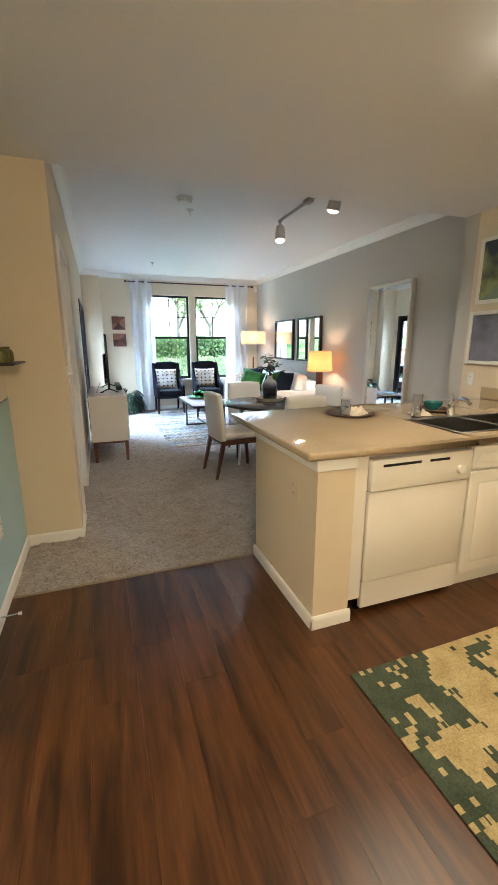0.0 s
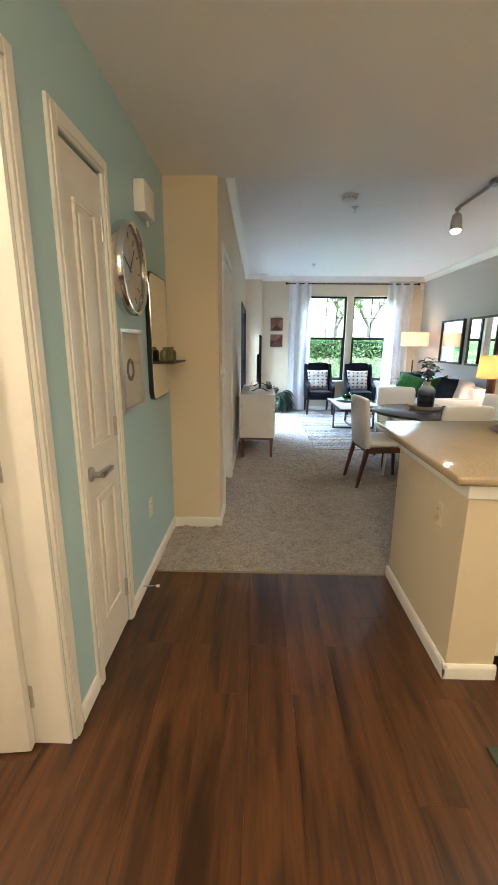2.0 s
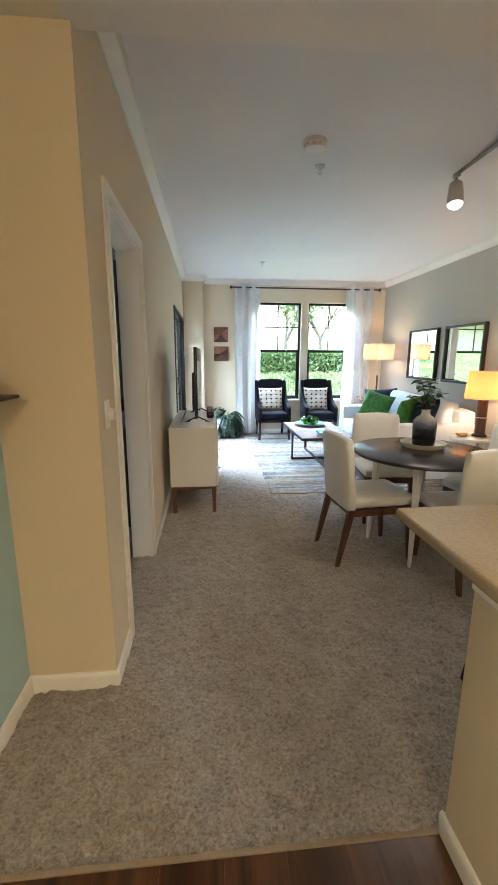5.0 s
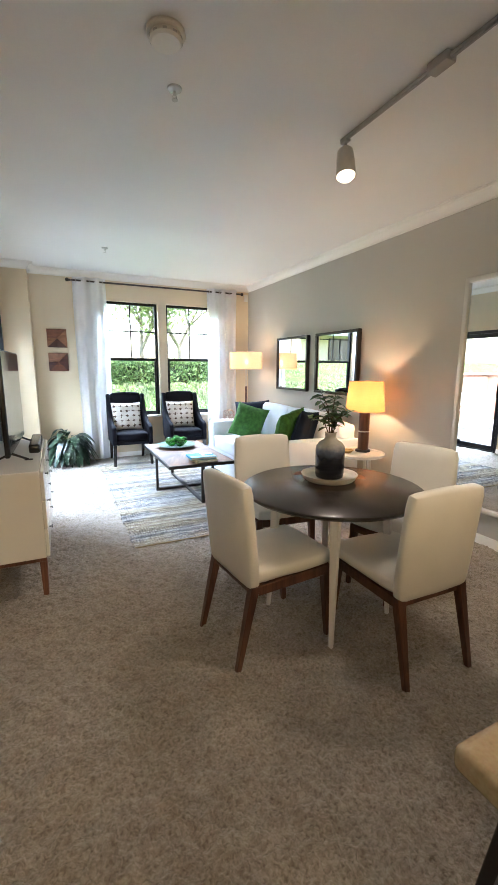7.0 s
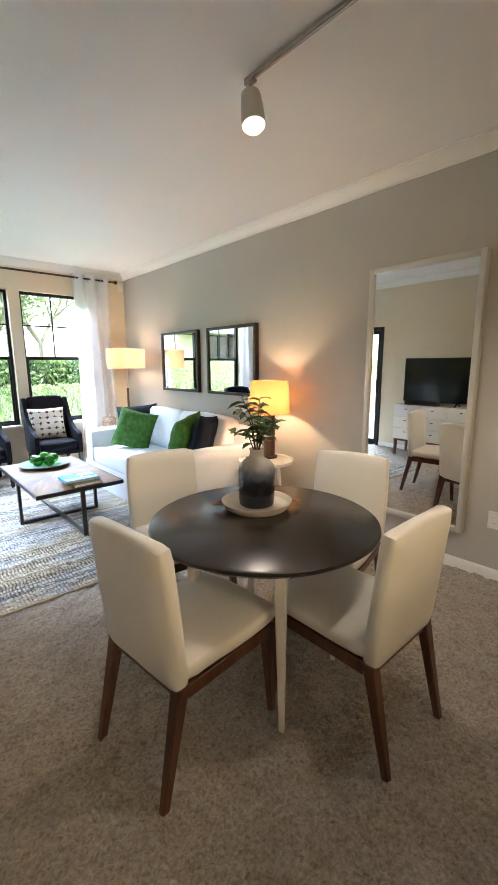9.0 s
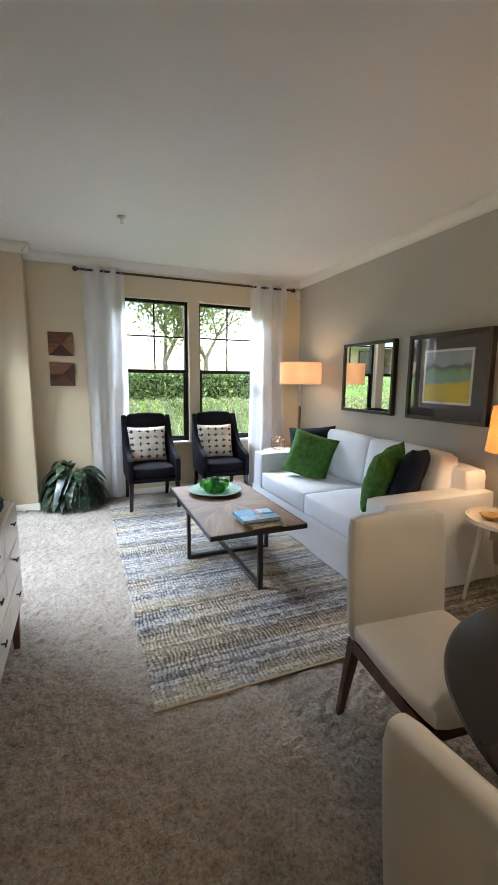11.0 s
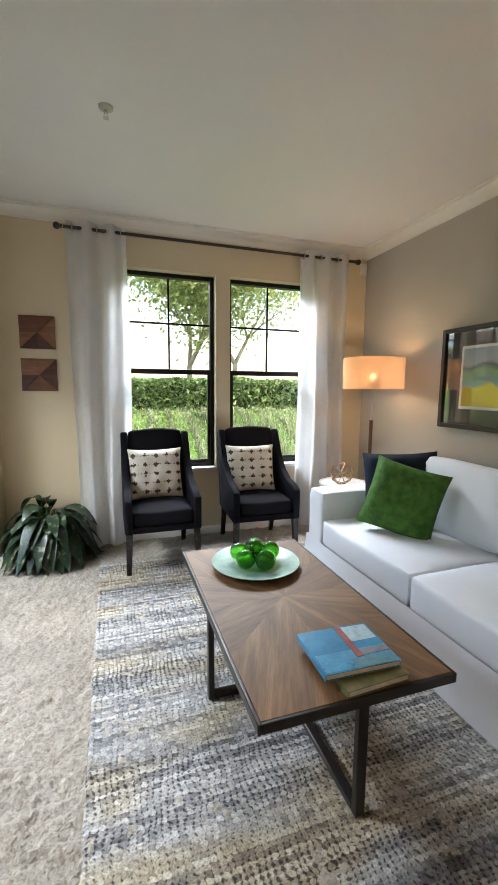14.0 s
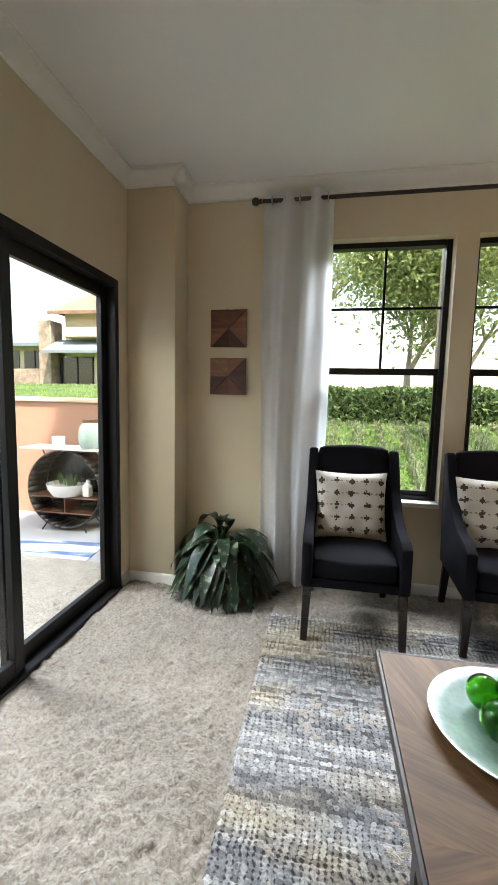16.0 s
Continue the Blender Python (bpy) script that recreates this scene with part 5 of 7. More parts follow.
def curtain(label, x0, x1, waves, seed):
    c = thing("curtain", label, "curtain", (x0, 9.265, 0), group="sheer curtains")
    w = x1 - x0

    def f(u, v):
        z = 0.012 + v * 2.615
        sag = 1.0 - 0.10 * (1 - v) * (0.5 - abs(u - 0.5)) - 0.03 * math.sin(v * 3)
        x = (u - 0.5) * w * sag + w / 2 + 0.012 * math.sin(v * 5 + seed + u * 4)
        y = 0.034 * math.sin(u * waves * math.tau + 0.25 * math.sin(v * 4 + seed)) * (0.9 + 0.3 * (1 - v)) + 0.010 * math.sin(u * waves * 2.3 * math.tau + seed) * (1 - v)
        return (x, y, z)

    part("cloth", sheet(110, 26, f), SHEER, c)
    for k in range(int(waves * 2)):
        x = w * (k + 0.5) / (waves * 2)
        g = lathe(bmesh.new(), [(0.020, -0.003), (0.028, -0.003), (0.028, 0.003), (0.020, 0.003), (0.020, -0.003)], 18, m=pose(x, 0, 2.575, 0, 90, 0))
        part("grommet", g, BRUSHED, c)
    return c


curtain("white sheer grommet curtain drawn aside", 1.09, 1.535, 2.5, 1.0)
curtain("white sheer grommet curtain drawn aside near the lamp", 3.055, 3.58, 3.0, 4.0)
cr = thing("curtain_rod", "dark bronze curtain rod with ball ends", "curtain rod", (0, 9.265, 2.575))
part("rod", rod(bmesh.new(), (1.07, 0, 0), (3.63, 0, 0), 0.0125), BRONZE, cr)
for x, s in ((1.065, -1), (3.635, 1)):
    part("finial", lathe(bmesh.new(), [(0.0, 0.0), (0.015, 0.0), (0.015, 0.012), (0.010, 0.016)] + [(0.026 * math.sin(k * math.pi / 10 + 0.35) if k < 9 else 0.0, 0.040 - 0.026 * math.cos(k * math.pi / 10 + 0.35)) for k in range(10)], 20, m=Matrix.Translation((x, 0, 0)) @ pose(0, 0, 0, 0, 90 * s, 0)), BRONZE, cr)
for x in (1.13, 3.57):
    bk_ = bmesh.new()
    rod(bk_, (x, 0.013, 0), (x, 0.080, 0), 0.007)
    put(bk_, x - 0.014, 0.077, -0.03, x + 0.014, 0.084, 0.03, 0.002, 1)
    part("bracket", bk_, BRONZE, cr)

sensor = solid("motion_detector", box(-0.03, -0.045, -0.055, 0.03, 0.0, 0.055, 0.010, 2), WHITEPLASTIC, "small white alarm sensor in the wall corner", "sensor", at=pose(3.775, 9.348, 2.53, 0, 0, 0))

# ---- wood block art ----
BLOCKS = [wood("art_block_" + str(i), d, l, 0.5, "x", 2.0) for i, (d, l) in enumerate((((0.036, 0.009, 0.004), (0.10, 0.026, 0.011)), ((0.09, 0.026, 0.011), (0.19, 0.060, 0.026)), ((0.19, 0.078, 0.036), (0.31, 0.14, 0.066))))]
for k, z in enumerate((1.655, 1.325)):
    art = thing("wood_wall_art", "square wall art of mixed dark wood facets", "wall art", (0.715, Y_NORTH, z), group="wood block art on the wall")
    s = 0.255
    part("backing", box(0.004, -0.012, 0.004, s - 0.004, -0.001, s - 0.004), BLOCKS[0], art)
    n = 0
    for i in range(2):
        for j in range(2):
            x0, z0, h = i * s / 2, j * s / 2, s / 2
            for tri in (((0, 0), (1, 0), (1, 1)), ((0, 0), (1, 1), (0, 1))):
                if (i + j) % 2:
                    tri = tuple((1 - a, b_) for a, b_ in tri)
                bm = bmesh.new()
                front = [bm.verts.new((x0 + a * h, -0.012 - (0.016 if (a + b_ + n) % 2 else 0.006), z0 + b_ * h)) for a, b_ in tri]
                rear = [bm.verts.new((x0 + a * h, -0.012, z0 + b_ * h)) for a, b_ in tri]
                bm.faces.new(front)
                bm.faces.new(rear)
                for q in range(3):
                    bm.faces.new((front[q], front[(q + 1) % 3], rear[(q + 1) % 3], rear[q]))
                bmesh.ops.recalc_face_normals(bm, faces=bm.faces)
                part("facet", bm, BLOCKS[(n * 2 + k + (n // 3)) % 3], art, smooth=False)
                n += 1

# ---- pot plant ----


def striped_leaf():
    m, nt, b = shader("variegated_leaf", 0.35)
    v = coords(nt, (1, 1, 1))
    n = add(nt, "ShaderNodeTexNoise", Scale=22.0, Detail=4.0)
    nt.links.new(v, n.inputs["Vector"])
    g = nt.nodes.new("ShaderNodeNewGeometry")
    c = ramp(nt, n.outputs[0], [(0.42, (0.009, 0.022, 0.010)), (0.58, (0.018, 0.040, 0.018)), (0.66, (0.17, 0.21, 0.145))])
    c = mixed(nt, 1.0, c, ramp(nt, g.outputs["Random Per Island"], [(0, (0.7, 0.7, 0.7)), (1, (1.25, 1.25, 1.25))]), 'MULTIPLY')
    nt.links.new(c, b.inputs["Base Color"])
    return m


plant = thing("pot_plant", "broad-leaved variegated evergreen in a low white pot", "plant", (0.885, 9.085, 0.004))
part("pot", lathe(bmesh.new(), [(0, 0), (0.085, 0), (0.090, 0.008), (0.115, 0.15), (0.118, 0.165), (0.108, 0.165), (0.10, 0.14), (0, 0.135)], 36), CERAMIC, plant)
rng = random.Random(8)
lv, st = bmesh.new(), bmesh.new()
for k in range(112):
    a = k * 2.39996
    t = (k + 0.5) / 112
    el = 0.70 - 1.05 * t
    h = 0.04 + rng.uniform(0.08, 0.27) * (1.15 - 0.70 * t)
    reach = rng.uniform(0.05, 0.15)
    p = Vector((math.cos(a) * reach, math.sin(a) * reach * 0.8, 0.13 + h))
    rod(st, (math.cos(a) * 0.03, math.sin(a) * 0.03, 0.13), p, 0.004, 0.003, 5)
    leaf_into(lv, p, (math.cos(a) * math.cos(el), math.sin(a) * math.cos(el) * 0.8, math.sin(el) * 0.75), rng.uniform(0.20, 0.29), rng.uniform(0.080, 0.115), rng.uniform(0.65, 1.35), rng.uniform(-0.4, 0.4), 7)
for v in lv.verts:
    v.co.y = min(v.co.y, 0.245)
    v.co.x = max(v.co.x, -0.325)
    v.co.z = max(v.co.z, 0.01)
part("stem", st, LEAF, plant)
part("foliage", lv, striped_leaf(), plant)

# ---- television and its cabinet ----
tvu = thing("tv_cabinet", "white lacquered media cabinet with drawers on wood legs", "cabinet", (0.262, 5.38, 0))
TW, TL = 0.428, 1.22
part("body", box(0, 0, 0.255, TW - 0.020, TL, 0.792, 0.004, 1), LACQUER, tvu)
for i in range(3):
    for j in range(3):
        y0 = 0.006 + i * (TL - 0.006) / 3
        z0 = 0.262 + j * 0.176
        d = part("drawer", box(TW - 0.0195, y0, z0, TW, y0 + (TL - 0.006) / 3 - 0.006, z0 + 0.170, 0.003, 1), LACQUER, tvu)
        yc = y0 + (TL - 0.018) / 6
        hb = bmesh.new()
        rod(hb, (TW, yc, z0 + 0.115), (TW + 0.018, yc, z0 + 0.115), 0.004, n=8)
        put(hb, TW + 0.014, yc - 0.022, z0 + 0.110, TW + 0.020, yc + 0.022, z0 + 0.120, 0.002, 1)
        part("handle", hb, BLACKPLASTIC, d)
part("plinth_rail", box(0.015, 0.015, 0.228, TW - 0.02, TL - 0.015, 0.254, 0.003, 1), OAKLEG, tvu)
for x in (0.035, TW - 0.040):
    for y in (0.040, TL - 0.040):
        part("leg", bar(bmesh.new(), (x, y, 0.002), (x, y, 0.230), 0.030, 0.042), OAKLEG, tvu)

tv = thing("television", "flat black television on a splayed stand", "television", (0.512, 5.585, 0.794), -1)
part("housing", box(-0.028, 0, 0.045, -0.002, 0.955, 0.695, 0.006, 2), BLACKPLASTIC, tv)
SCREEN = grained("dark_screen", (0.006, 0.006, 0.008), 0.08, 0.02, 2, 30, 0.0)
part("screen", box(-0.002, 0.010, 0.060, 0.002, 0.945, 0.685), SCREEN, tv, "dark glossy switched-off screen", smooth=False)
part("rear_box", box(-0.060, 0.20, 0.10, -0.028, 0.755, 0.46, 0.015, 2), BLACKPLASTIC, tv)
for y in (0.14, 0.815):
    s = bmesh.new()
    bar(s, (-0.012, y, 0.05), (0.085, y, 0.006), 0.014, 0.012)
    bar(s, (-0.012, y, 0.05), (-0.105, y, 0.006), 0.014, 0.012)
    put(s, 0.060, y - 0.010, 0.0, 0.110, y + 0.010, 0.008, 0.003, 1)
    put(s, -0.125, y - 0.010, 0.0, -0.080, y + 0.010, 0.008, 0.003, 1)
    part("stand_foot", s, BLACKPLASTIC, tv)
bar_ = thing("soundbar", "short black soundbar lying before the television", "speaker", (0.625, 5.93, 0.795))
part("body", box(-0.035, 0, 0.0, 0.035, 0.52, 0.062, 0.014, 3), BLACKPLASTIC, bar_)
part("grille", box(0.0352, 0.02, 0.012, 0.037, 0.50, 0.050), grained("dark_grille", (0.02, 0.02, 0.02), 0.9, 0.2, 30, 400, 0.001), bar_)
cable = bmesh.new()
pts = [Vector((0.405, 5.80, 0.92)).lerp(Vector((0.215, 5.62, 0.72)), t / 12) - Vector((0, 0, 0.09 * math.sin(t / 12 * math.pi))) for t in range(13)]
for a, b_ in zip(pts, pts[1:]):
    rod(cable, a, b_, 0.003, n=6)
solid("power_cable", cable, BLACKPLASTIC, "thin black cable drooping behind the television", "cable")

# ---- geometric ornament and dish on the side tables ----
orn = bmesh.new()
ico = bmesh.new()
bmesh.ops.create_icosphere(ico, subdivisions=1, radius=0.100)
for e in ico.edges:
    rod(orn, e.verts[0].co, e.verts[1].co, 0.0035, n=6)
ico.free()
solid("wire_ornament", orn, grained("copper_wire", (0.42, 0.25, 0.15), 0.3, 0.1, 9, 60, 0.0, metal=0.9), "openwork copper wire ball on the side table", "ornament", at=pose(3.15, 8.56, 0.676, 20, 0, 15))
solid("small_dish", lathe(bmesh.new(), [(0, 0), (0.035, 0), (0.05, 0.010), (0.066, 0.030), (0.062, 0.031), (0.045, 0.014), (0, 0.008)], 32), grained("ochre_glaze", (0.50, 0.34, 0.12), 0.25, 0.15, 14, 60, 0.0003), "small ochre dish on the white side table", "dish", at=pose(3.36, 5.98, 0.562))

# ---- kitchen peninsula ----


def granite():
    m, nt, b = shader("speckled_beige_granite", 0.07)
    v = coords(nt, (1, 1, 1))
    a = add(nt, "ShaderNodeTexVoronoi", Scale=260.0)
    n = add(nt, "ShaderNodeTexNoise", Scale=140.0, Detail=4.0)
    w = add(nt, "ShaderNodeTexNoise", Scale=3.0, Detail=3.0)
    for q in (a, n, w):
        nt.links.new(v, q.inputs["Vector"])
    c = ramp(nt, n.outputs[0], [(0.30, (0.37, 0.28, 0.165)), (0.45, (0.42, 0.325, 0.195)), (0.62, (0.445, 0.35, 0.215)), (0.75, (0.48, 0.385, 0.25))])
    c = mixed(nt, 0.03, c, a.outputs["Color"], 'OVERLAY')
    c = mixed(nt, 1.0, c, ramp(nt, w.outputs[0], [(0.3, (0.88, 0.88, 0.88)), (0.7, (1, 1, 1))]), 'MULTIPLY')
    nt.links.new(c, b.inputs["Base Color"])
    return m


PX, PY = 1.30, 1.955
bm = bmesh.new()
put(bm, PX, PY, 0.0, 1.50, 2.74, 0.871)
put(bm, 1.50, 2.60, 0.0, X_KITCHEN, 2.74, 0.871)
structure("pony_wall", bm, CREAM, "cream half wall carrying the counter", smooth=False)
bm = bmesh.new()
put(bm, PX - 0.010, PY - 0.010, 0.815, 1.505, PY, 0.870, 0.003, 1)
put(bm, PX - 0.010, PY, 0.815, PX, 2.742, 0.870, 0.003, 1)
structure("trim_counter", bm, TRIM, "painted moulding under the counter edge")
baseboard("baseboard_peninsula", [(PX, PY - 0.014, PX, 2.754, -1, 0), (PX - 0.014, PY, 1.51, PY, 0, -1), (PX - 0.014, 2.74, X_KITCHEN, 2.74, 0, 1)], "white baseboard round the half wall")
CAB = grained("cabinet_thermofoil", (0.76, 0.72, 0.63), 0.3, 0.03, 2, 60, 0.0002)
filler = solid("cabinet_filler", box(1.501, PY + 0.012, 0.10, 1.578, PY + 0.03, 0.871, 0.002, 1), CAB, "white filler strip beside the dishwasher", "cabinet")

GRANITE = granite()
SX0, SX1, SY0, SY1 = 2.20, 2.96, 2.03, 2.43
top = bmesh.new()
CX0, CY0, CY1 = 1.235, 1.925, 3.085
for a in ((CX0, CY0, SX0, CY1), (SX1, CY0, X_KITCHEN - 0.001, CY1), (SX0, CY0, SX1, SY0), (SX0, SY1, SX1, CY1)):
    put(top, a[0], a[1], 0.872, a[2], a[3], 0.910)
bmesh.ops.remove_doubles(top, verts=top.verts, dist=0.0001)
rim = [e for e in top.edges if all((v.co.x < CX0 + 1e-3) for v in e.verts) or all(v.co.y < CY0 + 1e-3 for v in e.verts) or all(v.co.y > CY1 - 1e-3 for v in e.verts)]
rim = [e for e in rim if abs(e.verts[0].co.z - e.verts[1].co.z) < 1e-4 or (e.verts[0].co.x < CX0 + 1e-3)]
bmesh.ops.bevel(top, geom=rim, offset=0.013, segments=4, profile=0.5, affect='EDGES')
solid("countertop", top, GRANITE, "polished speckled beige granite counter with a breakfast bar", "countertop")
sink = thing("kitchen_sink", "double-bowl stainless steel sink in the counter", "sink", (0, 0, 0))
sk = bmesh.new()
for x0, x1 in ((SX0 + 0.012, 2.565), (2.595, SX1 - 0.012)):
    for a in ((x0, SY0 + 0.012, 0.74, x1, SY1 - 0.012, 0.744), (x0, SY0 + 0.012, 0.744, x0 + 0.004, SY1 - 0.012, 0.908), (x1 - 0.004, SY0 + 0.012, 0.744, x1, SY1 - 0.012, 0.908),
              (x0 + 0.004, SY0 + 0.012, 0.744, x1 - 0.004, SY0 + 0.016, 0.908), (x0 + 0.004, SY1 - 0.016, 0.744, x1 - 0.004, SY1 - 0.012, 0.908)):
        put(sk, *a)
STAINLESS = grained("stainless_steel", (0.30, 0.29, 0.27), 0.3, 0.06, 4.0, 150, 0.0002, metal=1.0)
part("bowl", sk, STAINLESS, sink, smooth=False)
rm = bmesh.new()
for a in ((SX0 - 0.012, SY0 - 0.012, 0.9102, SX1 + 0.012, SY0 + 0.014, 0.9145), (SX0 - 0.012, SY1 - 0.014, 0.9102, SX1 + 0.012, SY1 + 0.030, 0.9145), (SX0 - 0.012, SY0 + 0.014, 0.9102, SX0 + 0.014, SY1 - 0.014, 0.9145),
          (SX1 - 0.014, SY0 + 0.014, 0.9102, SX1 + 0.012, SY1 - 0.014, 0.9145), (2.562, SY0 + 0.014, 0.9102, 2.598, SY1 - 0.014, 0.9145)):
    put(rm, *a, 0.0015, 1)
part("rim", rm, STAINLESS, sink)
fc = thing("kitchen_faucet", "chrome single-lever kitchen faucet behind the sink", "faucet", (2.60, 2.50, 0.911))
part("base", lathe(bmesh.new(), [(0, 0), (0.030, 0), (0.028, 0.012), (0.022, 0.05), (0.024, 0.075), (0.0, 0.085)], 24), CHROME, fc)
sp = bmesh.new()
pts = [Vector((0, 0, 0.055)), Vector((-0.02, -0.05, 0.105)), Vector((-0.035, -0.11, 0.125)), Vector((-0.05, -0.17, 0.120)), Vector((-0.055, -0.195, 0.100))]
for a, b_ in zip(pts, pts[1:]):
    rod(sp, a, b_, 0.013, 0.012, 12)
part("spout", sp, CHROME, fc)
part("lever", bar(bmesh.new(), (0, 0, 0.080), (0.07, 0.07, 0.135), 0.016, 0.010), CHROME, fc)

dw = thing("dishwasher", "white built-in dishwasher under the counter", "dishwasher", (1.580, PY, 0))
part("body", box(0.004, 0.045, 0.10, 0.626, 0.60, 0.868), CAB, dw)
part("door", box(0.004, 0.0, 0.195, 0.626, 0.042, 0.676, 0.006, 2), CAB, dw)
panel = part("control_panel", box(0.004, -0.012, 0.682, 0.626, 0.042, 0.842, 0.008, 2), CAB, dw)
for a in ((0.065, 0.290), (0.345, 0.470)):
    part("vent_slot", box(a[0], -0.0135, 0.803, a[1], -0.011, 0.816), BLACKPLASTIC, panel)
part("knob", lathe(bmesh.new(), [(0, 0.0), (0.024, 0.0), (0.022, 0.018), (0.0, 0.020)], 24, m=pose(0.545, -0.0125, 0.745, 90, 0, 0)), CAB, panel)
part("kick_plate", box(0.004, 0.012, 0.036, 0.626, 0.040, 0.188, 0.003, 1), CAB, dw)
# black strip standing in for the thin shadow under the kick plate
part("toe_shade", box(0.004, 0.055, 0.002, 0.626, 0.075, 0.034), BLACKPLASTIC, dw)


def base_cabinet(x0, x1, top_z=0.868):
    c = thing("base_cabinet", "white raised-panel kitchen base cabinet with a drawer front", "cabinet", (x0, PY, 0), group="kitchen base cabinets")
    w = x1 - x0
    part("body", box(0.001, 0.022, 0.10, w - 0.001, 0.60, top_z), CAB, c)
    if top_z < 0.8:
        part("front_rail", box(0.001, 0.022, top_z, w - 0.001, 0.040, 0.868), CAB, c)
    part("toe_kick", box(0.001, 0.060, 0.002, w - 0.001, 0.080, 0.099), CAB, c)
    dr = part("drawer", box(0.012, 0.0, 0.725, w - 0.012, 0.021, 0.850, 0.004, 1), CAB, c)
    part("drawer_panel", box(0.050, -0.006, 0.760, w - 0.050, 0.0, 0.815, 0.004, 1), CAB, dr)
    for a, b_ in ((0.012, w / 2 - 0.002), (w / 2 + 0.002, w - 0.012)) if w > 0.5 else ((0.012, w - 0.012),):
        d = part("door", box(a, 0.0, 0.115, b_, 0.021, 0.712, 0.004, 1), CAB, c)
        part("door_panel", box(a + 0.060, -0.007, 0.180, b_ - 0.060, 0.0, 0.645, 0.006, 2), CAB, d)
    return c


base_cabinet(2.212, 2.96, 0.730)
base_cabinet(2.962, X_KITCHEN - 0.002)
wall_plate("wall_outlet", "white electrical outlet on the half wall", (PX, 2.18, 0.66), -90, paint=CREAM)


def kitchen_rug_material():
    """Mustard ground with stepped green patches that close up towards the ends, and stray single squares."""
    m, nt, b = shader("green_yellow_rug", 0.95, 0, 0.1)
    c = nt.nodes.new("ShaderNodeTexCoord")
    s = nt.nodes.new("ShaderNodeSeparateXYZ")
    nt.links.new(c.outputs["Object"], s.inputs[0])
    qx = maths(nt, 'FLOOR', maths(nt, 'DIVIDE', s.outputs[0], 0.020))
    qy = maths(nt, 'FLOOR', maths(nt, 'DIVIDE', s.outputs[1], 0.026))
    cell = nt.nodes.new("ShaderNodeCombineXYZ")
    nt.links.new(qx, cell.inputs[0])
    nt.links.new(qy, cell.inputs[1])
    white = nt.nodes.new("ShaderNodeTexWhiteNoise")
    white.noise_dimensions = '2D'
    nt.links.new(cell.outputs[0], white.inputs["Vector"])
    n = add(nt, "ShaderNodeTexNoise", Scale=0.10, Detail=3.0)
    nt.links.new(cell.outputs[0], n.inputs["Vector"])
    wear = add(nt, "ShaderNodeTexNoise", Scale=9.0, Detail=4.0)
    fibre = add(nt, "ShaderNodeTexNoise", Scale=160.0, Detail=2.0)
    for q in (wear, fibre):
        nt.links.new(c.outputs["Object"], q.inputs["Vector"])
    end = maths(nt, 'MULTIPLY', maths(nt, 'SUBTRACT', 1.0, maths(nt, 'MINIMUM', maths(nt, 'DIVIDE', s.outputs[0], 0.5), 1.0)), 0.22)
    green = maths(nt, 'GREATER_THAN', maths(nt, 'ADD', n.outputs[0], end), 0.63)
    stray = maths(nt, 'GREATER_THAN', white.outputs[0], maths(nt, 'SUBTRACT', 0.985, maths(nt, 'MULTIPLY', green, 0.09)))
    mask = maths(nt, 'ABSOLUTE', maths(nt, 'SUBTRACT', green, stray))
    tan = ramp(nt, wear.outputs[0], [(0.3, (0.36, 0.28, 0.125)), (0.7, (0.50, 0.41, 0.21))])
    dark = ramp(nt, wear.outputs[0], [(0.3, (0.047, 0.062, 0.040)), (0.7, (0.080, 0.098, 0.066))])
    c2 = mixed(nt, mask, tan, dark)
    c2 = mixed(nt, 1.0, c2, ramp(nt, fibre.outputs[0], [(0.3, (0.72,) * 3), (0.7, (1.1,) * 3)]), 'MULTIPLY')
    nt.links.new(c2, b.inputs["Base Color"])
    bump(nt, b, fibre.outputs[0], 0.6, 0.003)
    return m


solid("kitchen_rug", box(0, -1.25, 0, 2.0, 0, 0.009, 0.003, 1), kitchen_rug_material(), "green and mustard patterned kitchen rug on the planks", "rug", at=pose(1.31, 1.635, 0.001, 0, 0, 0.8))

# things on the counter
DARKWOOD = wood("dark_tray_wood", (0.06, 0.025, 0.012), (0.15, 0.065, 0.03), 0.4, "x", 2.0)
GLASSY, nt, b = shader("clear_glass", 0.02)
b.inputs["Transmission Weight"].default_value = 1.0
b.inputs["IOR"].default_value = 1.35
NAPKIN = grained("natural_linen", (0.62, 0.56, 0.44), 0.9, 0.1, 12, 260, 0.001)
for x, y, r, lab in ((1.96, 2.72, 0.165, "round dark wood tray with napkin and glass on the counter"), (2.62, 2.68, 0.14, "round dark wood plate under a teal bowl")):
    solid("wood_tray", lathe(bmesh.new(), [(0, 0), (r - 0.03, 0), (r, 0.018), (r - 0.006, 0.020), (r - 0.034, 0.008), (0, 0.008)], 44), DARKWOOD, lab, "tray", at=pose(x, y, 0.911))
solid("bowl", lathe(bmesh.new(), [(0, 0), (0.035, 0), (0.06, 0.03), (0.066, 0.055), (0.062, 0.055), (0.05, 0.025), (0, 0.010)], 36), grained("teal_glaze", (0.03, 0.16, 0.16), 0.2, 0.2, 12, 60, 0.0003), "small teal glazed bowl on a wood plate", "bowl", at=pose(2.62, 2.68, 0.920))


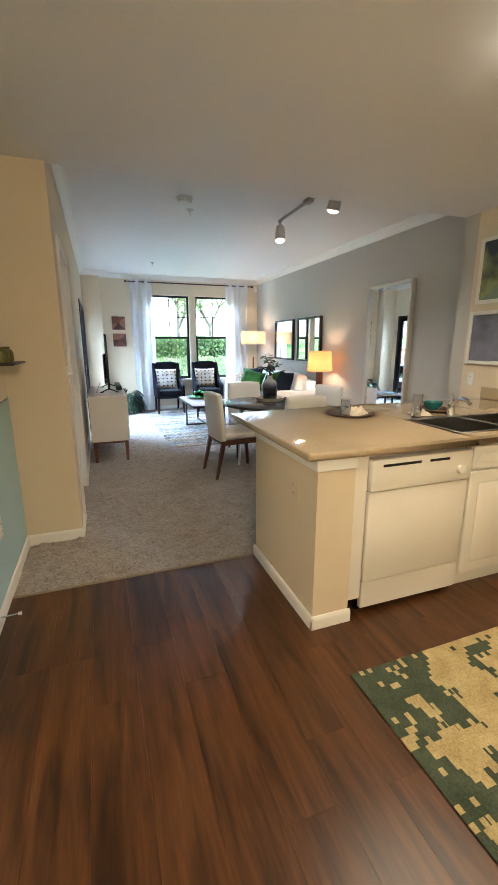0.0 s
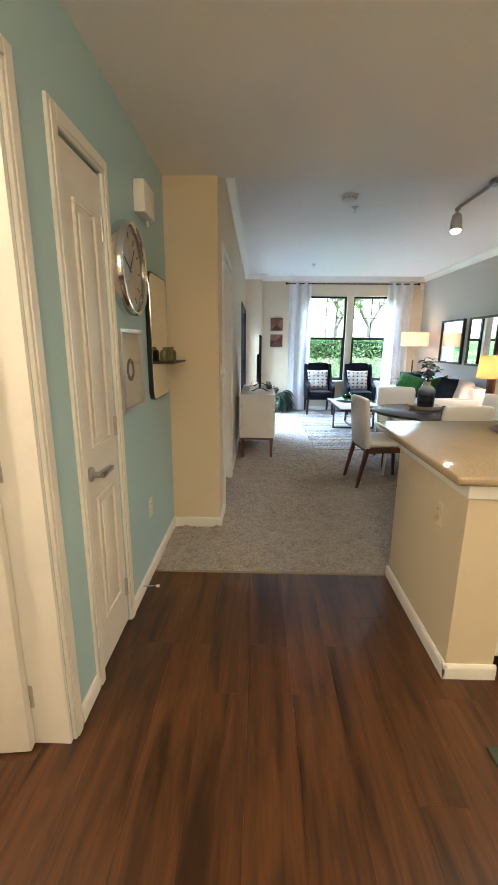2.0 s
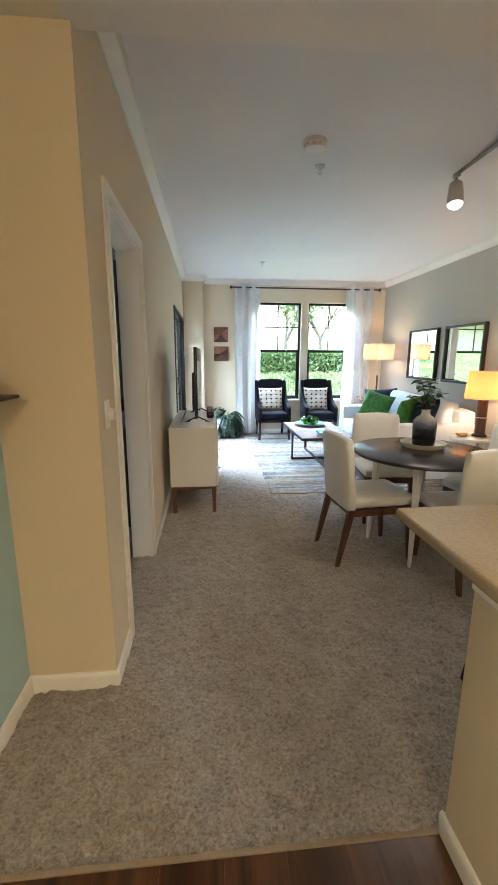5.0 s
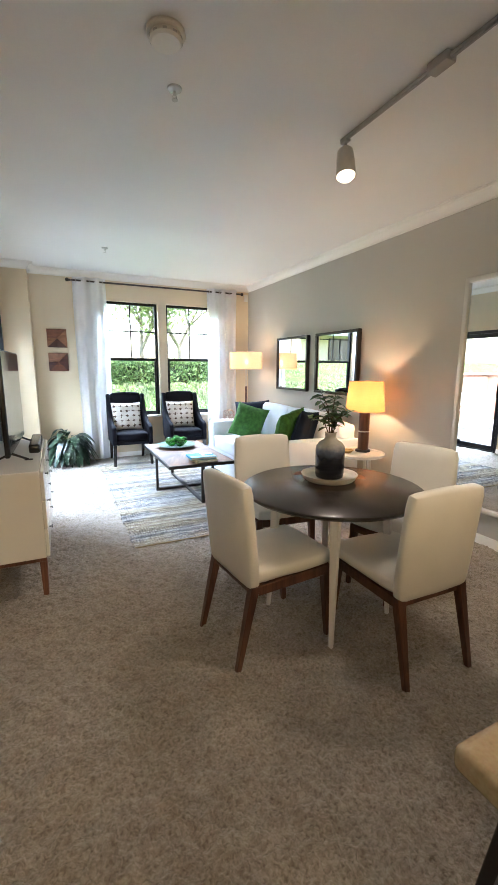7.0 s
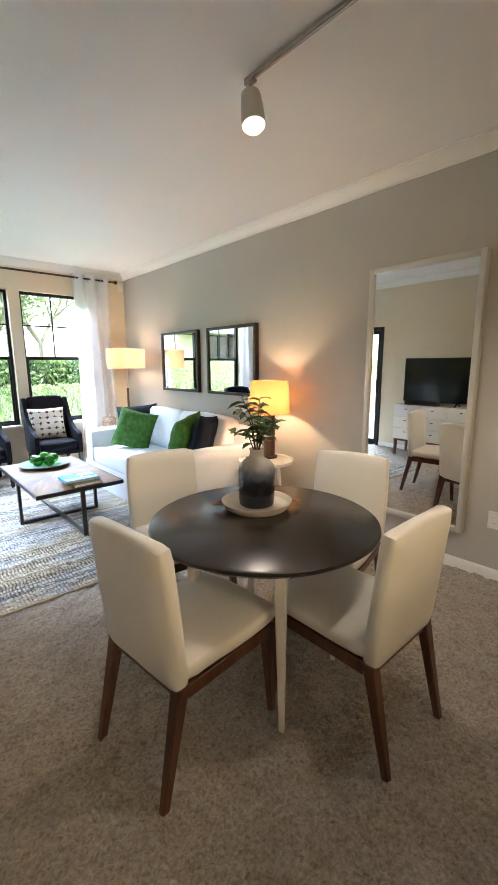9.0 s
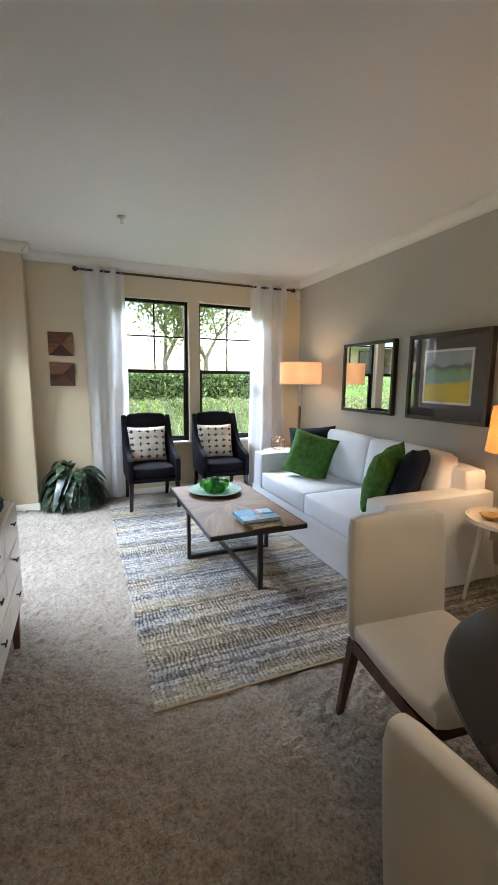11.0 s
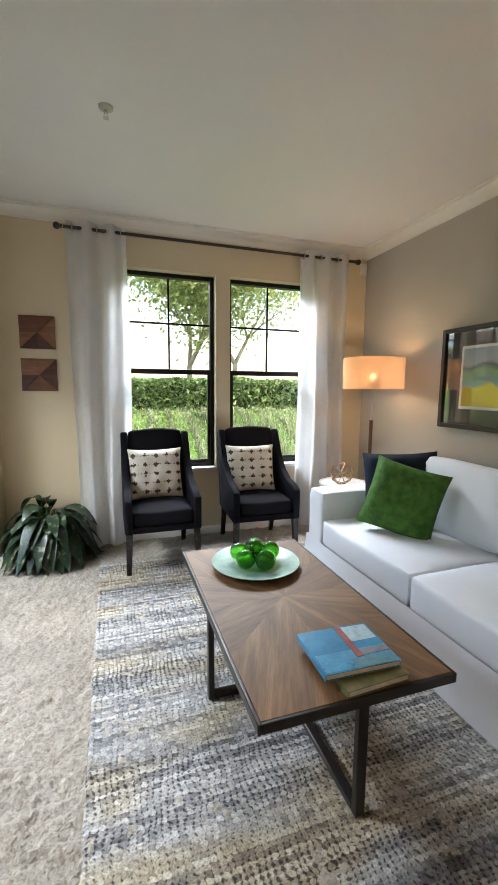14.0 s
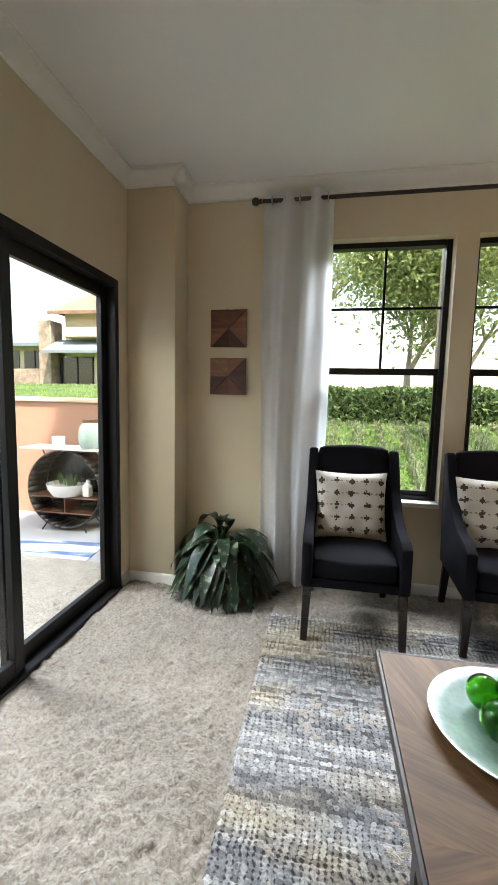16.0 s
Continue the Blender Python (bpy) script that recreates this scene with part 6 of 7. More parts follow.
def crumple(w, d, h, seed):
    def f(u, v):
        e = min(u, 1 - u, v, 1 - v) * 4
        z = h * (0.5 + 0.5 * noise.noise(Vector((u * 4 + seed, v * 4, seed)))) * min(1, e) + 0.004
        return ((u - 0.5) * w + 0.01 * noise.noise(Vector((u * 6, v * 6, seed + 2))), (v - 0.5) * d, z)
    return sheet(22, 22, f)


solid("napkin", crumple(0.16, 0.13, 0.075, 2), NAPKIN, "crumpled natural linen napkin on the wood tray", "napkin", at=pose(1.985, 2.70, 0.918, 0, 0, 30))
solid("napkin", crumple(0.13, 0.11, 0.05, 6), NAPKIN, "crumpled natural linen napkin on the counter", "napkin", at=pose(2.40, 2.56, 0.911, 0, 0, -20))
for x, y, h in ((1.885, 2.655, 0.11), (2.315, 2.50, 0.15)):
    g = bmesh.new()
    lathe(g, [(0, 0), (0.028, 0), (0.030, 0.004), (0.033, h), (0.031, h), (0.027, 0.008), (0, 0.008)], 28)
    solid("drinking_glass", g, GLASSY, "clear drinking glass on the counter", "glass", "glasses on the counter", at=pose(x, y, 0.919 if x < 2 else 0.911))
sprig = bmesh.new()
rng = random.Random(4)
for k in range(26):
    a = rng.uniform(0, math.tau)
    leaf_into(sprig, (rng.uniform(-0.08, 0.08), rng.uniform(-0.03, 0.03), rng.uniform(0.005, 0.05)), (math.cos(a), math.sin(a), rng.uniform(0, 0.5)), 0.05, 0.016, 0.3, 0.2, 3)
solid("leaf_sprig", sprig, grained("sage_leaf", (0.16, 0.19, 0.12), 0.6, 0.3, 20, 60, 0.0004), "loose sage green leaf sprig on the wood tray", "foliage", at=pose(1.93, 2.76, 0.922))

# kitchen wall
FRAMEWHITE = grained("white_picture_frame", (0.74, 0.71, 0.64), 0.4, 0.04, 3, 60, 0.0003)
for z0, z1, y1, cols in ((1.70, 2.22, 3.235, ((0.04, 0.05, 0.07), (0.30, 0.34, 0.14), (0.10, 0.20, 0.26))), (1.20, 1.64, 3.265, ((0.10, 0.10, 0.13), (0.20, 0.20, 0.25), (0.14, 0.14, 0.18)))):
    a = thing("framed_print", "white-framed abstract print on the kitchen wall", "picture", (X_KITCHEN, y1, z0), group="prints on the kitchen wall")
    w, h = 0.62, z1 - z0
    fr = bmesh.new()
    for q in ((-0.024, -w, 0, -0.001, -w + 0.03, h), (-0.024, -0.03, 0, -0.001, 0, h), (-0.024, -w + 0.03, 0, -0.001, -0.03, 0.03), (-0.024, -w + 0.03, h - 0.03, -0.001, -0.03, h)):
        put(fr, *q, 0.003, 1)
    part("frame", fr, FRAMEWHITE, a)
    m, nt, b = shader("abstract_print", 0.5)
    n = add(nt, "ShaderNodeTexNoise", Scale=3.0, Detail=5.0)
    nt.links.new(coords(nt), n.inputs["Vector"])
    nt.links.new(ramp(nt, n.outputs[0], [(0.35, cols[0]), (0.5, cols[1]), (0.65, cols[2])]), b.inputs["Base Color"])
    part("print", box(-0.014, -w + 0.03, 0.03, -0.002, -0.03, h - 0.03), m, a, smooth=False)
wall_plate("wall_outlet", "white electrical outlet above the counter", (X_KITCHEN, 3.20, 1.07), -90)
structure("trim_backsplash", box(X_KITCHEN - 0.014, Y_SOUTH, 0.911, X_KITCHEN - 0.001, 3.07, 1.01, 0.003, 1), GRANITE, "granite upstand along the kitchen wall")
dome = thing("ceiling_lamp", "round frosted ceiling lamp over the kitchen", "lamp", (2.02, 1.62, Z_KITCHEN))
part("base", lathe(bmesh.new(), [(0, 0), (0.13, 0), (0.13, -0.02), (0, -0.02)], 40), BRUSHED, dome)
part("diffuser", lathe(bmesh.new(), [(0.125, -0.02), (0.115, -0.05), (0.08, -0.075), (0, -0.085)], 40), glowing("frosted_glow", (1.0, 0.80, 0.5), 1.6), dome)


def bar_stool(at):
    s = thing("bar_stool", "dark brown wooden backless bar stool under the counter", "stool", at)
    seat = box(-0.19, -0.19, 0.575, 0.19, 0.19, 0.640, 0.018, 3)
    for v in seat.verts:
        if v.co.z > 0.62:
            v.co.z -= 0.016 * max(0, 1 - (v.co.x / 0.17) ** 2) * max(0, 1 - (v.co.y / 0.17) ** 2)
    part("seat", seat, ESPRESSO, s)
    for sx in (-1, 1):
        for sy in (-1, 1):
            part("leg", bar(bmesh.new(), (sx * 0.225, sy * 0.225, 0.002), (sx * 0.160, sy * 0.160, 0.576), 0.034, 0.048), ESPRESSO, s)
        part("rung", bar(bmesh.new(), (sx * 0.198, -0.19, 0.22), (sx * 0.198, 0.19, 0.225), 0.022, 0.024), ESPRESSO, s)
        part("rung", bar(bmesh.new(), (-0.185, sx * 0.19, 0.30), (0.185, sx * 0.19, 0.305), 0.022, 0.024), ESPRESSO, s)
    return s


bar_stool((1.955, 3.07, 0.002))

# ---- hall ----


def panel_door(name, label, width, height, at, turn, handle_side, hinge_side, kind="structure"):
    """A painted two-panel door leaf: its width runs along local y, its face looks along +x."""
    d = thing(name, label, "", at, turn, kind=kind)
    leaf = part("door_leaf", box(-0.036, 0, 0.008, 0.0, width, height, 0.002, 1), DOORPAINT, d)
    for z0, z1 in ((0.22, 0.78), (0.98, height - 0.16)):
        for face in (0.0, -0.036):
            s = 1 if face == 0.0 else -1
            rim = bmesh.new()
            a, b_ = 0.085, width - 0.085
            for q in ((a, z0, b_, z0 + 0.014), (a, z1 - 0.014, b_, z1), (a, z0 + 0.014, a + 0.014, z1 - 0.014), (b_ - 0.014, z0 + 0.014, b_, z1 - 0.014)):
                x0, x1 = sorted((face, face + s * 0.012))
                put(rim, x0, q[0], q[1], x1, q[2], q[3], 0.003, 1)
            x0, x1 = sorted((face, face + s * 0.010))
            put(rim, x0, a + 0.040, z0 + 0.040, x1, b_ - 0.040, z1 - 0.040, 0.005, 2)
            part("moulding", rim, DOORPAINT, leaf)
    if handle_side is not None:
        h = bmesh.new()
        lathe(h, [(0, 0), (0.030, 0), (0.029, 0.008), (0.012, 0.014), (0.011, 0.045), (0, 0.046)], 24, m=pose(0, handle_side, 0.885, 0, 90, 0))
        e = 1 if handle_side < width / 2 else -1
        bar(h, (0.042, handle_side, 0.885), (0.046, handle_side + e * 0.105, 0.885), 0.024, 0.020)
        bmesh.ops.recalc_face_normals(h, faces=h.faces)
        part("handle", h, BRUSHED, d, "brushed chrome lever handle")
    for z in (0.20, 1.02, height - 0.20):
        hg = bmesh.new()
        rod(hg, (0.004, hinge_side, z - 0.045), (0.004, hinge_side, z + 0.045), 0.006)
        put(hg, -0.001, hinge_side - 0.016, z - 0.044, 0.002, hinge_side + 0.014, z + 0.044)
        part("hinge", hg, BRUSHED, d)
    return d


panel_door("door_2", "narrow white panelled closet door, closed", CLOSET[1] - CLOSET[0] - 0.006, 2.03, (X_HALL - 0.004, CLOSET[0] + 0.003, 0), 0, 0.055, CLOSET[1] - CLOSET[0] - 0.012)
panel_door("door_3", "white panelled side door standing open", 0.79, 2.03, (X_HALL - 0.125, SIDE_DOOR[1] - 0.020, 0), 96, None, 0.004)

clock = thing("wall_clock", "round silver-rimmed wall clock with a pale face", "clock", (X_HALL, 2.515, 1.72))
q = pose(0, 0, 0, 0, 90, 0)
part("rim", lathe(bmesh.new(), [(0.150, 0.0), (0.205, 0.0), (0.210, 0.010), (0.210, 0.050), (0.204, 0.060), (0.192, 0.062), (0.184, 0.052), (0.182, 0.030)], 64, m=q), CHROME, clock)
part("face", lathe(bmesh.new(), [(0, 0.028), (0.184, 0.028)], 64, m=q), grained("clock_face", (0.66, 0.63, 0.56), 0.6, 0.06, 5, 60, 0), clock)
for k in range(12):
    a = k * math.tau / 12
    part("hour_mark", box(0.0285, -0.004, 0.135, 0.031, 0.004, 0.165, 0, 1, Matrix.Rotation(a, 4, 'X')), BRONZE, clock)
for a, ln in ((62, 0.09), (-38, 0.13)):
    part("pointer", box(0.032, -0.004, -0.015, 0.034, 0.004, ln, 0, 1, Matrix.Rotation(radians(a), 4, 'X')), BRONZE, clock)
g = part("glazing", lathe(bmesh.new(), [(0, 0.052), (0.184, 0.050)], 64, m=q), PANE, clock)
g.visible_shadow = False

ring = thing("framed_ring_print", "silver-framed print of a dark ring on white", "picture", (X_HALL, 2.325, 1.06))
w, h = 0.345, 0.39
SILVER = grained("silver_frame", (0.48, 0.48, 0.47), 0.3, 0.08, 6, 120, 0.0003, metal=0.8)
fr = bmesh.new()
for a in ((0.001, 0, 0, 0.030, 0.020, h), (0.001, w - 0.020, 0, 0.030, w, h), (0.001, 0.020, 0, 0.030, w - 0.020, 0.020), (0.001, 0.020, h - 0.020, 0.030, w - 0.020, h)):
    put(fr, *a, 0.002, 1)
part("frame", fr, SILVER, ring)
part("paper", box(0.004, 0.019, 0.019, 0.010, w - 0.019, h - 0.019), grained("ivory_paper", (0.68, 0.65, 0.58), 0.8, 0.03, 4, 100, 0), ring, smooth=False)
part("ring_motif", lathe(bmesh.new(), [(0.034, 0.0), (0.056, 0.0), (0.054, 0.004), (0.036, 0.004), (0.034, 0.0)], 36, m=pose(0.0105, w / 2, h / 2, 0, 90, 0)), grained("grey_ink", (0.14, 0.14, 0.15), 0.7, 0.4, 30, 90, 0.0006), ring)
g = part("glazing", sheet(1, 1, lambda u, v: (0.022, 0.02 + u * (w - 0.04), 0.02 + v * (h - 0.04))), GLAZING, ring)
g.visible_shadow = False


def rounded_panel(w, h, r, x0, x1, n=8):
    bm = bmesh.new()
    pts = []
    for cx, cy, a0 in ((w - r, h - r, 0), (r, h - r, 90), (r, r, 180), (w - r, r, 270)):
        for k in range(n + 1):
            a = radians(a0 + 90 * k / n)
            pts.append((cx + r * math.cos(a), cy + r * math.sin(a)))
    f0 = [bm.verts.new((x0, y, z)) for y, z in pts]
    f1 = [bm.verts.new((x1, y, z)) for y, z in pts]
    bm.faces.new(f0)
    bm.faces.new(f1)
    for i in range(len(pts)):
        j = (i + 1) % len(pts)
        bm.faces.new((f0[i], f0[j], f1[j], f1[i]))
    bmesh.ops.recalc_face_normals(bm, faces=bm.faces)
    return bm


hm = thing("shelf_mirror", "round-cornered black-rimmed mirror with a small shelf", "mirror", (X_HALL, 2.86, 1.05))
part("rim", rounded_panel(0.43, 0.73, 0.065, 0.001, 0.026), BLACKPLASTIC, hm)
g = rounded_panel(0.414, 0.714, 0.058, 0.0262, 0.0285)
bmesh.ops.translate(g, vec=(0, 0.008, 0.008), verts=g.verts)
part("mirror_glass", g, MIRROR, hm, smooth=False)
part("shelf", box(0.0287, 0.02, 0.215, 0.150, 0.41, 0.227, 0.003, 1), BRONZE, hm)
BOX = grained("antique_gold_green", (0.16, 0.15, 0.045), 0.4, 0.4, 30, 90, 0.001, metal=0.5)
for k, (y, r) in enumerate(((2.92, 0.026), (2.98, 0.030), (3.045, 0.026), (3.105, 0.029), (3.16, 0.024))):
    b_ = bmesh.new()
    lathe(b_, [(0, 0), (r * 0.8, 0), (r, 0.014), (r, 0.05), (r * 0.7, 0.066), (r * 0.3, 0.070), (r * 0.36, 0.082), (0, 0.086)], 18)
    solid("trinket_jar", b_, BOX, "small antique gold-green lidded trinket jar on the mirror shelf", "jar", "trinket jars on the shelf", at=pose(X_HALL + 0.085, y, 1.278))

chime = thing("door_chime", "white square door chime box high on the wall", "door chime", (X_HALL, 2.73, 2.03))
part("cover", box(0.001, 0, 0, 0.062, 0.20, 0.155, 0.010, 2), WHITEPLASTIC, chime)
part("tube", rod(bmesh.new(), (0.03, 0.16, -0.03), (0.03, 0.16, 0.0), 0.008), WHITEPLASTIC, chime)
stop = thing("door_stop", "thin spring door stop on the hall baseboard", "door stop", (X_HALL + 0.014, 2.49, 0.055))
part("spring", rod(bmesh.new(), (0, 0, 0), (0.075, 0, 0.004), 0.0045, n=10), CHROME, stop)
part("tip", rod(bmesh.new(), (0.075, 0, 0.004), (0.090, 0, 0.0045), 0.008, n=12), WHITEPLASTIC, stop)
wall_plate("wall_outlet", "white electrical outlet on the aqua wall", (X_HALL, 2.76, 0.42), 90)
th = thing("wall_dimmer", "white wall plate with a round dimmer knob by the passage", "dimmer", (X_WEST, 3.54, 1.17))
part("plate", box(0.001, -0.036, -0.058, 0.007, 0.036, 0.058, 0.003, 2), WHITEPLASTIC, th)
part("knob", lathe(bmesh.new(), [(0, 0), (0.026, 0), (0.025, 0.018), (0.022, 0.026), (0, 0.027)], 28, m=pose(0.007, 0, 0, 0, 90, 0)), WHITEPLASTIC, th)

# ---- bedroom beyond the passage ----
dresser = thing("dresser", "black wooden dresser behind the passage", "dresser", (-0.34, 5.06, 0))
part("body", box(0, 0, 0.03, 0.395, 1.25, 0.80, 0.004, 1), BRONZE, dresser)
part("top", box(-0.015, -0.015, 0.80, 0.398, 1.265, 0.83, 0.004, 1), BRONZE, dresser)
for j in range(3):
    for i in range(2):
        dr = part("drawer", box(-0.016, 0.02 + i * 0.61, 0.06 + j * 0.245, -0.001, 0.62 + i * 0.61, 0.295 + j * 0.245, 0.003, 1), BRONZE, dresser)
        part("knob", rod(bmesh.new(), (-0.04, 0.32 + i * 0.61, 0.18 + j * 0.245), (-0.016, 0.32 + i * 0.61, 0.18 + j * 0.245), 0.012), BRUSHED, dr)
solid("decor_bowl", lathe(bmesh.new(), [(0, 0), (0.05, 0), (0.03, 0.05), (0.10, 0.13), (0.13, 0.20), (0.12, 0.20), (0.02, 0.06), (0, 0.05)], 28), BLACKPLASTIC, "dark footed bowl on the black dresser", "bowl", at=pose(-0.20, 5.40, 0.832))
DAMASK = cloth_through("teal_patterned_curtain", (0.13, 0.175, 0.195), 0.35)
for x0, x1 in ((-0.80, -0.38), (-2.05, -1.62)):
    wv = 4.0
    bm = sheet(90, 10, lambda u, v: (x0 + u * (x1 - x0), 6.80 + 0.03 * math.sin(u * wv * math.tau + v), 0.02 + v * 2.42))
    solid("bedroom_curtain", bm, DAMASK, "grey teal patterned bedroom curtain hanging to the floor", "curtain", "bedroom curtains")

# ---- patio ----
PATIO = grained("patio_concrete", (0.40, 0.40, 0.39), 0.85, 0.08, 1.6, 60, 0.002)
structure("patio_slab", box(-4.2, 7.0, -0.16, X_WEST - 0.14, 10.5, -0.025), PATIO, "pale concrete patio floor", smooth=False)
STUCCO = grained("terracotta_stucco", (0.33, 0.18, 0.12), 0.9, 0.08, 2.0, 90, 0.004)
wall("wall_patio_north", "x", -4.2, X_WEST - 0.14, 10.5, 10.7, 1.22, STUCCO, "terracotta stucco patio wall", base=-0.16)
wall("wall_patio_west", "y", 7.0, 10.5, -4.4, -4.2, 1.22, STUCCO, "terracotta stucco side wall of the patio", base=-0.16)
CAP = grained("sand_wall_cap", (0.52, 0.42, 0.31), 0.85, 0.08, 3, 70, 0.002)
structure("trim_patio_cap", box(-4.43, 10.47, 1.22, X_WEST - 0.14, 10.73, 1.27, 0.01, 2), CAP, "pale cap on the patio wall")
structure("trim_patio_cap_west", box(-4.43, 7.0, 1.22, -4.17, 10.47, 1.27, 0.01, 2), CAP, "pale cap on the side patio wall")
wall("wall_outer_east", "y", Y_NORTH, 10.5, X_WEST - 0.14, X_WEST + 0.10, 1.22, STUCCO, "stucco patio wall beside the house", base=-0.16)


def blue_rug():
    m, nt, b = shader("blue_streaked_outdoor_rug", 0.9, 0, 0.2)
    v = coords(nt, (0.9, 5.0, 1))
    n = add(nt, "ShaderNodeTexNoise", Scale=1.6, Detail=5.0, Distortion=0.4)
    nt.links.new(v, n.inputs["Vector"])
    nt.links.new(ramp(nt, n.outputs[0], [(0.40, (0.10, 0.16, 0.30)), (0.48, (0.30, 0.37, 0.50)), (0.54, (0.60, 0.62, 0.64))]), b.inputs["Base Color"])
    return m


solid("outdoor_rug", box(0, 0, 0, 2.6, 1.75, 0.008, 0.003, 1), blue_rug(), "white and blue streaked outdoor rug on the patio", "rug", at=pose(-2.75, 7.75, -0.024, 0, 0, 6))
ps = thing("round_plant_stand", "round black metal shelf stand against the patio wall", "shelf", (-0.93, 10.12, -0.025))
hoop = bmesh.new()
r0 = 0.375
ringp = [(r0 * math.cos(k * math.tau / 40), r0 * math.sin(k * math.tau / 40) + 0.41) for k in range(40)]
for k in range(40):
    (xa, za), (xb, zb) = ringp[k], ringp[(k + 1) % 40]
    v = [hoop.verts.new(p) for p in ((xa, -0.14, za), (xb, -0.14, zb), (xb, 0.14, zb), (xa, 0.14, za))]
    hoop.faces.new(v)
ho = part("hoop", hoop, STEEL, ps)
so = ho.modifiers.new("thickness", 'SOLIDIFY')
so.thickness = 0.012
part("back_disc", rod(bmesh.new(), (0, 0.142, 0.41), (0, 0.150, 0.41), r0, n=40), BLACKPLASTIC, ps)
part("shelf", box(-0.355, -0.135, 0.325, 0.355, 0.135, 0.340, 0.003, 1), WALNUT, ps)
part("shelf", box(-0.30, -0.135, 0.170, 0.30, 0.135, 0.185, 0.003, 1), WALNUT, ps)
part("divider", box(0.0, -0.13, 0.1851, 0.012, 0.13, 0.3249), WALNUT, ps)
part("top_shelf", box(-0.46, -0.15, 0.795, 0.50, 0.15, 0.812, 0.003, 1), grained("pale_shelf", (0.58, 0.54, 0.48), 0.6, 0.06, 4, 60, 0.0005), ps)
for s in (-1, 1):
    lg = bmesh.new()
    rod(lg, (s * 0.18, -0.12, 0.09), (s * 0.24, -0.14, 0.0), 0.007)
    rod(lg, (s * 0.18, 0.12, 0.09), (s * 0.24, 0.14, 0.0), 0.007)
    part("leg", lg, STEEL, ps)
    part("upright", rod(bmesh.new(), (s * 0.30, 0.1, 0.60), (s * 0.44, 0.13, 0.795), 0.006), STEEL, ps)
solid("candle_jar", lathe(bmesh.new(), [(0, 0), (0.060, 0), (0.062, 0.10), (0.056, 0.10), (0.054, 0.08), (0, 0.08)], 28), CERAMIC, "white candle jar on the stand's top shelf", "candle", at=pose(-1.05, 10.10, 0.790))
jar = thing("glass_jar", "large pale green glass jar with a lid", "jar", (-0.70, 10.10, 0.790))
part("body", lathe(bmesh.new(), [(0, 0), (0.085, 0), (0.105, 0.03), (0.118, 0.10), (0.105, 0.20), (0.075, 0.245), (0.0, 0.25)], 36), grained("seafoam_glass", (0.36, 0.46, 0.40), 0.15, 0.08, 8, 40, 0.0), jar)
part("lid", lathe(bmesh.new(), [(0, 0.25), (0.072, 0.25), (0.074, 0.278), (0.0, 0.282)], 30), MANGO, jar)
pot = thing("planter", "white oval planter with spiky succulents", "planter", (-0.95, 10.10, 0.317))
part("pot", lathe(bmesh.new(), [(0, 0), (0.15, 0), (0.19, 0.06), (0.205, 0.115), (0.195, 0.115), (0.18, 0.09), (0, 0.09)], 36), CERAMIC, pot)
sc = bmesh.new()
for k in range(34):
    a, rr = rng.uniform(0, math.tau), rng.uniform(0.0, 0.14)
    leaf_into(sc, (rr * math.cos(a), rr * math.sin(a) * 0.8, 0.09), (math.cos(a) * 0.4, math.sin(a) * 0.4, 1), rng.uniform(0.07, 0.15), 0.022, 0.0, 0.3, 3)
part("succulent", sc, LEAF, pot)
lantern = thing("small_lantern", "small white lantern on the plant stand", "lantern", (-0.72, 10.06, 0.317))
part("body", box(-0.035, -0.035, 0, 0.035, 0.035, 0.10, 0.006, 1), CERAMIC, lantern)
part("cap", lathe(bmesh.new(), [(0.045, 0.10), (0.03, 0.125), (0.012, 0.135), (0.012, 0.165), (0, 0.165)], 20), CERAMIC, lantern)
for x, y in ((-1.75, 9.25),):
    pc = thing("patio_chair", "white metal patio chair on the outdoor rug", "chair", (x, y, -0.016), 60)
    part("seat", box(-0.23, -0.23, 0.43, 0.23, 0.23, 0.46, 0.012, 2), WHITEMETAL, pc)
    part("backrest", box(-0.23, 0.21, 0.55, 0.23, 0.24, 0.86, 0.012, 2), WHITEMETAL, pc)
    for sx in (-1, 1):
        part("leg", rod(bmesh.new(), (sx * 0.23, -0.23, 0), (sx * 0.20, -0.20, 0.43), 0.010), WHITEMETAL, pc)
        part("leg", rod(bmesh.new(), (sx * 0.23, 0.26, 0), (sx * 0.20, 0.22, 0.86), 0.010), WHITEMETAL, pc)

# ---- garden ----


def rise(x, y):
    """Height of the ground: flat round the house, a bank to the north."""
    t = min(1.0, max(0.0, (y - 10.9) / 3.3))
    u = min(1.0, max(0.0, (y - 14.2) / 14.0))
    return -0.17 + 1.12 * t * t * (3 - 2 * t) + 0.95 * u * u * (3 - 2 * u)


def lawn_material():
    m, nt, b = shader("lawn_ground", 0.95, 0, 0.1)
    v = coords(nt, (1, 1, 1))
    n = add(nt, "ShaderNodeTexNoise", Scale=0.9, Detail=6.0)
    n2 = add(nt, "ShaderNodeTexNoise", Scale=45.0, Detail=4.0)
    nt.links.new(v, n.inputs["Vector"])
    nt.links.new(v, n2.inputs["Vector"])
    c = ramp(nt, n.outputs[0], [(0.35, (0.05, 0.105, 0.022)), (0.65, (0.105, 0.17, 0.04))])
    c = mixed(nt, 1.0, c, ramp(nt, n2.outputs[0], [(0.3, (0.55, 0.55, 0.55)), (0.7, (1.2, 1.2, 1.2))]), 'MULTIPLY')
    nt.links.new(c, b.inputs["Base Color"])
    bump(nt, b, n2.outputs[0], 0.8, 0.03)
    return m


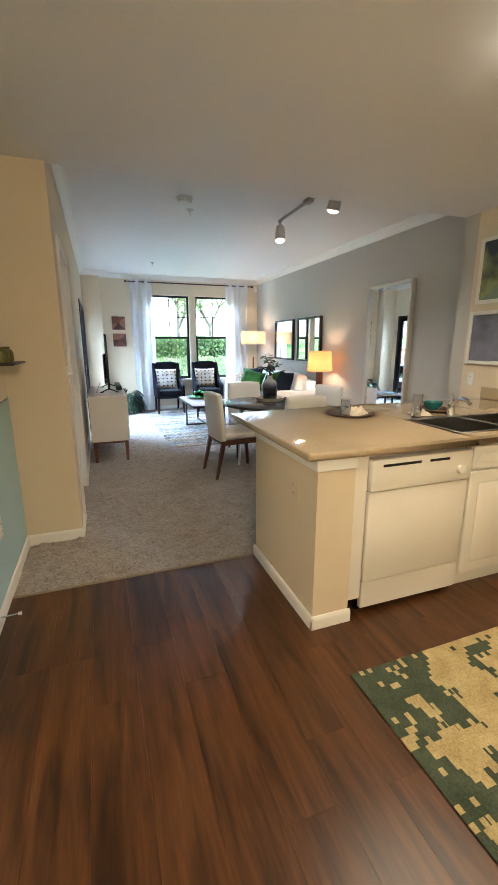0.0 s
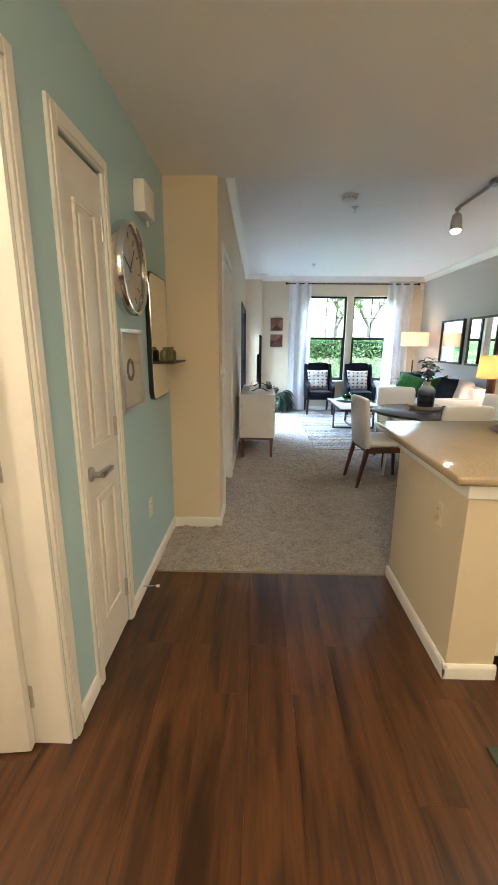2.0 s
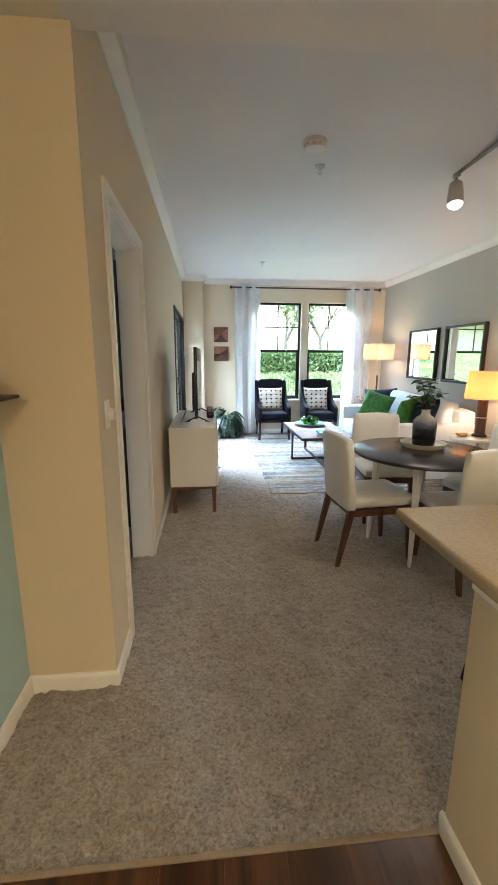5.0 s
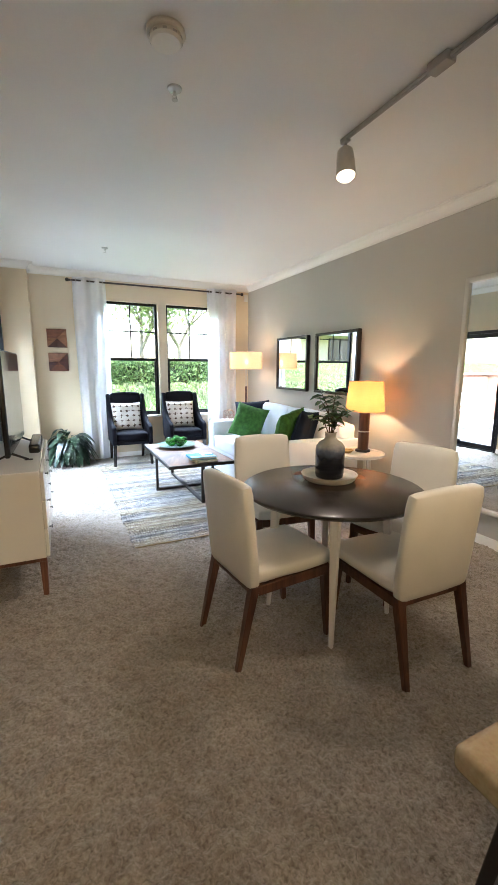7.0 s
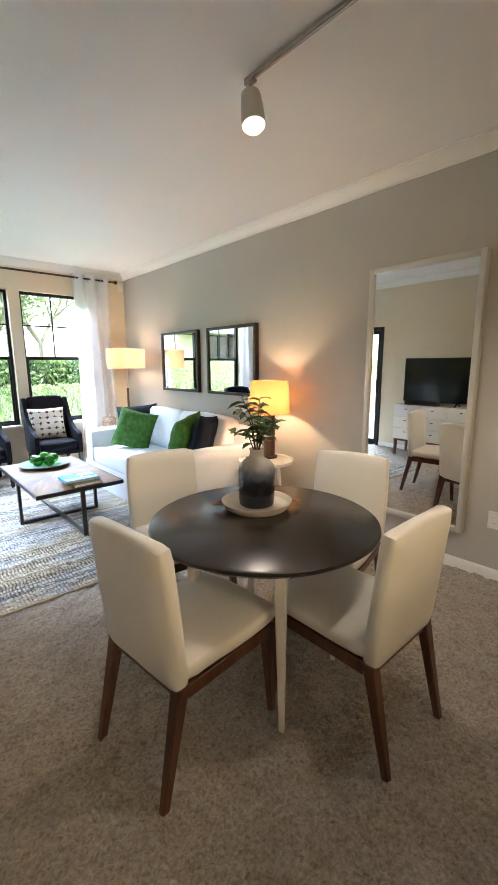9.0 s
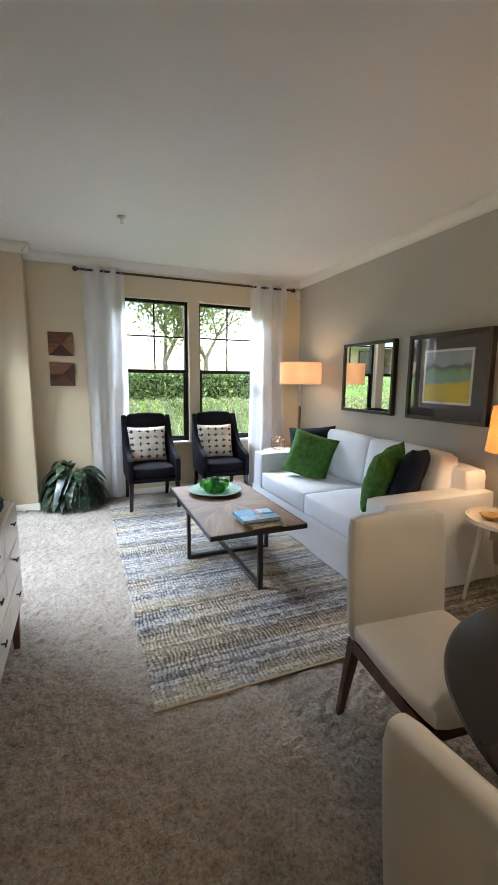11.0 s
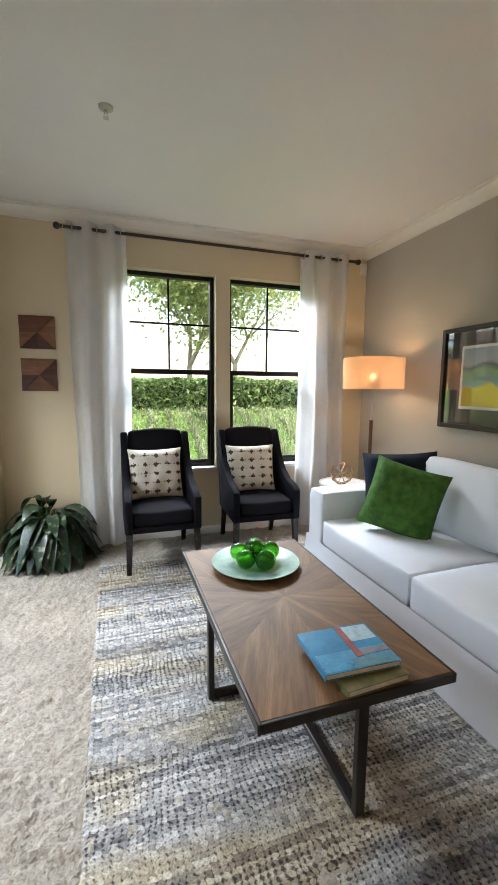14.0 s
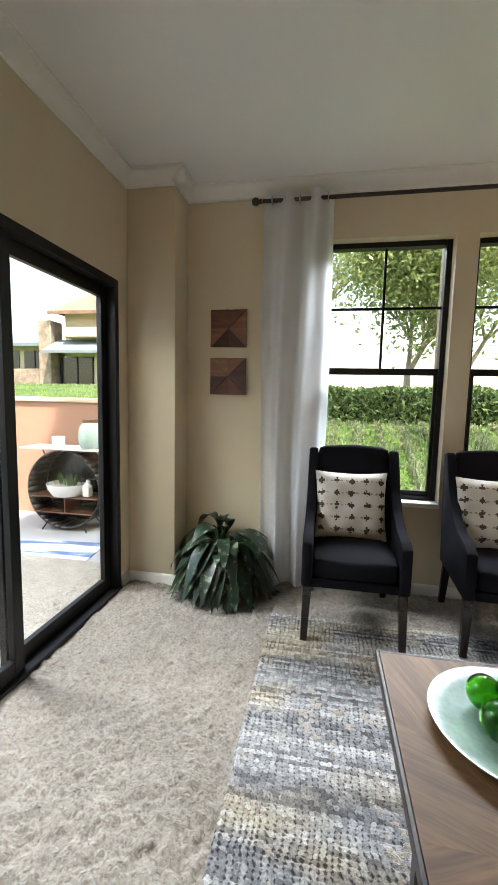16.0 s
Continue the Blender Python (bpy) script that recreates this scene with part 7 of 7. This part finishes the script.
LAWN = lawn_material()
xs = sorted({*range(-30, 31, 2), *range(-400, 401, 40), *range(-1500, 1501, 250)})
ys = sorted({*[9.51, 10.2, 10.7], *[10.9 + 0.33 * k for k in range(11)], *range(15, 31, 1), *range(34, 60, 4), *range(60, 400, 40), *range(400, 1501, 250), *range(-1500, 0, 250), *range(-80, 9, 16)})
gv = [(x, y, rise(x, y)) for x in xs for y in ys]
ny = len(ys)
gf = [(i * ny + j, (i + 1) * ny + j, (i + 1) * ny + j + 1, i * ny + j + 1) for i in range(len(xs) - 1) for j in range(ny - 1)]
tagged(new("ground", quick("ground", gv, gf, LAWN)), "green lawn rising to a bank", kind="structure")


def foliage_material(name, dark, light, through_=0.35):
    m, nt, b = shader(name, 0.55, 0, 0.3)
    g = nt.nodes.new("ShaderNodeNewGeometry")
    c = ramp(nt, g.outputs["Random Per Island"], [(0.0, dark), (1.0, light)])
    nt.links.new(c, b.inputs["Base Color"])
    tr = nt.nodes.new("ShaderNodeBsdfTranslucent")
    nt.links.new(c, tr.inputs[0])
    mx = nt.nodes.new("ShaderNodeMixShader")
    mx.inputs[0].default_value = through_
    nt.links.new(b.outputs[0], mx.inputs[1])
    nt.links.new(tr.outputs[0], mx.inputs[2])
    nt.links.new(mx.outputs[0], nt.nodes["Material Output"].inputs[0])
    return m


def leaf_cloud(places, size, rs, flat=0.35):
    """Small folded four-point leaves, each turned its own way, round the given places."""
    n = len(places)
    a = rs.normal(size=(n, 3))
    a /= np.linalg.norm(a, axis=1)[:, None]
    b_ = rs.normal(size=(n, 3))
    b_ -= (b_ * a).sum(1)[:, None] * a
    b_ /= np.linalg.norm(b_, axis=1)[:, None]
    c_ = np.cross(a, b_)
    s = (size * rs.uniform(0.6, 1.35, n))[:, None]
    p = np.asarray(places)
    verts = np.stack([p - a * s, p + b_ * s * 0.45 + c_ * s * 0.12, p + a * s, p - b_ * s * 0.45 + c_ * s * 0.12], 1).reshape(-1, 3)
    i = np.arange(n) * 4
    return verts.tolist(), np.stack([i, i + 1, i + 2, i + 3], 1).tolist()


rs = np.random.RandomState(2)
HEDGELEAF = foliage_material("hedge_leaf", (0.055, 0.10, 0.03), (0.14, 0.21, 0.075), 0.3)
GRASSLEAF = foliage_material("strap_grass", (0.17, 0.205, 0.10), (0.29, 0.33, 0.185), 0.45)
SHRUBLEAF = foliage_material("lime_shrub_leaf", (0.10, 0.17, 0.03), (0.26, 0.33, 0.08), 0.4)
TREELEAF = foliage_material("tree_leaf", (0.24, 0.29, 0.11), (0.46, 0.49, 0.24), 0.7)
# clipped hedge along the bank
n = 15000
hx = rs.uniform(1.55, 15, n)
side = rs.rand(n)
wav = 0.05 * np.sin(hx * 2.1) + 0.04 * np.sin(hx * 5.3)
hy = np.where(side < 0.55, 13.95 + wav + rs.uniform(-0.05, 0.14, n), rs.uniform(13.95, 14.9, n))
hz = np.where(side < 0.55, 0.92 + rs.uniform(0, 0.62, n), 1.52 + wav * 0.6 + rs.uniform(-0.07, 0.05, n))
hedge = thing("hedge", "dense clipped green hedge along the bank", "hedge", kind="stuff")
v, fcs = leaf_cloud(np.stack([hx, hy, hz], 1), 0.055, rs)
part("leaves", bmesh.new(), HEDGELEAF, hedge).data = quick("leaves", v, fcs, HEDGELEAF, False)
# dark box behind the leaves, the hedge's inner shade put into its colour
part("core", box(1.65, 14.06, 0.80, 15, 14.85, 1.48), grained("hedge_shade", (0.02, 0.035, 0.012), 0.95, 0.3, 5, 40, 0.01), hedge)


def blades(n, x0, x1, y0, y1, low, high, width, seed):
    r = np.random.RandomState(seed)
    x, y = r.uniform(x0, x1, n), r.uniform(y0, y1, n)
    x += 0.12 * np.sin(x * 17)
    z = np.array([rise(a, b_) for a, b_ in zip(x, y)])
    ang = r.uniform(0, math.tau, n)
    h = r.uniform(low, high, n)
    lean = r.uniform(0.05, 0.5, n) * h
    w = width * r.uniform(0.6, 1.3, n)
    dx, dy = np.cos(ang), np.sin(ang)
    sx, sy = -dy * w / 2, dx * w / 2
    base = np.stack([x, y, z], 1)
    mid = base + np.stack([dx * lean * 0.35, dy * lean * 0.35, h * 0.65], 1)
    tip = base + np.stack([dx * lean, dy * lean, h * 0.95], 1)
    s = np.stack([sx, sy, 0 * sx], 1)
    verts = np.stack([base - s, base + s, mid + s, mid - s, tip], 1).reshape(-1, 3)
    i = np.arange(n) * 5
    faces = np.stack([i, i + 1, i + 2, i + 3], 1).tolist() + np.stack([i + 3, i + 2, i + 4], 1).tolist()
    return verts.tolist(), faces


v, fcs = blades(52000, -5, 9, 10.95, 14.0, 0.02, 0.08, 0.034, 4)
tagged(new("strap_leaved_grass", quick("strap_leaved_grass", v, fcs, GRASSLEAF, False)), "pale strap-leaved ground cover on the bank", "grass", kind="stuff")
v, fcs = blades(5000, 2.7, 6.5, 10.95, 13.2, 0.10, 0.24, 0.016, 9)
tagged(new("tall_grass", quick("tall_grass", v, fcs, GRASSLEAF, False)), "taller arching grass among the ground cover", "grass", kind="stuff")
v, fcs = blades(14000, -22, -2, 10.9, 26, 0.04, 0.12, 0.02, 5)
tagged(new("lawn_grass", quick("lawn_grass", v, fcs, GRASSLEAF, False)), "short lawn grass beyond the patio", "grass", kind="stuff")
n = 7000
sx = rs.uniform(-0.2, 6.5, n)
sa = rs.uniform(0, math.pi, n)
sr = 0.30 * (1 + 0.25 * np.sin(sx * 4.7)) * rs.uniform(0.75, 1.05, n)
shr = np.stack([sx, 10.35 + np.cos(sa) * sr, -0.05 + np.sin(sa) * sr * 1.9], 1)
v, fcs = leaf_cloud(shr, 0.045, rs)
tagged(new("low_shrubs", quick("low_shrubs", v, fcs, SHRUBLEAF, False)), "low lime-green shrubs under the windows", "shrub", kind="stuff")

BARK = grained("pale_bark", (0.30, 0.25, 0.20), 0.9, 0.3, 6, 40, 0.01, stretch=(1, 1, 0.3))


def tree(x, y, trunk_r, fork, height, spread, n_leaves, seed, label, low=0.0):
    r = random.Random(seed)
    z0 = rise(x, y) - 0.1
    t = thing("tree", label, "tree", (x, y, z0), group="garden trees")
    wood_ = bmesh.new()
    tips = []

    def grow(p, d, length, rad, level):
        q = p + d * length
        rod(wood_, p, q, rad, rad * 0.72, 8, caps=False)
        if level == 0 or rad < 0.012:
            tips.append(q)
            return
        for _ in range(3 if level > 1 else 2):
            nd = (d + Vector((r.uniform(-0.75, 0.75), r.uniform(-0.75, 0.75), r.uniform(-0.1, 0.45)))).normalized()
            grow(q, nd, length * r.uniform(0.62, 0.85), rad * 0.62, level - 1)
        tips.append(q)

    grow(Vector((0, 0, 0)), Vector((r.uniform(-0.06, 0.06), 0, 1)).normalized(), fork, trunk_r, 4)
    part("trunk", wood_, BARK, t)
    g = np.random.RandomState(seed)
    tp = np.array([[q.x, q.y, q.z] for q in tips if q.z > fork * 1.05 + low])
    tp = tp * [spread, spread, 1]
    top = max(tp[:, 2].max(), 0.1)
    tp[:, 2] = fork + (tp[:, 2] - fork) * (height - fork) / (top - fork)
    pk = tp[g.randint(0, len(tp), n_leaves)] + g.normal(size=(n_leaves, 3)) * [0.50, 0.50, 0.36]
    v, fcs = leaf_cloud(pk, 0.066, g)
    part("crown", bmesh.new(), TREELEAF, t).data = quick("crown", v, fcs, TREELEAF, False)
    return t


tree(3.35, 16.4, 0.10, 1.0, 4.4, 1.5, 17000, 3, "young multi-branched tree with light green leaves behind the hedge")
tree(4.75, 17.0, 0.10, 1.1, 4.6, 1.5, 17000, 7, "light green tree with spreading limbs behind the hedge")
tree(3.20, 13.2, 0.085, 4.7, 7.2, 1.0, 6000, 12, "slim pale-trunked tree standing before the hedge", 0.5)
tree(0.4, 18.0, 0.11, 1.3, 4.6, 1.1, 6000, 15, "light green tree further along the hedge")
tree(9.0, 18.5, 0.11, 1.4, 5.2, 1.1, 5000, 21, "light green tree at the end of the hedge")

# ---- building across the lawn ----
house = thing("neighbour_house", "two-storey stucco house with teal awnings and stone piers", "house", (-12.0, 30.0, rise(-12, 30)))
STUCCO2 = grained("sand_stucco", (0.52, 0.42, 0.31), 0.9, 0.06, 0.5, 20, 0.01)
TEAL = grained("teal_metal_roof", (0.15, 0.19, 0.195), 0.5, 0.1, 1.0, 20, 0.004)
TILE = grained("brown_roof_tile", (0.22, 0.13, 0.08), 0.8, 0.25, 2.0, 12, 0.03)
STONE = grained("stone_pier", (0.28, 0.21, 0.16), 0.9, 0.35, 2.5, 8, 0.05)
DARKGLASS = grained("dark_shop_glass", (0.02, 0.03, 0.035), 0.08, 0.1, 0.6, 6, 0.0)
part("wall", box(-2.6, 0.0, -0.3, 12, 8, 4.5), STUCCO2, house)
part("wall", box(-16, 0.6, -0.3, -2.6, 8, 2.7), STUCCO2, house)
rf = bmesh.new()
a = [rf.verts.new(p) for p in ((-3.2, -0.9, 4.4), (12.6, -0.9, 4.4), (12.6, 4, 6.6), (-3.2, 4, 6.6), (12.6, 8.9, 4.4), (-3.2, 8.9, 4.4), (-3.2, -0.9, 4.2), (12.6, -0.9, 4.2))]
for q in ((0, 1, 2, 3), (3, 2, 4, 5), (6, 7, 1, 0), (0, 3, 5), (1, 4, 2)):
    rf.faces.new([a[k] for k in q])
part("roof", rf, TILE, house, smooth=False)
aw = bmesh.new()
a = [aw.verts.new(p) for p in ((-3.2, -1.5, 2.0), (2.2, -1.5, 2.0), (2.2, 0.0, 2.8), (-3.2, 0.0, 2.8), (-3.2, -1.5, 1.85), (2.2, -1.5, 1.85))]
for q in ((0, 1, 2, 3), (4, 5, 1, 0)):
    aw.faces.new([a[k] for k in q])
part("awning", aw, TEAL, house, smooth=False)
aw = bmesh.new()
a = [aw.verts.new(p) for p in ((-16, -0.4, 2.6), (-4.1, -0.4, 2.6), (-4.1, 2.5, 3.9), (-16, 2.5, 3.9), (-16, -0.4, 2.4), (-4.1, -0.4, 2.4))]
for q in ((0, 1, 2, 3), (4, 5, 1, 0)):
    aw.faces.new([a[k] for k in q])
part("low_roof", aw, TEAL, house, smooth=False)
for x in (-4.0, -9.0):
    part("stone_pier", box(x, -0.7, -0.3, x + 0.85, 0.5, 3.9, 0.04, 1), STONE, house)
part("stone_base", box(-16, -0.05, -0.3, -4.0, 0.59, 0.95, 0.03, 1), STONE, house)
w_ = part("shop_window", box(-2.9, -0.06, -0.1, -0.7, -0.01, 1.75), DARKGLASS, house)
for x in (-2.9, -1.8, -0.75):
    part("window_frame", box(x, -0.12, -0.1, x + 0.06, -0.061, 1.75), BLACKFRAME, w_)
for x in (-8.0, -6.0):
    w_ = part("window", box(x, 0.52, 1.1, x + 1.6, 0.59, 2.2), DARKGLASS, house)
    part("window_frame", box(x + 0.77, 0.48, 1.1, x + 0.83, 0.519, 2.2), BLACKFRAME, w_)
for x in (0.5, 3.0, 6.0):
    w_ = part("window", box(x, -0.05, 2.95, x + 1.3, -0.01, 4.0), DARKGLASS, house)
    part("window_frame", box(x + 0.62, -0.09, 2.95, x + 0.68, -0.051, 4.0), BLACKFRAME, w_)
part("balcony", box(-2.2, -0.9, 2.85, 1.2, -0.01, 3.4, 0.03, 1), STUCCO2, house)
